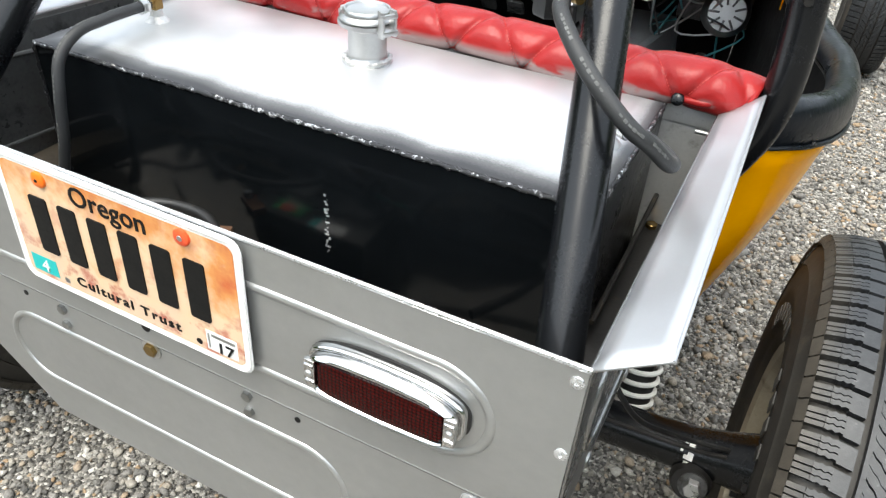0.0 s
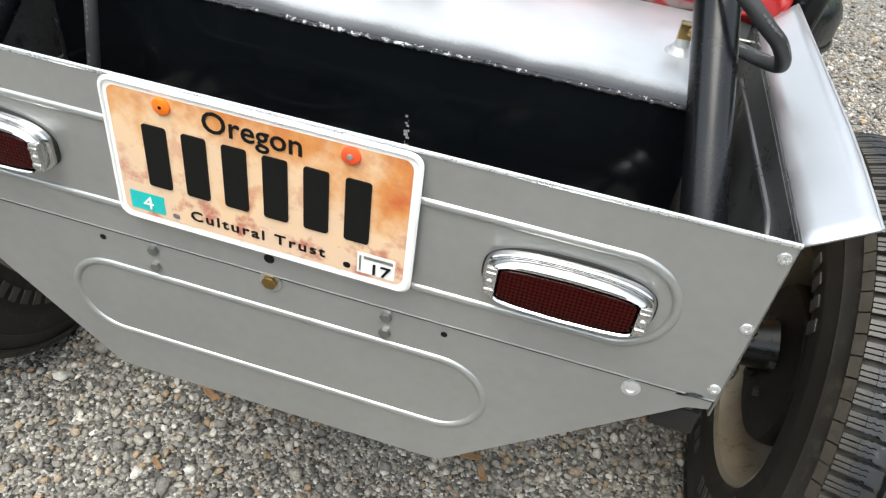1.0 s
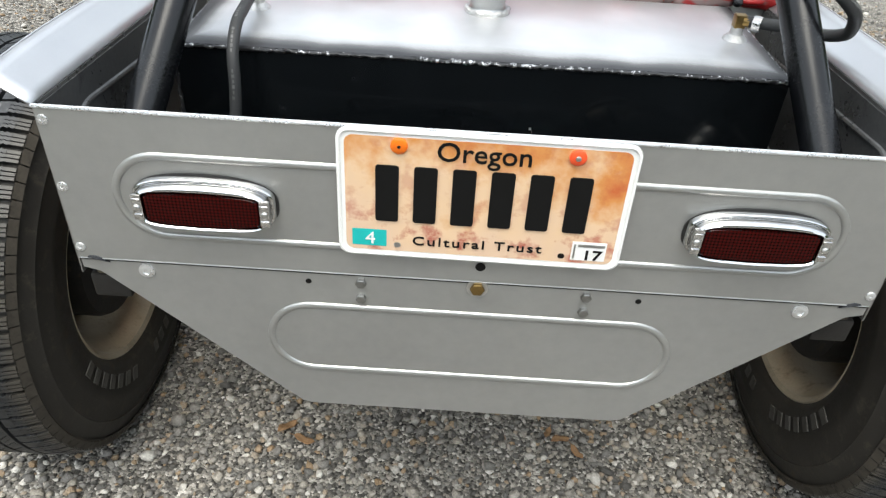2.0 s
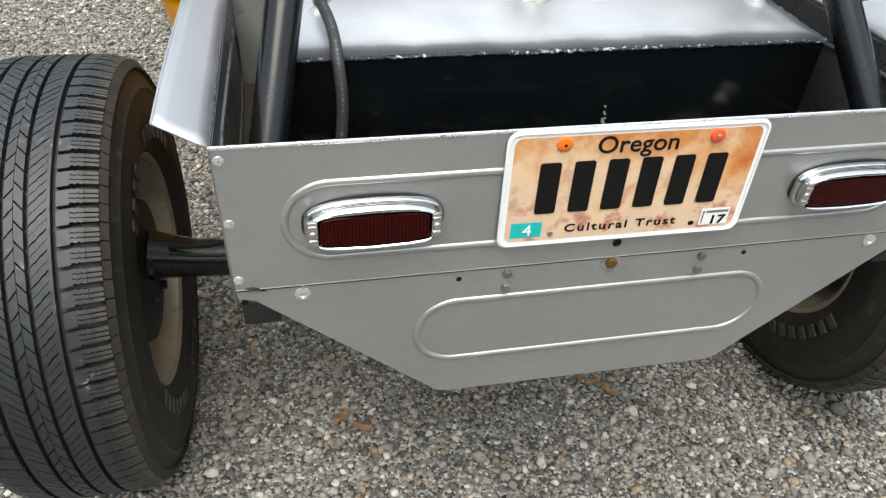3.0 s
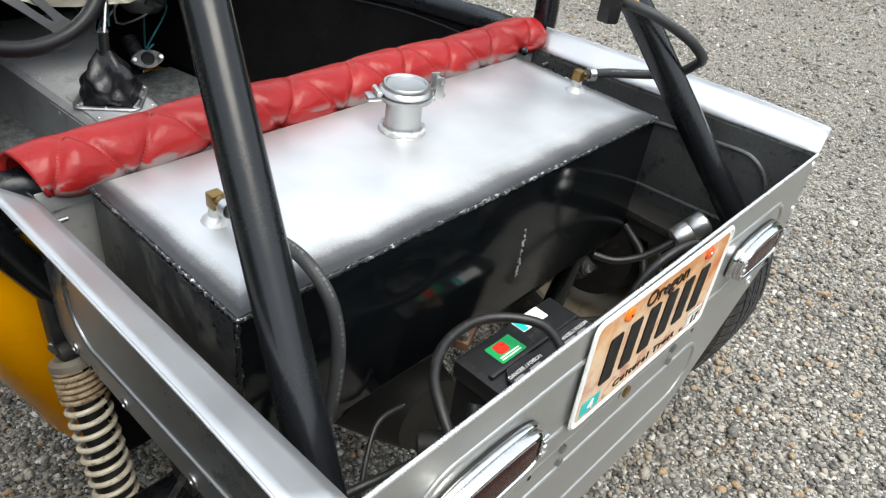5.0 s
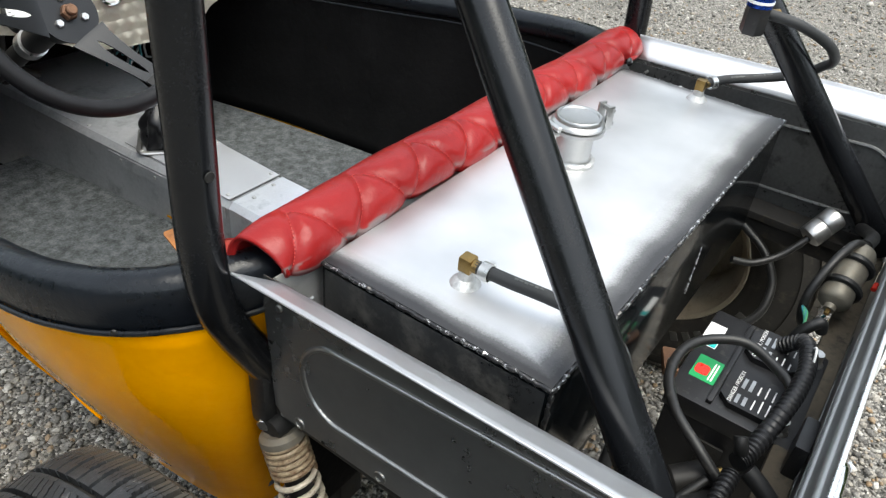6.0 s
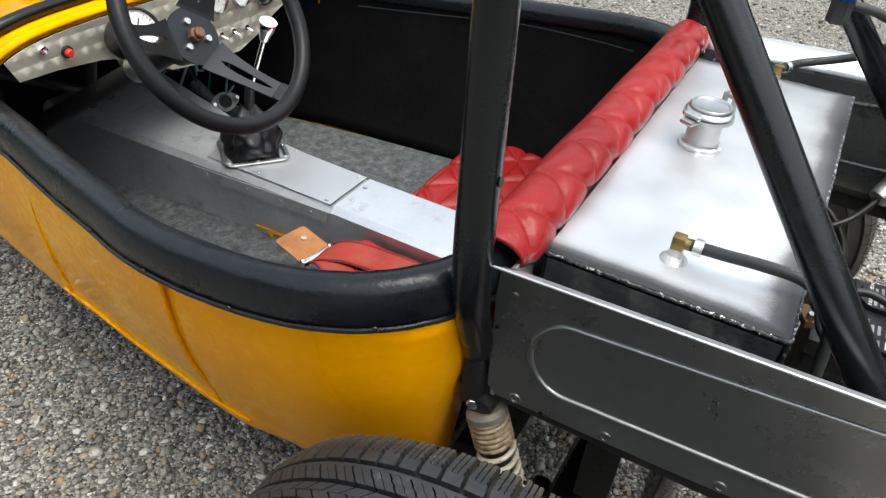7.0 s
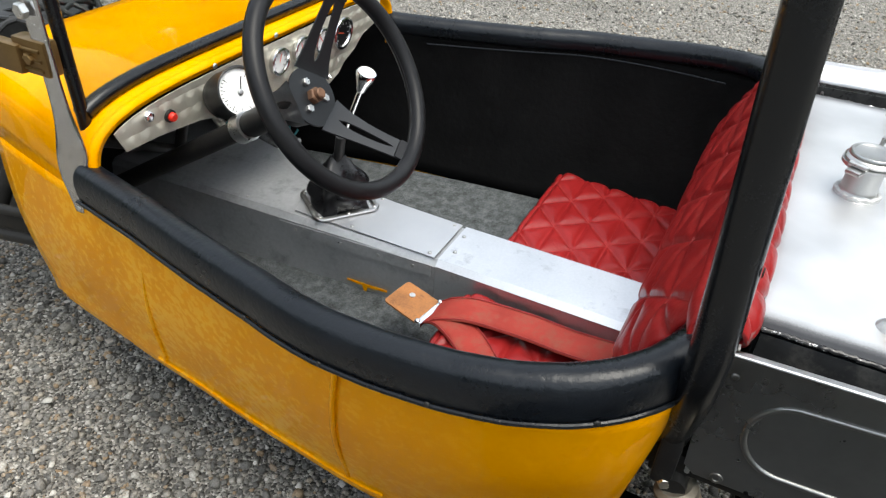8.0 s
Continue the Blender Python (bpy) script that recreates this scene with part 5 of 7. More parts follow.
def tank_weld_material():
    """Black paint chipped off the ridges of a weld."""
    m, nodes, links, bsdf = node_material("chipped_black_weld")
    coord = nodes.new("ShaderNodeTexCoord").outputs["Object"]
    chips = noise_node(nodes, links, coord, 150.0, 4.0, 0.8)
    runs = noise_node(nodes, links, coord, 9.0, 2.0, 0.5)
    bare = ramp_node(nodes, links, math_node(nodes, links, "ADD", math_node(nodes, links, "MULTIPLY", chips, 0.7), math_node(nodes, links, "MULTIPLY", runs, 0.22)), [(0.512, grey(0.0)), (0.548, grey(1.0))])
    links.new(mix_node(nodes, links, bare, (0.014, 0.014, 0.015), (0.72, 0.72, 0.73)), bsdf.inputs["Base Color"])
    links.new(mix_node(nodes, links, bare, grey(0.0), grey(0.9)), bsdf.inputs["Metallic"])
    bsdf.inputs["Roughness"].default_value = 0.3
    links.new(bump_node(nodes, links, chips, 0.3, 0.001), bsdf.inputs["Normal"])
    return m


TANK_WELD = tank_weld_material()
build_tank()


def hose(points, r, name, label, category, material=None, steps=8):
    h = thing(name, label, category, points[0])
    line = smooth_line(points, steps)
    part("tube", tube(line, r, 14), material or HOSE, h)
    if name == "fuel_hose":
        # faint printed dashes along the hose, too worn to read
        bm = bmesh.new()
        for i in range(6, len(line) - 8):
            if i % 9 < 6:
                d = (line[i + 1] - line[i - 1]).normalized()
                up = Vector((0, -0.75, 0.65))
                up = (up - d * up.dot(d)).normalized()
                slanted_box(line[i] + up * r, (0.004, 0.0030 if i % 2 else 0.0018, 0.0005), Matrix((d, up.cross(d), up)).transposed(), 0, bm)
        tagged(part("printed_mark", bm, HOSE_PRINT, h, "worn grey printing", sharp=0), kind="stuff")
    return h


hose([(-0.321, 0.372, 0.869), (-0.319, 0.33, 0.870), (-0.315, 0.285, 0.871), (-0.312, 0.24, 0.868), (-0.310, 0.205, 0.845), (-0.308, 0.190, 0.80), (-0.314, 0.184, 0.74), (-0.328, 0.182, 0.69), (-0.345, 0.18, 0.64), (-0.35, 0.19, 0.60)],
     0.0075, "fuel_hose", "black braided fuel hose hanging over the tank", "hose")
hose([(0.362, 0.369, 0.869), (0.40, 0.345, 0.873), (0.424, 0.318, 0.876), (0.439, 0.280, 0.886), (0.439, 0.243, 0.903), (0.424, 0.214, 0.930), (0.404, 0.200, 0.949), (0.366, 0.208, 0.978), (0.334, 0.232, 1.000), (0.312, 0.262, 1.014), (0.305, 0.298, 1.018)],
     0.0078, "fuel_hose", "black braided fuel hose looped up to the roll bar brace", "hose")


def build_regulator():
    g = thing("fuel_regulator", "black and blue fuel regulator clamped to the brace", "regulator", (0.288, 0.31, 0.99))
    c = Vector((0.288, 0.310, 0.99))
    part("hex_base", lathe([(0, 0), (0.016, 0), (0.018, 0.003), (0.018, 0.04), (0, 0.04)], c, (0, 0, 1), 6), PLASTIC, g)
    part("blue_body", lathe([(0, 0.04), (0.0185, 0.04), (0.0185, 0.12), (0, 0.12)], c, (0, 0, 1), 28), BLUE, g, "blue anodised body")
    for z in (0.046, 0.056):
        part("white_ring", lathe([(0.0187, z), (0.0194, z), (0.0194, z + 0.004), (0.0187, z + 0.004)], c, (0, 0, 1), 28, closed=True), WHITE, g)
    part("brass_tail", cylinder(c + Vector((0.015, -0.01, 0.027)), c + Vector((0.034, -0.022, 0.028)), 0.0065, 12), BRASS, g)
    part("bracket", box(c + Vector((0.01, -0.004, 0.06)), c + Vector((0.04, 0.004, 0.10)), 0.002), STEEL, g)


build_regulator()

# ---- rear lamps and plate ----
def barrel(a, b, n=3.0, k=72):
    out = []
    for i in range(k):
        q = 2 * math.pi * i / k
        c, s = math.cos(q), math.sin(q)
        out.append((math.copysign(abs(c) ** (2 / n), c) * a, math.copysign(abs(s) ** (2 / n), s) * b * (1.0 - 0.16 * (math.copysign(abs(c) ** (2 / n), c)) ** 2)))
    return out


def loft(rings, bm=None, fill=True):
    """Joins rings of points, each (outline, y, shift in z)."""
    bm = bm or bmesh.new()
    rows = [[bm.verts.new(p) for p in r] for r in rings]
    n = len(rows[0])
    for p, q in zip(rows, rows[1:]):
        for j in range(n):
            k = (j + 1) % n
            bm.faces.new((p[j], p[k], q[k], q[j]))
    if fill:
        bm.faces.new(rows[-1])
    return bm


def tail_lamp(cx, cz):
    t = thing("tail_lamp", "chrome-bezelled tail lamp with a dark red lens", "tail lamp", (cx, 0, cz), group="tail lamps")

    def ring(a, b, y, dz=0.0, n=3.0):
        return [Vector((cx + u, y, cz + v + dz)) for u, v in barrel(a, b, n)]

    part("gasket", loft([ring(0.0775, 0.0335, 0.0005), ring(0.0777, 0.0337, -0.0026), ring(0.0755, 0.0318, -0.0034)]), RUBBER, t)
    part("bezel", loft([ring(0.0755, 0.0316, -0.0030, 0, 4), ring(0.0755, 0.0316, -0.0070, 0, 4), ring(0.0742, 0.0306, -0.0098, 0, 4), ring(0.0722, 0.0290, -0.0104, 0, 4), ring(0.0708, 0.0280, -0.0096, 0, 4), ring(0.0700, 0.0274, -0.0140, 0, 5),
                        ring(0.0685, 0.0262, -0.0185, -0.0005, 5), ring(0.0655, 0.0244, -0.0202, -0.0010, 6), ring(0.0630, 0.0228, -0.0196, -0.0012, 8), ring(0.0615, 0.0214, -0.0150, -0.0015, 9)], fill=False), CHROME_OLD, t, "pitted chrome bezel", sharp=60)
    part("lens", loft([ring(0.0605, 0.0205, -0.0110, -0.0015, 9), ring(0.0605, 0.0205, -0.0172, -0.0015, 9), ring(0.0590, 0.0195, -0.0186, -0.0015, 9), ring(0.05, 0.0158, -0.0192, -0.0015, 9), ring(0.02, 0.007, -0.0194, -0.0015, 9)]), LENS, t, "dark red ribbed lens", sharp=35)
    for s in (-1, 1):
        part("screw_tab", box((cx + s * 0.0665 - 0.0055, -0.0208, cz - 0.0155), (cx + s * 0.0665 + 0.0055, -0.0150, cz + 0.0155), 0.002), CHROME_OLD, t)
        part("screw", dome((cx + s * 0.0668, -0.0206, cz), (0, -1, 0), 0.0040, 0.0026, seg=12), STEEL, t)
        for k in (-1, 1):
            part("clip", box((cx + s * 0.0665 - 0.0045, -0.0222, cz + k * 0.0095 - 0.0018), (cx + s * 0.0665 + 0.0045, -0.0200, cz + k * 0.0095 + 0.0018), 0.0007), CHROME_OLD, t)


tail_lamp(-0.2925, 0.760)
tail_lamp(0.2925, 0.760)


def build_plate():
    cx, cz = 0.001, 0.7845
    p = thing("number_plate", "peach and orange number plate with a white border", "number plate", (cx, -0.004, cz))

    def stand_off(u, v):
        # the sheet leans a little away from the panel towards its lower outer corner
        return 0.008 * (u + 0.152) + 0.020 * (0.077 - v)

    def at(y):
        return lambda u, v, d: Vector((cx + u, y - d - stand_off(u, v), cz + v))

    def text_at(du, dv, y):
        return lambda u, v, d: Vector((cx + du + u, y - d - stand_off(du + u, dv + v), cz + dv + v))

    base = part("backing_plate", slab(rounded(0.3048, 0.1524, 0.013), at(-0.003), 0.0014), WHITE, p, "white painted metal plate", sharp=30)
    part("rim_bead", tube([at(-0.0044)(u, v, 0) for u, v in rounded(0.2995, 0.1470, 0.0115)], 0.0019, 8, closed=True), WHITE, base)
    part("printed_face", slab(rounded(0.288, 0.1365, 0.009), at(-0.0046), 0.0002), PLATE, p, "mottled peach and orange printed face", sharp=30)
    lettering("state_name_letter", "Oregon", 0.030, text_at(-0.003, 0.0455, -0.0050), p, BLACK_INK, squeeze=1.02, bold=0.008)
    lettering("slogan_letter", "Cultural Trust", 0.0155, text_at(-0.003, -0.0585, -0.0050), p, BLACK_INK, squeeze=1.25, bold=0.012, spacing=1.22)
    for k in range(6):
        x = -0.1005 + 0.0395 * k
        part("embossed_bar", slab(rounded(0.024, 0.0665, 0.003, x, 0.0035), at(-0.0048), 0.0014), BLACK_INK, p)
    st = part("month_sticker", slab(rounded(0.037, 0.021, 0.0006, -0.119, -0.0525), at(-0.0049), 0.0002), TEAL, p, "teal sticker")
    lettering("sticker_number", "4", 0.021, text_at(-0.118, -0.0598, -0.0053), st, WHITE, squeeze=1.1)
    st = part("year_sticker", slab(rounded(0.037, 0.024, 0.0006, 0.1175, -0.0525), at(-0.0049), 0.0002), WHITE, p, "white sticker")
    lettering("sticker_number", "17", 0.0175, text_at(0.1215, -0.0630, -0.0053), st, BLACK_INK, squeeze=1.25, bold=0.012)
    part("serial_bar", slab([(0.1055, -0.0472), (0.134, -0.0472), (0.134, -0.0437), (0.1055, -0.0437)], at(-0.0052), 0.0002), CASTING, st)
    part("side_bar", slab([(0.1010, -0.062), (0.1030, -0.062), (0.1030, -0.044), (0.1010, -0.044)], at(-0.0052), 0.0002), CASTING, st)
    for x, mat, n in ((-0.0889, ORANGE, 0), (0.0889, ORANGE_RED, 1)):
        w = part("plate_washer", lathe([(0.0088, 0), (0.0086, 0.0022), (0.007, 0.0034), (0.0022, 0.0036), (0, 0.0036)], (cx + x, -0.0048 - stand_off(x, 0.0595), cz + 0.0595), (0, -1, 0), 26), mat, p, "orange plastic screw cap")
        part("screw_head", dome((cx + x, -0.0083 - stand_off(x, 0.0595), cz + 0.0595), (0, -1, 0), 0.0018 if n == 0 else 0.003, 0.0012, seg=10), BLACK_INK if n == 0 else STEEL, w)
    for x, mat in ((-0.0889, CASTING), (0.0889, BLACK_INK)):
        part("slot_hole", slab(rounded(0.0075, 0.0065, 0.003, x, -0.0605), at(-0.0049), 0.0002), mat, p)


build_plate()


# ---- rear compartment ----
def build_battery():
    b = thing("battery", "dusty black car battery with green and white labels", "battery", (-0.011, 0.097, 0.46))
    x0, x1, y0, y1 = -0.115, 0.093, 0.022, 0.184
    part("case", box((x0 + 0.004, y0 + 0.004, 0.46), (x1 - 0.004, y1 - 0.004, 0.632), 0.006), PLASTIC, b)
    lid = part("lid", box((x0, y0, 0.622), (x1, y1, 0.651), 0.005), PLASTIC, b)
    part("lid_ridge", box((x0 + 0.01, 0.1265, 0.649), (x1 - 0.01, 0.1345, 0.657), 0.002), PLASTIC, lid)
    for cx in (-0.060, 0.046):
        cut = [(-0.036, -0.022), (-0.022, -0.036), (0.022, -0.036), (0.036, -0.022), (0.036, 0.022), (0.022, 0.036), (-0.022, 0.036), (-0.036, 0.022)]
        cap = part("vent_cap", slab([(cx + u, 0.088 + v) for u, v in cut], lambda u, v, d: Vector((u, v, 0.650 + d)), 0.010), PLASTIC, b, "black vent cap with white warnings", sharp=30)
        lettering("warning", "DANGER / POISON", 0.0078, lambda u, v, d, cx=cx: Vector((cx + u, 0.108 + v, 0.6606 + d)), cap, WHITE, 0.0001)
        rng = random.Random(int(cx * 1000))
        for row in range(5):
            for col in range(2):
                w = rng.uniform(0.014, 0.026)
                u = cx - 0.03 + col * 0.031
                v = 0.1005 - row * 0.0092
                part("print_bar", slab([(u, v), (u + w, v), (u + w, v + (0.0045 if row < 2 else 0.002)), (u, v + (0.0045 if row < 2 else 0.002))], lambda a, c, d: Vector((a, c, 0.6604 + d)), 0.0002), WHITE if row > 1 else CASTING, cap)
    lab = part("green_label", slab(rounded(0.050, 0.034, 0.002, -0.046, 0.153), lambda u, v, d: Vector((u, v, 0.6512 + d)), 0.0004), GREEN, b, "green sticker")
    part("logo_patch", slab(rounded(0.022, 0.019, 0.006, -0.050, 0.158), lambda u, v, d: Vector((u, v, 0.6518 + d)), 0.0003), RED_PLASTIC, lab)
    for k in range(2):
        part("print_bar", slab([(-0.066, 0.1405 + k * 0.004), (-0.028, 0.1405 + k * 0.004), (-0.028, 0.1425 + k * 0.004), (-0.066, 0.1425 + k * 0.004)], lambda u, v, d: Vector((u, v, 0.6518 + d)), 0.0003), WHITE, lab)
    lab = part("white_label", slab(rounded(0.056, 0.024, 0.002, 0.028, 0.170), lambda u, v, d: Vector((u, v, 0.6512 + d)), 0.0004), WHITE, b, "white and teal sticker")
    part("teal_band", slab([(0.001, 0.159), (0.012, 0.159), (0.012, 0.181), (0.001, 0.181)], lambda u, v, d: Vector((u, v, 0.6518 + d)), 0.0003), TEAL, lab)
    for x, y in ((-0.09, 0.045), (0.068, 0.040)):
        part("terminal", lathe([(0.013, 0), (0.011, 0.004), (0.009, 0.006), (0.0085, 0.02), (0, 0.02)], (x, y, 0.650), (0, 0, 1), 18), STEEL, b, "lead terminal post")
    clamp = part("terminal_clamp", slanted_box((-0.082, 0.196, 0.665), (0.045, 0.020, 0.014), Matrix.Rotation(radians(25), 3, "Z"), 0.004), RUST, b, "tarnished lead terminal clamp")
    part("clamp_bolt", nut((-0.094, 0.190, 0.671), (0, 0, 1), 0.007, 0.010), STEEL, clamp)
    part("hold_down", box((x0 - 0.006, 0.016, 0.60), (x1 + 0.006, 0.022, 0.612), 0.002), CHASSIS, b)
    tray = part("battery_tray", box((x0 - 0.012, y0 - 0.012, 0.445), (x1 + 0.012, y1 + 0.012, 0.460), 0.003), CHASSIS, car)
    for x in (x0 - 0.01, x1 + 0.006):
        part("tray_hanger", box((x, 0.09, 0.452), (x + 0.004, 0.12, 0.605), 0.001), CHASSIS, tray)


build_battery()


def corrugated(points, r, name, label):
    h = thing(name, label, "cable", points[0])
    pts = smooth_line(points, 26)
    part("sleeve", tube(pts, lambda i: r * (1.0 if i % 4 < 2 else 0.82), 14), PLASTIC, h)


hose([(-0.228, 0.078, 0.665), (-0.215, 0.115, 0.685), (-0.190, 0.153, 0.695), (-0.145, 0.180, 0.698), (-0.09, 0.184, 0.70), (-0.048, 0.165, 0.70), (-0.020, 0.125, 0.70), (-0.030, 0.085, 0.695), (-0.056, 0.052, 0.69), (-0.09, 0.045, 0.668)],
     0.0068, "battery_cable", "thick black battery cable looped over the battery", "cable", RUBBER)
corrugated([(0.055, 0.085, 0.665), (0.043, 0.062, 0.695), (-0.012, 0.048, 0.706), (-0.07, 0.046, 0.707), (-0.13, 0.052, 0.706), (-0.19, 0.062, 0.700), (-0.218, 0.070, 0.695)], 0.0115, "wiring_conduit", "black corrugated wiring conduit across the battery")
corrugated([(-0.235, 0.070, 0.692), (-0.275, 0.072, 0.686), (-0.315, 0.072, 0.668), (-0.345, 0.075, 0.63), (-0.36, 0.08, 0.60)], 0.0105, "wiring_conduit", "black corrugated wiring conduit beside the horn")
hose([(0.055, 0.080, 0.668), (0.06, 0.07, 0.70), (0.07, 0.055, 0.715), (0.075, 0.05, 0.70)], 0.008, "cable_sleeve", "split black cable sleeve end", "cable", RUBBER)
hose([(-0.218, 0.058, 0.692), (-0.222, 0.040, 0.684), (-0.228, 0.020, 0.672)], 0.0105, "cable_plug", "black taped cable connector", "connector", RUBBER)
hose([(-0.21, 0.07, 0.70), (-0.212, 0.074, 0.715), (-0.207, 0.078, 0.723)], 0.008, "cable_end", "black rubber cable boot", "connector", RUBBER)
hose([(-0.23, 0.09, 0.66), (-0.30, 0.13, 0.62), (-0.36, 0.15, 0.62), (-0.37, 0.20, 0.63)], 0.0055, "cable", "thin black cable along the chassis", "cable", RUBBER)
hose([(-0.18, 0.20, 0.60), (-0.22, 0.21, 0.58), (-0.29, 0.16, 0.56), (-0.33, 0.13, 0.60), (-0.27, 0.10, 0.63)], 0.0035, "cable", "thin black wire below the tank", "cable", RUBBER)
hose([(0.264, 0.215, 0.632), (0.285, 0.185, 0.628), (0.315, 0.155, 0.640), (0.340, 0.132, 0.665), (0.352, 0.124, 0.678)], 0.006, "fuel_line", "black rubber fuel line to the filter", "hose", RUBBER)
hose([(0.27, 0.045, 0.74), (0.235, 0.06, 0.755), (0.185, 0.075, 0.74), (0.150, 0.085, 0.70), (0.145, 0.080, 0.66), (0.165, 0.065, 0.63)], 0.0065, "fuel_line", "black rubber fuel line by the pump", "hose", RUBBER)
hose([(0.27, 0.045, 0.74), (0.31, 0.04, 0.735), (0.35, 0.045, 0.72), (0.40, 0.06, 0.70)], 0.010, "cable_sleeve", "black taped cable sleeve", "cable", RUBBER)
hose([(0.17, 0.045, 0.70), (0.19, 0.035, 0.685), (0.215, 0.030, 0.68), (0.21, 0.045, 0.655), (0.17, 0.06, 0.645), (0.12, 0.07, 0.66)], 0.0022, "wire", "teal wire at the pump", "wire", WIRE_TEAL, 6)
for k in range(4):
    hose([(0.135 + 0.006 * k, 0.082, 0.685 - 0.004 * k), (0.115 + 0.004 * k, 0.075 + 0.003 * k, 0.69), (0.09 + 0.003 * k, 0.072, 0.685), (0.065, 0.070 + 0.002 * k, 0.692)], 0.002, "wire", "green wire beside the battery", "wire", WIRE_GREEN if k % 2 == 0 else WIRE_TEAL, 5)


def build_small_rear():
    f = thing("fuel_filter", "polished metal fuel filter canister", "filter", (0.367, 0.114, 0.69))
    a, b = Vector((0.350, 0.126, 0.674)), Vector((0.392, 0.100, 0.712))
    d = (b - a).normalized()
    n = (b - a).length
    part("canister", lathe([(0, 0), (0.014, 0), (0.0195, 0.003), (0.0205, 0.006), (0.0205, n * 0.5 - 0.002), (0.019, n * 0.5), (0.0205, n * 0.5 + 0.002), (0.0205, n - 0.006), (0.019, n - 0.003), (0.012, n), (0, n)], a, d, 32), CASTING, f)
    p = thing("fuel_pump", "dusty metal fuel pump held by rubber rings", "fuel pump", (0.21, 0.045, 0.70))
    a, b = Vector((0.165, 0.052, 0.690)), Vector((0.262, 0.046, 0.735))
    d = (b - a).normalized()
    n = (b - a).length
    part("pump_body", lathe([(0, -0.012), (0.008, -0.012), (0.009, -0.004), (0.018, 0), (0.022, 0.004), (0.0232, 0.01), (0.0232, n - 0.01), (0.019, n), (0, n)], a, d, 32), PUMP, p)
    for h in (0.03, 0.075):
        part("rubber_ring", tube([a + d * h + (frame_of(d)[1] * math.cos(q) + frame_of(d)[2] * math.sin(q)) * 0.0252 for q in (2 * math.pi * k / 32 for k in range(32))], 0.0055, 8, closed=True), RUBBER, p)
    part("terminal", cylinder(a - d * 0.02, a, 0.004, 8), BRASS, p)
    part("wire_plug", cylinder((0.245, 0.010, 0.69), (0.262, 0.008, 0.692), 0.004, 10, 0.001), RED_PLASTIC, p, "red crimp connector")
    h = thing("horn", "round black horn below the wiring", "horn", (-0.262, 0.068, 0.62))
    c = Vector((-0.262, 0.068, 0.622))
    part("horn_shell", lathe([(0, 0.0), (0.030, 0), (0.040, 0.012), (0.042, 0.018), (0.042, 0.022), (0.034, 0.026), (0.030, 0.030), (0.012, 0.034), (0, 0.034)], c, (0.1, -0.1, 1), 32), RUBBER, h)
    part("horn_bracket", box(c + Vector((-0.008, -0.05, -0.004)), c + Vector((0.008, -0.01, 0.006)), 0.001), STEEL, h)
    s = thing("solenoid", "small grey metal solenoid with cable stud", "solenoid", (-0.215, 0.10, 0.63))
    part("can", cylinder((-0.235, 0.125, 0.632), (-0.205, 0.090, 0.645), 0.018, 20, 0.003), CHASSIS, s)
    part("stud", cylinder((-0.205, 0.090, 0.645), (-0.196, 0.080, 0.650), 0.005, 10), BRASS, s)
    for x, y, z in ((-0.005, 0.034, 0.712),):
        t = thing("cable_tie", "white plastic cable tie round the wiring", "cable tie", (x, y, z))
        part("loop", tube([(x + 0.016 * math.cos(q), y + 0.012 + 0.003 * math.cos(q), z - 0.004 + 0.017 * math.sin(q)) for q in (2 * math.pi * k / 24 for k in range(24))], 0.0016, 6, closed=True), WHITE, t)
    g = thing("relay_box", "black plastic relay box behind the rear panel", "relay", (-0.11, 0.02, 0.60))
    part("box", box((-0.155, 0.008, 0.642), (-0.095, 0.026, 0.70), 0.005), PLASTIC, g)


build_small_rear()


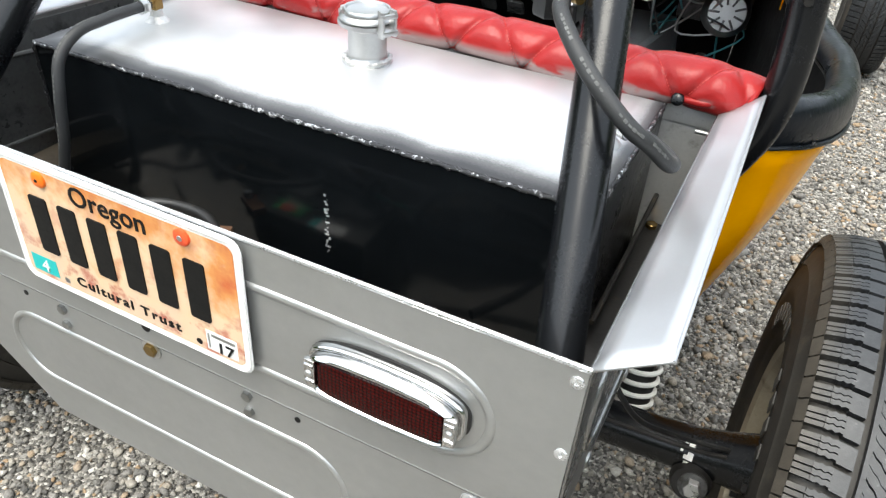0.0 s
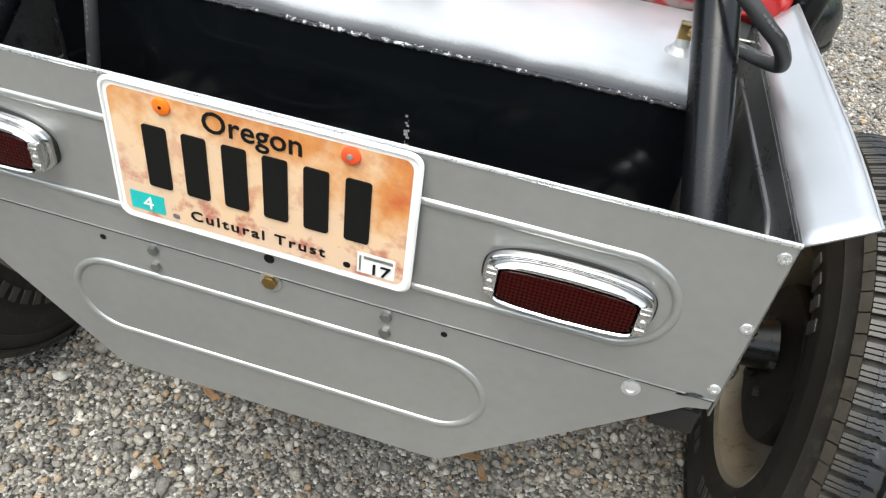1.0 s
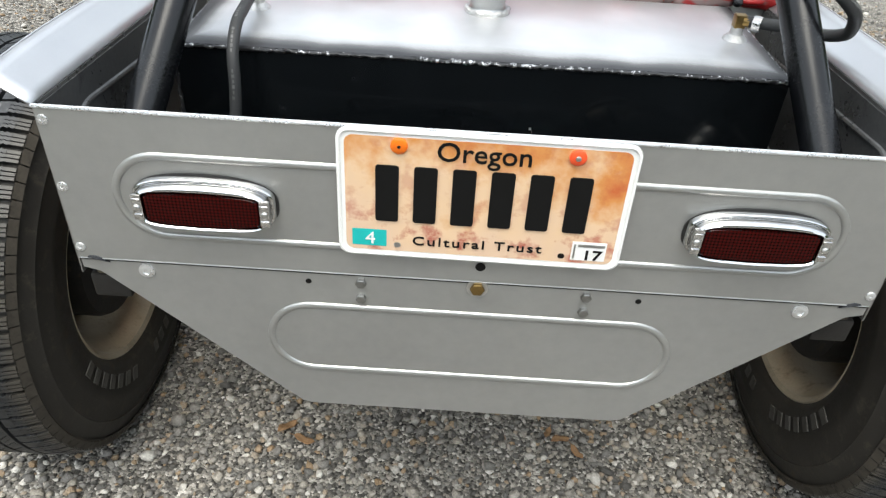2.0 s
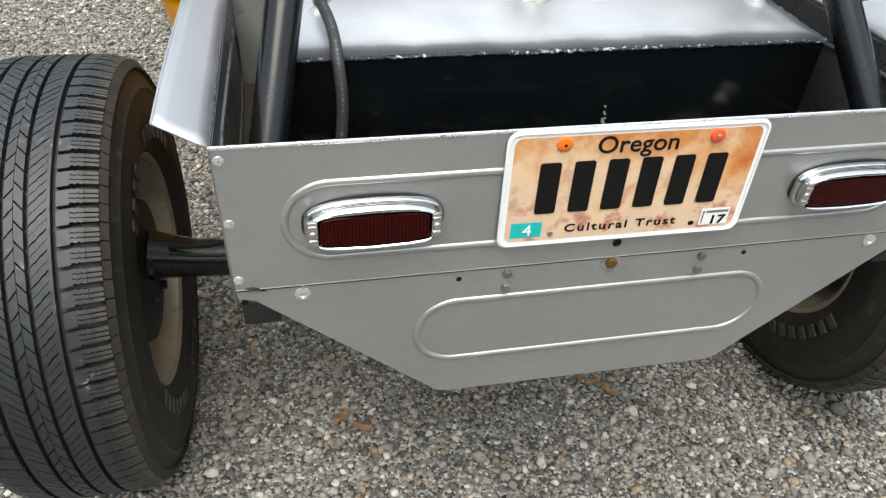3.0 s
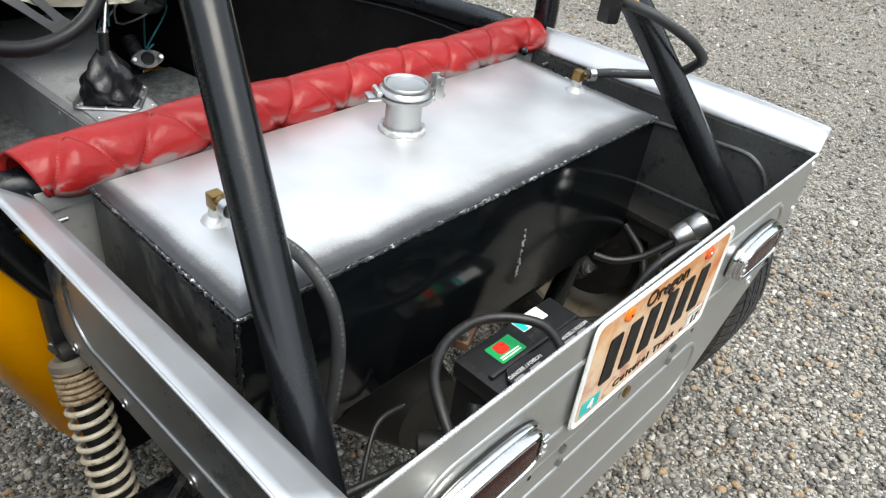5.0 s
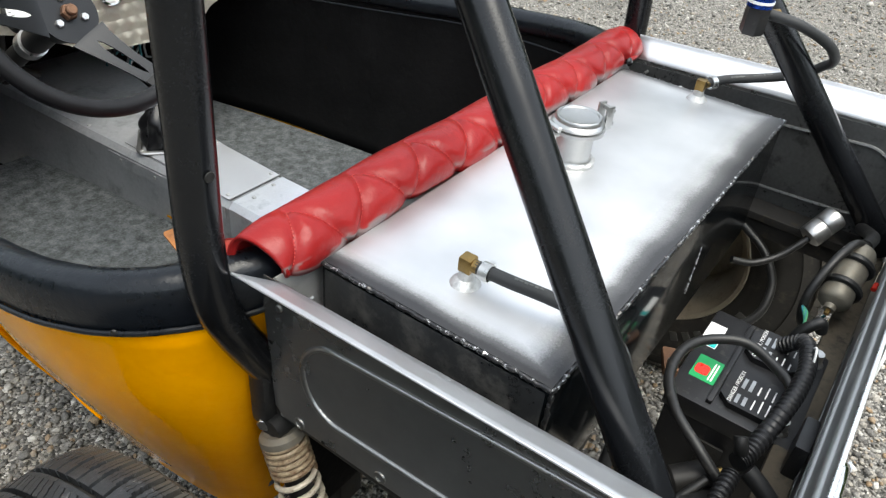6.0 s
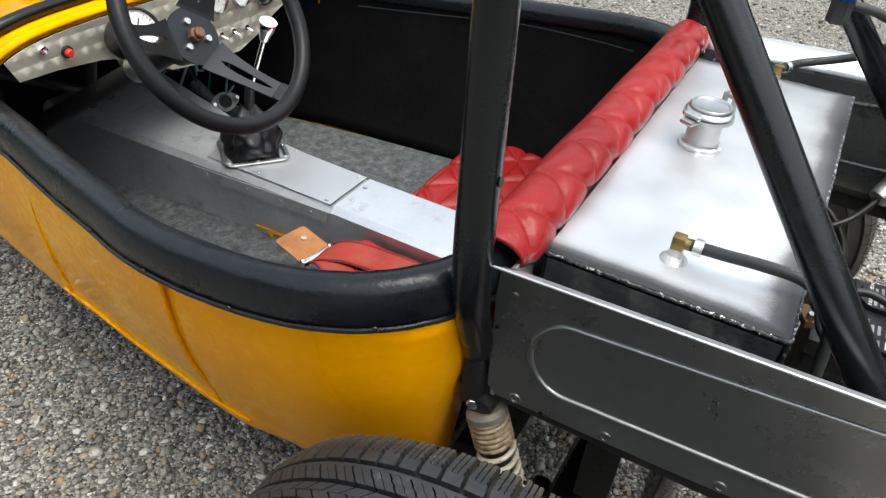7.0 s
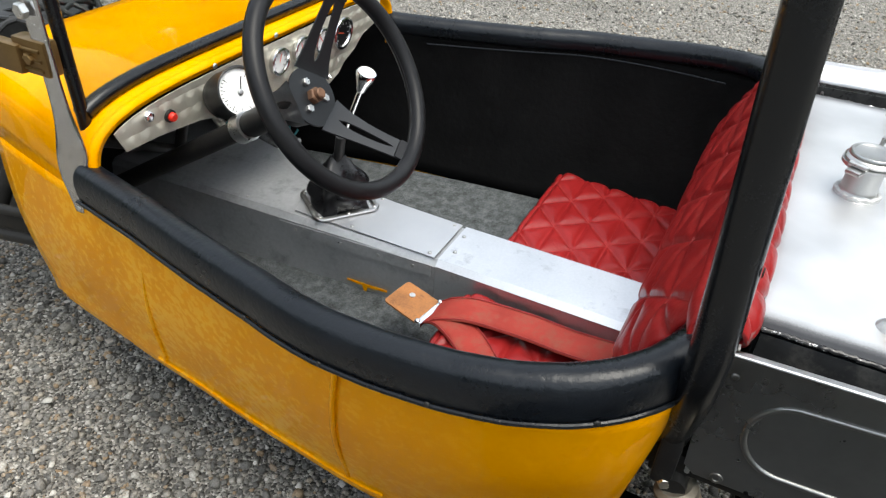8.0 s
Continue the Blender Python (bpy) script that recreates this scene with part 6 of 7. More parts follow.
# ---- dampers ----
def damper(s):
    d = thing("damper", "coil-over damper with a cream rusty spring", "shock absorber", (s * 0.47, 0.52, 0.42), group="rear dampers")
    a, b = Vector((s * 0.449, 0.546, 0.584)), Vector((s * 0.458, 0.452, 0.342))
    w = (b - a).normalized()
    n = (b - a).length
    s1, s2 = frame_of(w)[1:]
    part("body", lathe([(0, -0.01), (0.014, -0.01), (0.017, 0.0), (0.017, n * 0.6), (0.024, n * 0.6), (0.024, n), (0, n)], a, w, 24), RUBBER, d)
    part("upper_seat", lathe([(0, -0.004), (0.022, -0.008), (0.029, -0.003), (0.030, 0.002), (0.030, 0.005), (0.0, 0.005)], a, w, 28), PUMP, d, "rust-stained spring seat")
    part("lower_seat", lathe([(0, n * 0.86), (0.034, n * 0.86), (0.034, n * 0.89), (0, n * 0.89)], a, w, 28), CHASSIS, d)
    pts, h, q = [], 0.006, 0.0
    while h < n * 0.855:
        pts.append(a + w * h + (s1 * math.cos(q) + s2 * math.sin(q)) * 0.0265)
        tight = 0.0086 if h < 0.052 else 0.0185
        h += tight / 20
        q += 2 * math.pi / 20
    cut = min(range(len(pts)), key=lambda i: abs((pts[i] - a).dot(w) - 0.062))
    part("spring", tube(pts[cut:], 0.0039, 8), SPRING if s < 0 else SPRING_W, d, "cream painted coil spring" if s < 0 else "white painted coil spring")
    part("tender_spring", tube(pts[:cut + 1], 0.0039, 8), SPRING_TOP if s < 0 else SPRING_W, d, "rust-stained close-wound coils" if s < 0 else "white close-wound coils")
    part("top_eye", lathe([(0, -0.014), (0.016, -0.014), (0.016, 0.014), (0, 0.014)], a - w * 0.014, (s, 0, 0), 20), RUBBER, d)
    part("top_bolt", nut((s * 0.456, 0.566, 0.600), (s, -0.5, 0.1), 0.0095, 0.010), STEEL, d, "zinc hex bolt")


damper(-1)
damper(1)

# a single brake hose hanging beside the tank
hose([(0.40, 0.235, 0.625), (0.385, 0.185, 0.60), (0.345, 0.150, 0.575), (0.290, 0.140, 0.555), (0.235, 0.150, 0.55), (0.17, 0.18, 0.56)], 0.0075, "brake_hose", "dark rubber hose hanging below the tank", "hose", RUBBER, 6)


# ---- seat ----
def zigzag(width, height, pitch, rows=1):
    lines = []
    n = int(width / pitch) + 1
    for r in range(rows):
        v0, v1 = height * r / rows, height * (r + 1) / rows
        for i in range(-1, n):
            lines.append(((i * pitch, v0), ((i + 0.5) * pitch, v1)))
            lines.append((((i + 0.5) * pitch, v1), ((i + 1) * pitch, v0)))
    return lines


def diamonds(width, height, du, dv):
    """Two crossing families of slanted seams."""
    lines = []
    slope = dv / du
    k = -int(height / slope / du) - 1
    while k * du < width + du:
        lines.append(((k * du, 0), (k * du + height / slope, height)))
        k += 1
    k = 0
    while k * du < width + height / slope + du:
        lines.append(((k * du, 0), (k * du - height / slope, height)))
        k += 1
    for k in range(1, int(height / dv) * 2 + 2):
        if k * dv / 2 < height:
            lines.append(((-0.2, k * dv / 2), (width + 0.2, k * dv / 2)))
    return lines


def quilt(name, width, height, to_space, lines, puff, nu, nv, parent, label, material=None):
    """A padded skin over to_space(u, v, lift), sunk along its seams."""
    bm = bmesh.new()
    rows = []
    for i in range(nu + 1):
        row = []
        for j in range(nv + 1):
            u, v = width * i / nu, height * j / nv
            near = [l for l in lines if min(l[0][0], l[1][0]) - 0.06 < u < max(l[0][0], l[1][0]) + 0.06]
            row.append(bm.verts.new(to_space(u, v, puff * (1 - seam_depth(u, v, near, 0.0065)) if near else puff)))
        rows.append(row)
    for i in range(nu):
        for j in range(nv):
            bm.faces.new((rows[i][j], rows[i + 1][j], rows[i + 1][j + 1], rows[i][j + 1]))
    return part(name, bm, material or RED, parent, label, sharp=70)


def seam_threads(width, height, to_space, lines, parent):
    """Pale thread lying in the seams of a quilted skin."""
    bm = bmesh.new()
    for (a, b), (c, d) in lines:
        n = max(2, int(math.hypot(c - a, d - b) / 0.012))
        run = []
        for k in range(n + 1):
            u, v = a + (c - a) * k / n, b + (d - b) * k / n
            if 0.004 < u < width - 0.004 and 0.004 < v < height - 0.004:
                run.append(to_space(u, v, 0.0012))
            elif len(run) > 1:
                tube(run, 0.0011, 5, bm=bm)
                run = []
            else:
                run = []
        if len(run) > 1:
            tube(run, 0.0011, 5, bm=bm)
    tagged(part("seam_thread", bm, THREAD, parent, "worn pale red thread"), kind="stuff")


def build_seat():
    s = thing("bench_seat", "red quilted vinyl bench seat with padded back", "seat", (0, 0.62, 0.832))
    x0, length, around = -0.448, 0.936, 0.175

    def roll(u, v, lift):
        # v runs from the tank's edge over the top to the front of the back
        f = v / around
        a = radians(215 - 250 * f)
        k = u / length
        drop = 0.006 * math.sin(3.1 * k * 6) * (1 - f)
        end = max(0.0, 0.05 - min(u, length - u)) / 0.05
        r = 0.0310 + lift - 0.008 * end * end
        return Vector((x0 + u - 0.03 * end * (1 if u < 0.1 else -1) * (f - 0.35), 0.5620 + r * math.cos(a) * 1.05, 0.8545 + r * math.sin(a) * 0.92 - drop - 0.012 * max(0.0, math.cos(a + 0.7) * -1) * end))

    seams = zigzag(length, 0.105, 0.106)
    ob = quilt("bolster", length, around, roll, seams, 0.0085, 260, 44, s, "red vinyl bolster with zigzag stitching and grey scuffs", RED_WORN)
    thicken(ob, 0.004)
    for (a, b), (c, d) in seams:
        if a < 0.0 or c < 0.0 or a > length or c > length:
            continue
        bm = bmesh.new()
        for k in range(22):
            t = (k + 0.5) / 22
            p = roll(a + (c - a) * t, b + (d - b) * t, 0.0016)
            q = roll(a + (c - a) * (t + 0.022), b + (d - b) * (t + 0.022), 0.0016)
            tube([p, q], 0.0008, 5, bm=bm)
        tagged(part("stitching", bm, STITCH, s), kind="stuff")
    part("edge_piping", tube([roll(0.004, around * k / 24, 0.004) for k in range(25)], 0.0035, 8), RED, s)
    part("edge_piping", tube([roll(length - 0.004, around * k / 24, 0.004) for k in range(25)], 0.0035, 8), RED, s)
    part("button", dome((0.400, 0.5235, 0.850), (0, -0.8, 0.5), 0.0085, 0.0070), TUBE, s, "black snap button")
    part("end_piping", tube(smooth_line([(0.402, 0.5285, 0.8500), (0.432, 0.5240, 0.8515), (0.456, 0.5350, 0.859), (0.474, 0.560, 0.870)], 6), 0.0048, 10), RED, s, "piped edge of the end flap")
    # backrest, leaning forward to its foot
    bw, bh = 0.90, 0.46
    back = diamonds(bw, bh, 0.15, 0.15)

    def backrest(u, v, lift):
        k = v / bh
        edge = min(u, bw - u) / 0.06
        round_off = 0.018 * max(0.0, 1 - edge) ** 2
        return Vector((-0.425 + u, 0.588 + 0.115 * k + 0.034 * math.sin(math.pi * min(1.0, k * 1.25)) + lift - round_off, 0.872 - 0.40 * k))

    thicken(quilt("backrest", bw, bh, backrest, back, 0.0085, 170, 96, s, "red diamond-quilted backrest"), 0.004)
    seam_threads(bw, bh, backrest, back, s)
    part("back_pad", box((-0.42, 0.558, 0.64), (0.42, 0.580, 0.850), 0.01), RED, s)
    cw, ch = 0.375, 0.325
    for sx in (-1, 1):
        seams = diamonds(cw, ch, 0.125, 0.125)

        def cushion(u, v, lift, sx=sx):
            x = 0.090 + u
            e = max(0.0, v - ch + 0.03) / 0.03
            side = max(0.0, 0.02 - min(u, cw - u)) / 0.02
            return Vector((sx * x, 0.690 + v - 0.004 * e, 0.462 + lift + 0.022 * v / ch - 0.014 * e * e - 0.012 * side * side))

        thicken(quilt("seat_cushion", cw, ch, cushion, seams, 0.010, 96, 84, s, "red diamond-quilted seat cushion"), 0.004)
        seam_threads(cw, ch, cushion, seams, s)
        part("cushion_side", box((sx * 0.26 - 0.165, 0.705, 0.376), (sx * 0.26 + 0.165, 1.011, 0.452), 0.012), RED, s)


build_seat()


def build_belt():
    b = thing("lap_belt", "faded red lap belt lying on the seat", "seat belt", (-0.18, 0.9, 0.49))

    def strap(line, width, name):
        pts = smooth_line(line, 8)
        n = len(pts) - 1

        def skin(u, v):
            i = round(u * n)
            w = pts[min(i + 1, n)] - pts[max(i - 1, 0)]
            side = Vector((-w.y, w.x, 0)).normalized()
            return pts[i] + side * width * (v - 0.5) + Vector((0, 0, 0.004 * math.cos(math.pi * (v - 0.5))))

        ob = part(name, grid(skin, n, 6), BELT, b, "faded red webbing")
        thicken(ob, 0.0025)
        for v in (0.04, 0.96):
            part("selvedge", tube([skin(k / n, v) + Vector((0, 0, 0.0012)) for k in range(n + 1)], 0.0016, 5), BELT_EDGE, ob)

    strap([(-0.180, 1.040, 0.478), (-0.178, 1.01, 0.497), (-0.170, 0.96, 0.507), (-0.160, 0.86, 0.505), (-0.160, 0.78, 0.503), (-0.166, 0.70, 0.514)], 0.072, "webbing")
    strap([(-0.182, 1.038, 0.472), (-0.20, 1.00, 0.492), (-0.240, 0.94, 0.496), (-0.30, 0.88, 0.495), (-0.36, 0.84, 0.49)], 0.066, "webbing")
    m = Matrix.Rotation(radians(-10), 3, "Z")
    buckle = part("buckle", slanted_box((-0.182, 1.047, 0.472), (0.082, 0.012, 0.010), m, 0.002), CHROME, b, "chrome belt buckle")
    for k in (-1, 1):
        part("buckle_end", dome(Vector((-0.182, 1.051, 0.475)) + m @ Vector((k * 0.036, 0, 0)), (0, 0, 1), 0.006, 0.005, seg=12), CHROME, buckle)
    tab = slab(rounded(0.078, 0.080, 0.008, 0, 0.046), lambda u, v, d: Vector((-0.182, 1.047, 0.471)) + m @ Vector((u * (1 - 0.6 * max(0, v - 0.05)), v, -0.004 + 0.16 * v + d)), 0.0035)
    tab = part("leather_tab", tab, LEATHER, b, "worn tan leather tab", sharp=30)
    part("grommet", lathe([(0.006, 0), (0.006, 0.0014), (0.003, 0.0016), (0, 0.001)], Vector((-0.182, 1.047, 0.4715)) + m @ Vector((0.012, 0.055, 0.009)), (0, -0.16, 1), 14), STEEL, tab)
    for u, v in ((-0.032, 0.012), (0.032, 0.012)):
        part("rivet", dome(Vector((-0.182, 1.047, 0.4705)) + m @ Vector((u, v, -0.005)), (0, 0, 1), 0.004, 0.002, seg=10), BRASS, tab)


build_belt()


# ---- steering wheel, gear lever ----
def build_steering():
    hub = Vector((-0.230, 1.262, 0.882))
    n = Vector((0, -0.845, 0.535)).normalized()
    u, v = Vector((1, 0, 0)), Vector((0, 0.535, 0.845)).normalized()
    w = thing("steering_wheel", "black three-spoke sports steering wheel with slotted spokes", "steering wheel", hub)
    rim_c, r = hub + n * 0.078, 0.176

    def at(a, rad, off):
        return hub + n * off + (u * math.cos(a) + v * math.sin(a)) * rad

    part("wheel_rim", tube([rim_c + (u * math.cos(a) + v * math.sin(a)) * r for a in (2 * math.pi * k / 96 for k in range(96))], 0.0145, 18, closed=True), WHEEL_BLACK, w, "padded black rim", sharp=60)
    part("rim_seam", tube([rim_c - n * 0.002 + (u * math.cos(a) + v * math.sin(a)) * (r - 0.0142) for a in (2 * math.pi * k / 96 for k in range(96))], 0.0009, 5, closed=True), SPOKE, w)
    part("boss_plate", lathe([(0, 0.0), (0.050, 0.0), (0.050, 0.004), (0.0, 0.004)], hub, n, 40), SPOKE, w, sharp=30)
    for a in (radians(52), radians(172), radians(292)):
        t = (-u * math.sin(a) + v * math.cos(a))
        for k in (-1, 1):
            def strip(q, c, k=k, a=a, t=t):
                rad = 0.042 + 0.124 * q
                off = 0.003 + 0.073 * q ** 1.25
                half = 0.0195 + 0.017 * (1 - q) ** 2.2
                slot = (0.0085 - 0.0045 * q) * math.sin(math.pi * (q - 0.16) / 0.66) ** 0.4 if 0.16 < q < 0.82 else 0.0
                s0, s1 = k * slot, k * half
                return at(a, rad, off) + t * (s0 + (s1 - s0) * c)

            thicken(part("spoke", grid(strip, 30, 2), SPOKE, w, "slotted black spoke", sharp=0), 0.003, 0.0)
        part("spoke_foot", slab(rounded(0.040, 0.026, 0.004), lambda p, q, d, a=a, t=t: at(a, 0.160 + q * 0.8, 0.071 + 0.45 * q + d) + t * p, 0.004), WHEEL_BLACK, w)
    for a in (radians(92), radians(212), radians(332)):
        part("hub_bolt", nut(at(a, 0.026, 0.004), n, 0.0068, 0.006), STEEL, w, "bright hex bolt")
    part("centre_nut", nut(hub + n * 0.004, n, 0.0135, 0.012), RUST, w, "rusty brown centre nut")
    part("shaft_end", cylinder(hub + n * 0.012, hub + n * 0.026, 0.009, 16, 0.002), RUST, w)
    part("boss", lathe([(0.036, -0.05), (0.040, -0.02), (0.048, 0.0), (0, 0.0)], hub, n, 32), WHEEL_BLACK, w)
    c = thing("steering_column", "dark steering column running down under the dashboard", "steering column", hub - n * 0.3)
    part("column_tube", cylinder(hub - n * 0.045, hub - n * 0.75, 0.019, 20), CHASSIS, c)
    part("column_collar", lathe([(0.021, -0.19), (0.027, -0.19), (0.027, -0.165), (0.021, -0.165)], hub, n, 24, closed=True), STEEL, c, "steel clamp ring")
    part("column_sleeve", cylinder(hub - n * 0.05, hub - n * 0.16, 0.024, 24, 0.004), RUBBER, c)


build_steering()


def build_lever():
    g = thing("gear_lever", "chrome gear lever in a black leather boot", "gear lever", (0.008, 1.375, 0.515))
    c = Vector((0.008, 1.378, 0.515))
    rng = random.Random(4)
    bm = bmesh.new()
    seg, rows = 64, 22
    ang = radians(-38)
    grid_rows = []
    for j in range(rows + 1):
        f = j / rows
        row = []
        for i in range(seg):
            a = 2 * math.pi * i / seg
            sq = 1.0 / max(abs(math.cos(a)), abs(math.sin(a))) ** 0.75
            base = 0.058 * sq * (1 - f) ** 1.15 + 0.017 * f
            fold = 0.013 * math.sin(a * 4 + 6 * f) * math.sin(math.pi * min(1, f * 1.1)) + 0.009 * abs(math.sin(a * 3.5 - 6 * f)) * math.sin(math.pi * min(1, f * 1.05))
            rad = max(0.010, base + fold * (1 - 0.6 * f) + 0.015 * math.sin(math.pi * f))
            p = Vector((rad * math.cos(a), rad * math.sin(a) * 0.95, 0.115 * f + 0.006 * math.sin(3 * a + 4 * f)))
            p.xy = (p.x * math.cos(ang) - p.y * math.sin(ang), p.x * math.sin(ang) + p.y * math.cos(ang))
            row.append(bm.verts.new(c + p))
        grid_rows.append(row)
    for p, q in zip(grid_rows, grid_rows[1:]):
        for i in range(seg):
            k = (i + 1) % seg
            bm.faces.new((p[i], p[k], q[k], q[i]))
    boot = part("boot", bm, BOOT, g, "creased black leather gaiter", sharp=70)
    m = Matrix.Rotation(ang, 3, "Z")
    ring = rounded(0.138, 0.128, 0.018)
    part("boot_ring", tube([c + m @ Vector((x, y, 0.004)) for x, y in ring], 0.006, 8, closed=True, squash=0.6), CASTING, boot, "aluminium trim ring")
    for k, (x, y) in enumerate(((-0.062, -0.056), (0, -0.062), (0.062, -0.056), (0.067, 0), (0.062, 0.056), (0, 0.062), (-0.062, 0.056), (-0.067, 0))):
        part("screw", dome(c + m @ Vector((x, y, 0.0065)), (0, 0, 1), 0.0045, 0.002, seg=10), STEEL, boot)
    part("lower_stick", tube([c + Vector((-0.002, 0.0, 0.09)), c + Vector((-0.003, -0.012, 0.165))], 0.011, 14), RUBBER, g)
    part("stick", tube([c + Vector((-0.003, -0.010, 0.15)), c + Vector((-0.003, -0.066, 0.29))], 0.0055, 14), CHROME, g)
    k0, k1 = c + Vector((-0.003, -0.062, 0.278)), c + Vector((-0.003, -0.078, 0.322))
    d = (k1 - k0).normalized()
    part("knob", lathe([(0.008, 0), (0.010, 0.004), (0.013, 0.018), (0.019, 0.034), (0.0205, 0.042), (0.019, 0.046), (0.0175, 0.0465)], k0, d, 28), CHROME, g, "chrome knob")
    part("knob_top", lathe([(0.0175, 0.0462), (0.0165, 0.0478), (0, 0.0485)], k0, d, 28), WHITE, g, "white knob disc")


build_lever()


# ---- dashboard ----
def dash_y(z):
    return 1.512 - 0.10 * (z - 0.80)


def build_dash():
    d = thing("dashboard", "engine-turned aluminium dashboard with white-faced gauges", "dashboard", (0, 1.50, 0.78))
    topline = [cowl_point(1.515, math.pi * (0.965 - 0.93 * k / 40), 0.017) for k in range(41)]
    upper = [(p.x, p.z) for p in topline if -0.428 < p.x < 0.405]
    lower = [(0.40, 0.790), (0.332, 0.773), (0.30, 0.747), (0.255, 0.727), (0.234, 0.706), (0.193, 0.692), (0.148, 0.675), (0.083, 0.680), (0.02, 0.684), (-0.06, 0.696), (-0.12, 0.728), (-0.17, 0.758), (-0.232, 0.775), (-0.33, 0.786), (-0.404, 0.788)]
    panel = part("dash_panel", slab(upper + lower, lambda u, v, k: Vector((u, dash_y(v) + k, v)), 0.002), TURNED, d, "engine-turned aluminium sheet", sharp=30)
    nrm = Vector((0, -1, -0.10)).normalized()

    def spot(x, z):
        return Vector((x, dash_y(z), z))

    u, v = Vector((1, 0, 0)), Vector((0, -0.0995, 0.995))
    for x, z, k in ((0.0, 0.815, 1.0), (0.077, 0.816, 1.0), (0.152, 0.812, 1.0), (0.233, 0.806, 1.28)):
        c = spot(x, z)
        g = part("gauge", lathe([(0.029 * k, 0), (0.030 * k, 0.006), (0.0290 * k, 0.010), (0.0262 * k, 0.0115), (0.0235 * k, 0.010), (0.0222 * k, 0.006)], c, nrm, 36), CHROME_OLD, d, "round gauge with bright bezel")
        dark = x > 0.2
        part("dial", lathe([(0.0228 * k, 0.005), (0, 0.005)], c, nrm, 36), BLACK_INK if dark else DIAL, g, "black dial" if dark else "white dial")
        for i in range(9):
            a = radians(-40 + 260 * i / 8)
            p = c + nrm * 0.0054 + (u * math.cos(a) + v * math.sin(a)) * 0.0178 * k
            part("dial_tick", slanted_box(p, (0.0045, 0.0012, 0.0004), Matrix((u * math.cos(a) + v * math.sin(a), v * math.cos(a) - u * math.sin(a), nrm)).transposed()), WHITE if dark else BLACK_INK, g)
        a = radians(70 + 400 * x)
        part("needle", slanted_box(c + nrm * 0.006 + (u * math.cos(a) + v * math.sin(a)) * 0.007, (0.019 * k, 0.0016, 0.0006), Matrix((u * math.cos(a) + v * math.sin(a), v * math.cos(a) - u * math.sin(a), nrm)).transposed()), ORANGE_RED, g, "orange needle")
    for x, z in ((0.086, 0.733), (0.126, 0.731), (0.170, 0.728)):
        c = spot(x, z)
        s = part("toggle_switch", nut(c, nrm, 0.008, 0.004), CHROME, d, "chrome toggle switch")
        part("toggle", tube([c + nrm * 0.003, c + nrm * 0.017 + Vector((0.004, 0, -0.006))], lambda i: 0.0022 + 0.001 * i, 10), CHROME, s)
    for x, z in ((-0.353, 0.834),):
        part("chrome_button", lathe([(0.010, 0), (0.0105, 0.004), (0.008, 0.008), (0, 0.010)], spot(x, z), nrm, 24), CHROME, d)
    b = part("button_bezel", lathe([(0.0115, 0), (0.0115, 0.005), (0.0095, 0.006), (0.008, 0.004)], spot(-0.305, 0.815), nrm, 24), RUBBER, d)
    part("red_button", lathe([(0.008, 0.0), (0.008, 0.011), (0.0065, 0.013), (0, 0.013)], spot(-0.305, 0.815), nrm, 24), RED_PLASTIC, b, "red push button")
    for x, z in ((-0.185, 0.866), (-0.006, 0.871)):
        part("dash_screw", dome(spot(x, z), nrm, 0.0055, 0.003, seg=14), STEEL, d)
    # rev counter in a black cup before the panel
    t = thing("rev_counter", "large white-faced rev counter in a black cup", "gauge", (-0.185, 1.47, 0.81))
    w = Vector((-0.22, -0.86, 0.45)).normalized()
    c = Vector((-0.203, 1.438, 0.838))
    part("cup", lathe([(0, -0.075), (0.028, -0.075), (0.040, -0.062), (0.044, -0.04), (0.0455, 0.0), (0.0465, 0.008), (0.044, 0.010), (0.0415, 0.004)], c, w, 44), RUBBER, t)
    dial = part("dial", lathe([(0.042, 0.002), (0, 0.002)], c, w, 44), DIAL, t, "white dial")
    a1, s1, s2 = frame_of(w)
    for k in range(28):
        a = radians(-50 + 280 * k / 27)
        q = s1 * math.cos(a) + s2 * math.sin(a)
        long = 0.009 if k % 3 == 0 else 0.004
        part("dial_tick", slanted_box(c + w * 0.0025 + q * (0.038 - long / 2), (long, 0.0012, 0.0004), Matrix((q, w.cross(q), w)).transposed()), BLACK_INK, dial)
    q = (s1 * 0.4 + s2 * 0.9).normalized()
    part("needle", slanted_box(c + w * 0.004 - q * 0.011, (0.034, 0.002, 0.0008), Matrix((q, w.cross(q), w)).transposed()), BLACK_INK, dial)
    part("needle_hub", dome(c + w * 0.003, w, 0.006, 0.003), CASTING, dial)
    part("warning_mark", slanted_box(c + w * 0.004 + s2 * 0.03 - s1 * 0.02, (0.004, 0.012, 0.002), Matrix((s1, s2, w)).transposed(), 0.0005), ORANGE_RED, dial)
    part("mount", tube([c - w * 0.06, c - w * 0.075 + Vector((0, 0.02, -0.04)), Vector((-0.22, 1.46, 0.755))], 0.008, 10), STEEL, t)


build_dash()


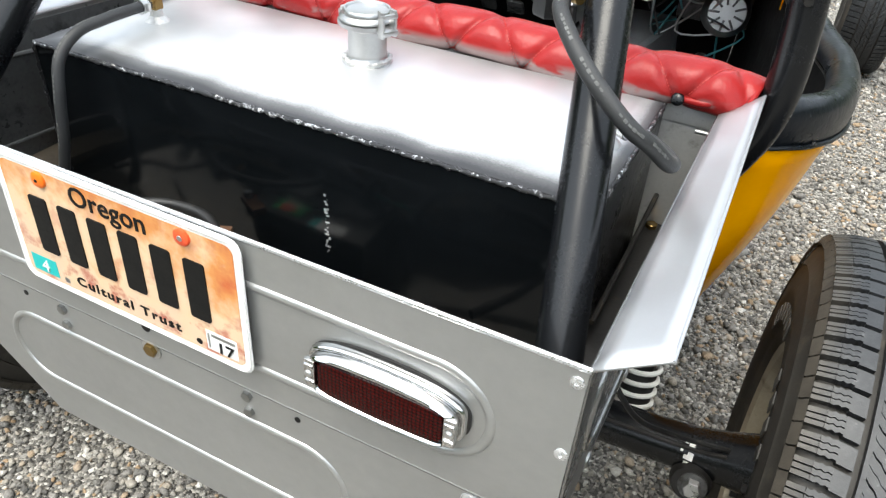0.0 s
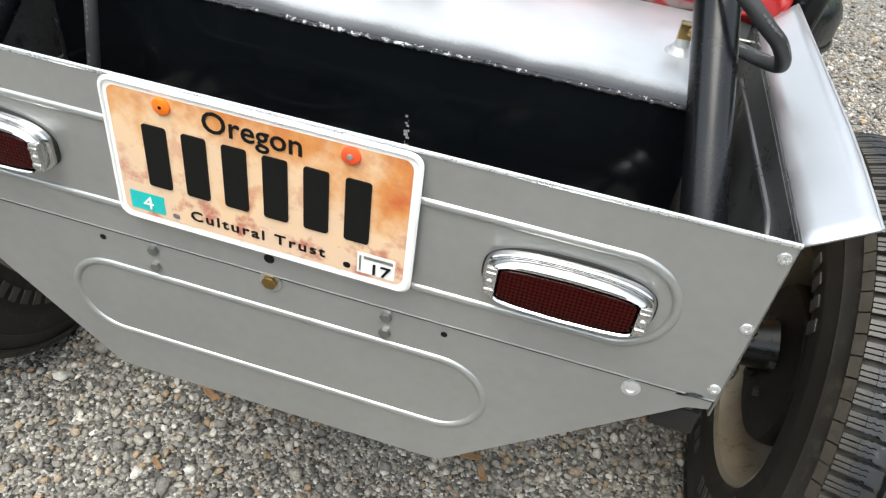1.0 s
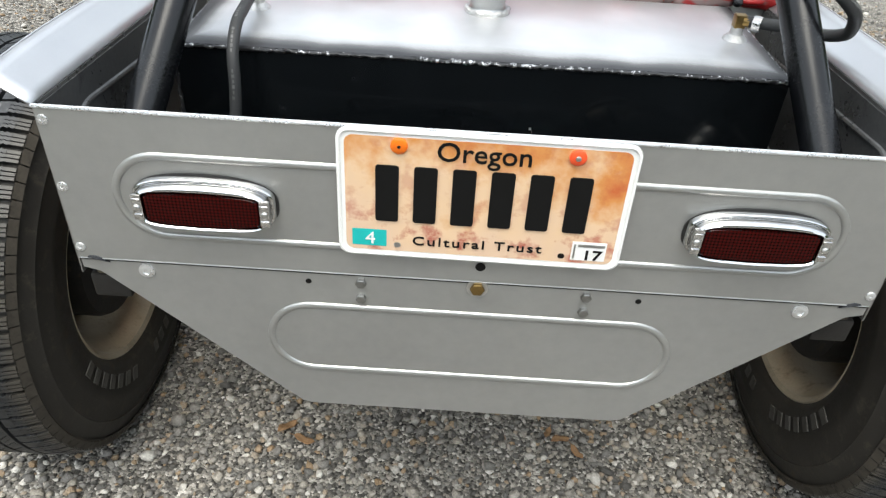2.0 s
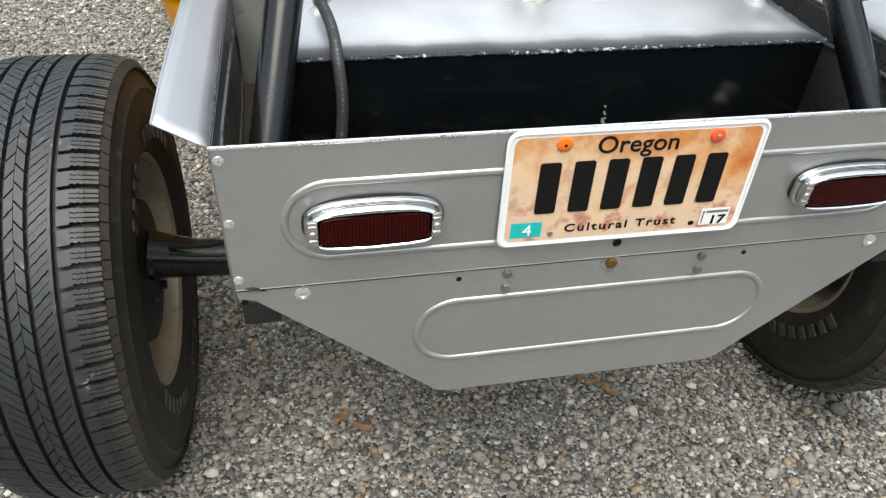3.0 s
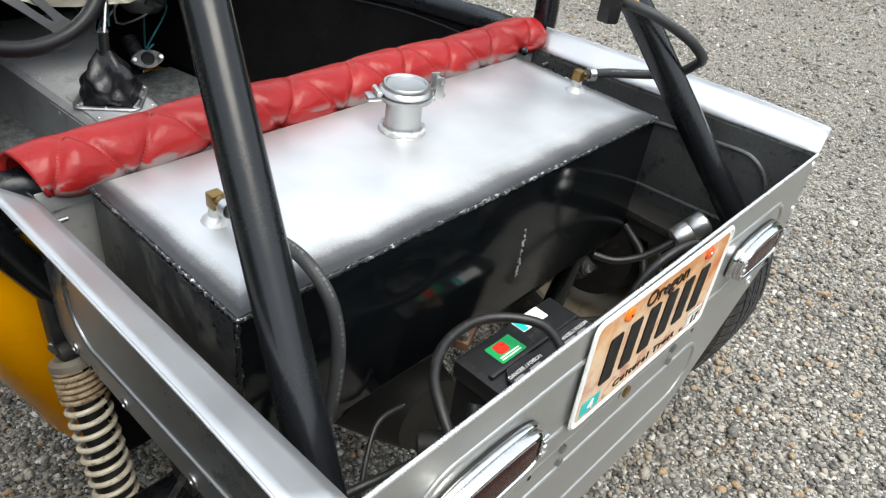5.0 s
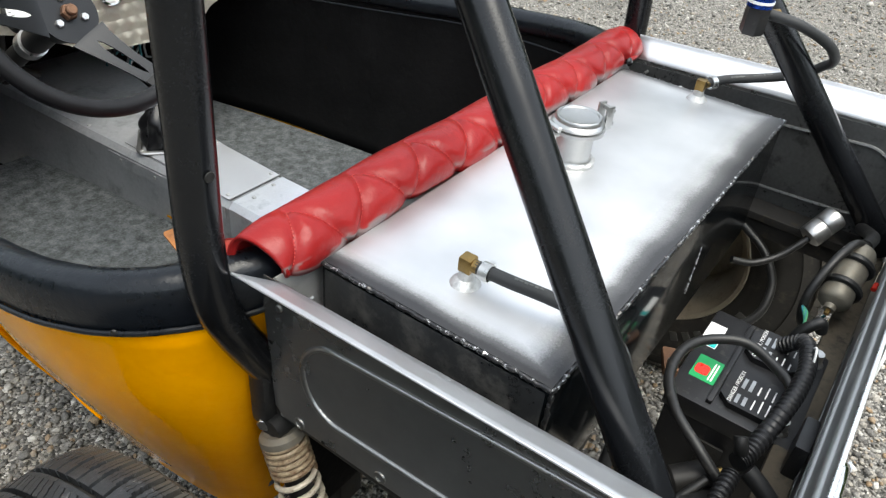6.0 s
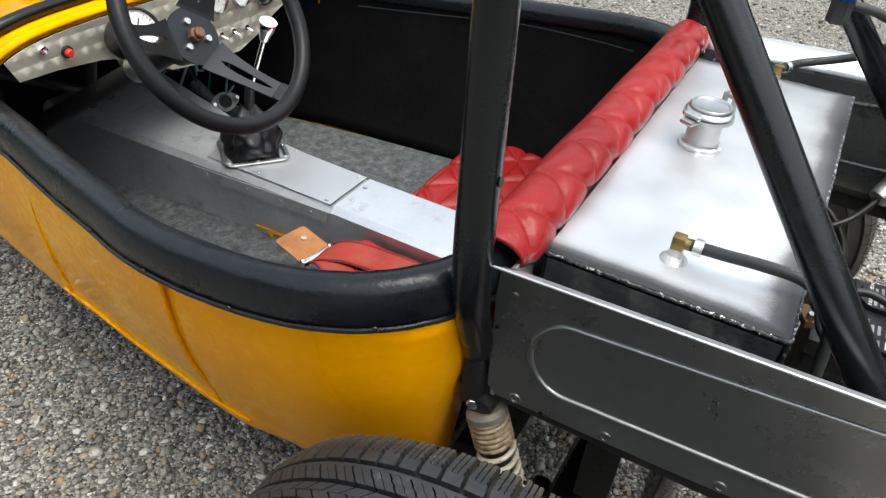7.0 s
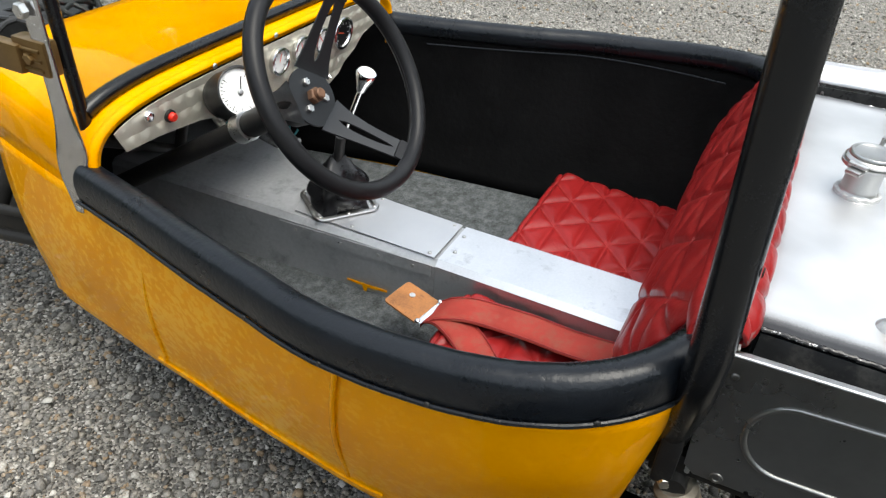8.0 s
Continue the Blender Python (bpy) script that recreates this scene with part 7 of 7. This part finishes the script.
# ---- windscreen ----
def build_screen():
    w = thing("windscreen", "black-framed windscreen on polished aluminium posts", "windscreen", (0, 1.56, 0.85))
    tilt = Vector((0, 0.04, 1.0)).normalized()
    base = [cowl_point(1.557, math.pi * (0.925 - 0.85 * k / 40), -0.012) for k in range(41)]
    base = [p for p in base if abs(p.x) < 0.437]
    top = 1.17
    part("bottom_frame", tube(base, 0.0125, 12), TUBE, w)
    part("scuttle_seal", tube([p + Vector((0, 0.016, -0.004)) for p in base], 0.0100, 10), RUBBER, w, "black rubber seal under the screen")
    for s in (-1, 1):
        p0 = Vector((s * 0.434, 1.557, 0.818))
        part("side_frame", tube([p0, p0 + tilt * (top - 0.818)], 0.0105, 12), TUBE, w)
        # post: a blade from the body side to above the bracket
        line = smooth_line([(s * 0.456, 1.592, 0.675), (s * 0.466, 1.575, 0.74), (s * 0.469, 1.552, 0.82), (s * 0.466, 1.557, 0.90), (s * 0.463, 1.565, 1.0), (s * 0.460, 1.572, 1.10)], 6)
        n = len(line) - 1

        def blade(u, v, line=line, n=n, s=s):
            i = round(u * n)
            f = i / n
            half = 0.009 + 0.022 * math.exp(-((f - 0.33) / 0.17) ** 2) + 0.011 * f
            return line[i] + Vector((s * 0.004, (v - 0.5) * 2 * half, 0))

        post = part("post", grid(blade, n, 6), POLISHED, w, "polished aluminium screen post", sharp=50)
        thicken(post, 0.007, 0.0)
        post.modifiers.new("round", "BEVEL").width = 0.002
        for z, y in ((0.685, 1.588), (0.725, 1.578), (0.775, 1.563)):
            part("post_bolt", dome((s * (0.468 if z > 0.7 else 0.464), y, z), (s, 0, 0), 0.006, 0.0035, seg=14), STEEL, post)
        br = part("bracket", box((s * 0.463 - 0.013, 1.552, 0.930), (s * 0.463 + 0.013, 1.620, 0.985), 0.005), BRONZE, w, "bronzed clamp bracket")
        for z in (0.94, 0.955, 0.97):
            part("bracket_rib", tube([(s * 0.4762, 1.562, z), (s * 0.4762, 1.610, z)], 0.003, 8), BRONZE, br)
        part("bracket_tail", box((s * 0.475 - 0.01, 1.60, 0.93), (s * 0.475 + 0.01, 1.67, 0.975), 0.004), BRONZE, br)
        part("bracket_bolt", nut((s * 0.4762, 1.585, 0.957), (s, 0, 0), 0.009, 0.007), BRONZE, br)
        part("pivot", nut((s * 0.474, 1.573, 1.03), (s, 0, 0), 0.012, 0.010), STEEL, post)
    part("top_frame", tube([(-0.434, 1.557 + 0.04 * (top - 0.818), top), (0.434, 1.557 + 0.04 * (top - 0.818), top)], 0.0105, 12), TUBE, w)
    outline = [(p.x, p.z) for p in base] + [(0.43, top), (-0.43, top)]
    pane = part("glass", slab(outline, lambda u, v, d: Vector((u, 1.555 + 0.04 * (v - 0.818) + d, v)), 0.005), GLASS, w, "clear glass pane", sharp=0)
    pane.visible_shadow = False


build_screen()


# ---- foot wells and engine bay ----
def build_footwell():
    p = thing("brake_pedal", "ribbed metal brake pedal in the dark foot well", "pedal", (-0.284, 1.75, 0.338))
    part("pad", slanted_box((-0.284, 1.75, 0.520), (0.055, 0.012, 0.050), Matrix.Rotation(radians(35), 3, "X"), 0.006), ENGINE, p)
    for k in range(5):
        part("pad_rib", slanted_box((-0.284, 1.742, 0.505 + 0.008 * k), (0.048, 0.005, 0.003), Matrix.Rotation(radians(35), 3, "X"), 0.001), RUBBER, p)
    part("arm", tube(smooth_line([(-0.284, 1.755, 0.525), (-0.284, 1.80, 0.58), (-0.284, 1.82, 0.68)], 5), 0.008, 8), CHASSIS, p)
    p = thing("clutch_pedal", "ribbed metal clutch pedal in the dark foot well", "pedal", (-0.37, 1.75, 0.338))
    part("pad", slanted_box((-0.37, 1.74, 0.520), (0.05, 0.012, 0.050), Matrix.Rotation(radians(35), 3, "X"), 0.006), ENGINE, p)
    part("arm", tube(smooth_line([(-0.37, 1.745, 0.525), (-0.37, 1.79, 0.58), (-0.37, 1.81, 0.68)], 5), 0.008, 8), CHASSIS, p)
    b = thing("dash_brace", "dark tube brace below the dashboard", "brace", (-0.3, 1.6, 0.6))
    part("tube", tube([(-0.215, 1.56, 0.80), (-0.205, 1.62, 0.64)], 0.011, 10), CHASSIS, b)
    part("tube", tube([(-0.40, 1.62, 0.78), (-0.10, 1.70, 0.60)], 0.011, 10), CHASSIS, b)
    h = thing("outlet_flange", "bright oval metal flange with two bolts and a dark bore", "flange", (0.27, 1.73, 0.43))
    c, n = Vector((0.272, 1.725, 0.436)), Vector((-0.15, -0.8, 0.6)).normalized()
    a, s, t = frame_of(n)
    ring = [(0.034 * math.cos(q) * (1 + 0.35 * abs(math.cos(q)) ** 3), 0.027 * math.sin(q)) for q in (2 * math.pi * k / 40 for k in range(40))]
    part("flange", slab(ring, lambda u, v, d: c + s * u + t * v + n * d, 0.009), ENGINE, h, sharp=30)
    part("bore", lathe([(0.019, 0.0092), (0.019, 0.011), (0.016, 0.011), (0.015, 0.0095), (0, 0.0095)], c, n, 28), BLACK_INK, h)
    for k in (-1, 1):
        part("flange_bolt", nut(c + s * 0.037 * k + n * 0.009, n, 0.0065, 0.007), STEEL, h)
    part("pipe", tube([c, c - n * 0.05, c - n * 0.05 + Vector((0.0, 0.08, 0.05))], 0.020, 14), ENGINE, h)
    # wiring and a small silver alternator seen past the seat
    m = thing("alternator", "silver finned alternator with wires behind the foot well", "alternator", (0.31, 1.80, 0.60))
    c = Vector((0.315, 1.80, 0.605))
    part("housing", lathe([(0, -0.05), (0.045, -0.05), (0.062, -0.035), (0.065, 0.03), (0.05, 0.05), (0, 0.05)], c, (0.2, -1, 0.3), 28), CASTING, m)
    for k in range(9):
        q = 2 * math.pi * k / 9
        f = frame_of((0.2, -1, 0.3))
        part("fin", slanted_box(c + f[0] * 0.047 + (f[1] * math.cos(q) + f[2] * math.sin(q)) * 0.035, (0.03, 0.006, 0.012), Matrix((f[1] * math.cos(q) + f[2] * math.sin(q), f[2] * math.cos(q) - f[1] * math.sin(q), f[0])).transposed(), 0.001), ENGINE, m)
    rng = random.Random(21)
    for k in range(9):
        x, z = rng.uniform(0.10, 0.36), rng.uniform(0.50, 0.66)
        pts = [(x + rng.uniform(-0.08, 0.08), 1.70 + 0.03 * j + rng.uniform(-0.03, 0.03), z + rng.uniform(-0.09, 0.09)) for j in range(5)]
        hose(pts, 0.0028, "loose_wire", "loose wire hanging under the dashboard", "wire", (WIRE_TEAL, RUBBER, CASTING)[k % 3], 5)
    part("scuttle_box", box((0.18, 1.83, 0.56), (0.40, 1.88, 0.70), 0.006), ENGINE, car)


build_footwell()


def build_engine():
    """The grimy engine ahead of the scuttle, seen only past its edges."""
    e = thing("engine", "grimy dark engine with hoses ahead of the scuttle", "engine", (0, 2.2, 0.40))
    part("block", box((-0.20, 1.99, 0.34), (0.20, 2.52, 0.66), 0.02), ENGINE, e)
    for s in (-1, 1):
        part("rocker_cover", box((s * 0.14 - 0.06, 2.02, 0.66), (s * 0.14 + 0.06, 2.48, 0.735), 0.02, segments=3), ENGINE, e)
        for k in range(4):
            part("exhaust_stub", tube(smooth_line([(s * 0.18, 2.06 + 0.12 * k, 0.56), (s * 0.27, 2.06 + 0.12 * k, 0.54), (s * 0.31, 2.09 + 0.12 * k, 0.45)], 5), 0.018, 12), CHASSIS, e)
    part("air_cleaner", lathe([(0, 0), (0.11, 0), (0.12, 0.008), (0.12, 0.05), (0.10, 0.06), (0, 0.06)], (0.02, 2.25, 0.735), (0, 0, 1), 36), RUBBER, e)
    part("distributor", cylinder((-0.05, 2.02, 0.66), (-0.05, 2.02, 0.79), 0.04, 24, 0.006), RUBBER, e)
    rng = random.Random(9)
    for k in range(10):
        a = (rng.uniform(-0.2, 0.1), 2.02, rng.uniform(0.68, 0.80))
        b = (rng.uniform(-0.3, 0.25), 2.1 + 0.03 * k, rng.uniform(0.70, 0.80))
        part("ignition_lead", tube(smooth_line([a, ((a[0] + b[0]) / 2, 2.08, 0.83), b], 6), 0.006, 8), RUBBER, e)
    f = thing("front_suspension", "black front axle with springs and steering rods", "suspension", (0, 3.2, 0.3))
    part("axle_beam", tube([(-0.66, 3.50, 0.32), (-0.3, 3.46, 0.28), (0.3, 3.46, 0.28), (0.66, 3.50, 0.32)], 0.03, 12), CHASSIS, f)
    for s in (-1, 1):
        part("frame_horn", box((s * 0.27 - 0.03, 1.92, 0.33), (s * 0.27 + 0.03, 3.55, 0.41), 0.008), CHASSIS, f)
        part("link", tube([(s * 0.33, 1.96, 0.40), (s * 0.55, 3.40, 0.31)], 0.014, 10), CHASSIS, f)
        part("link", tube([(s * 0.33, 1.97, 0.47), (s * 0.55, 3.40, 0.38)], 0.012, 10), CHASSIS, f)


build_engine()
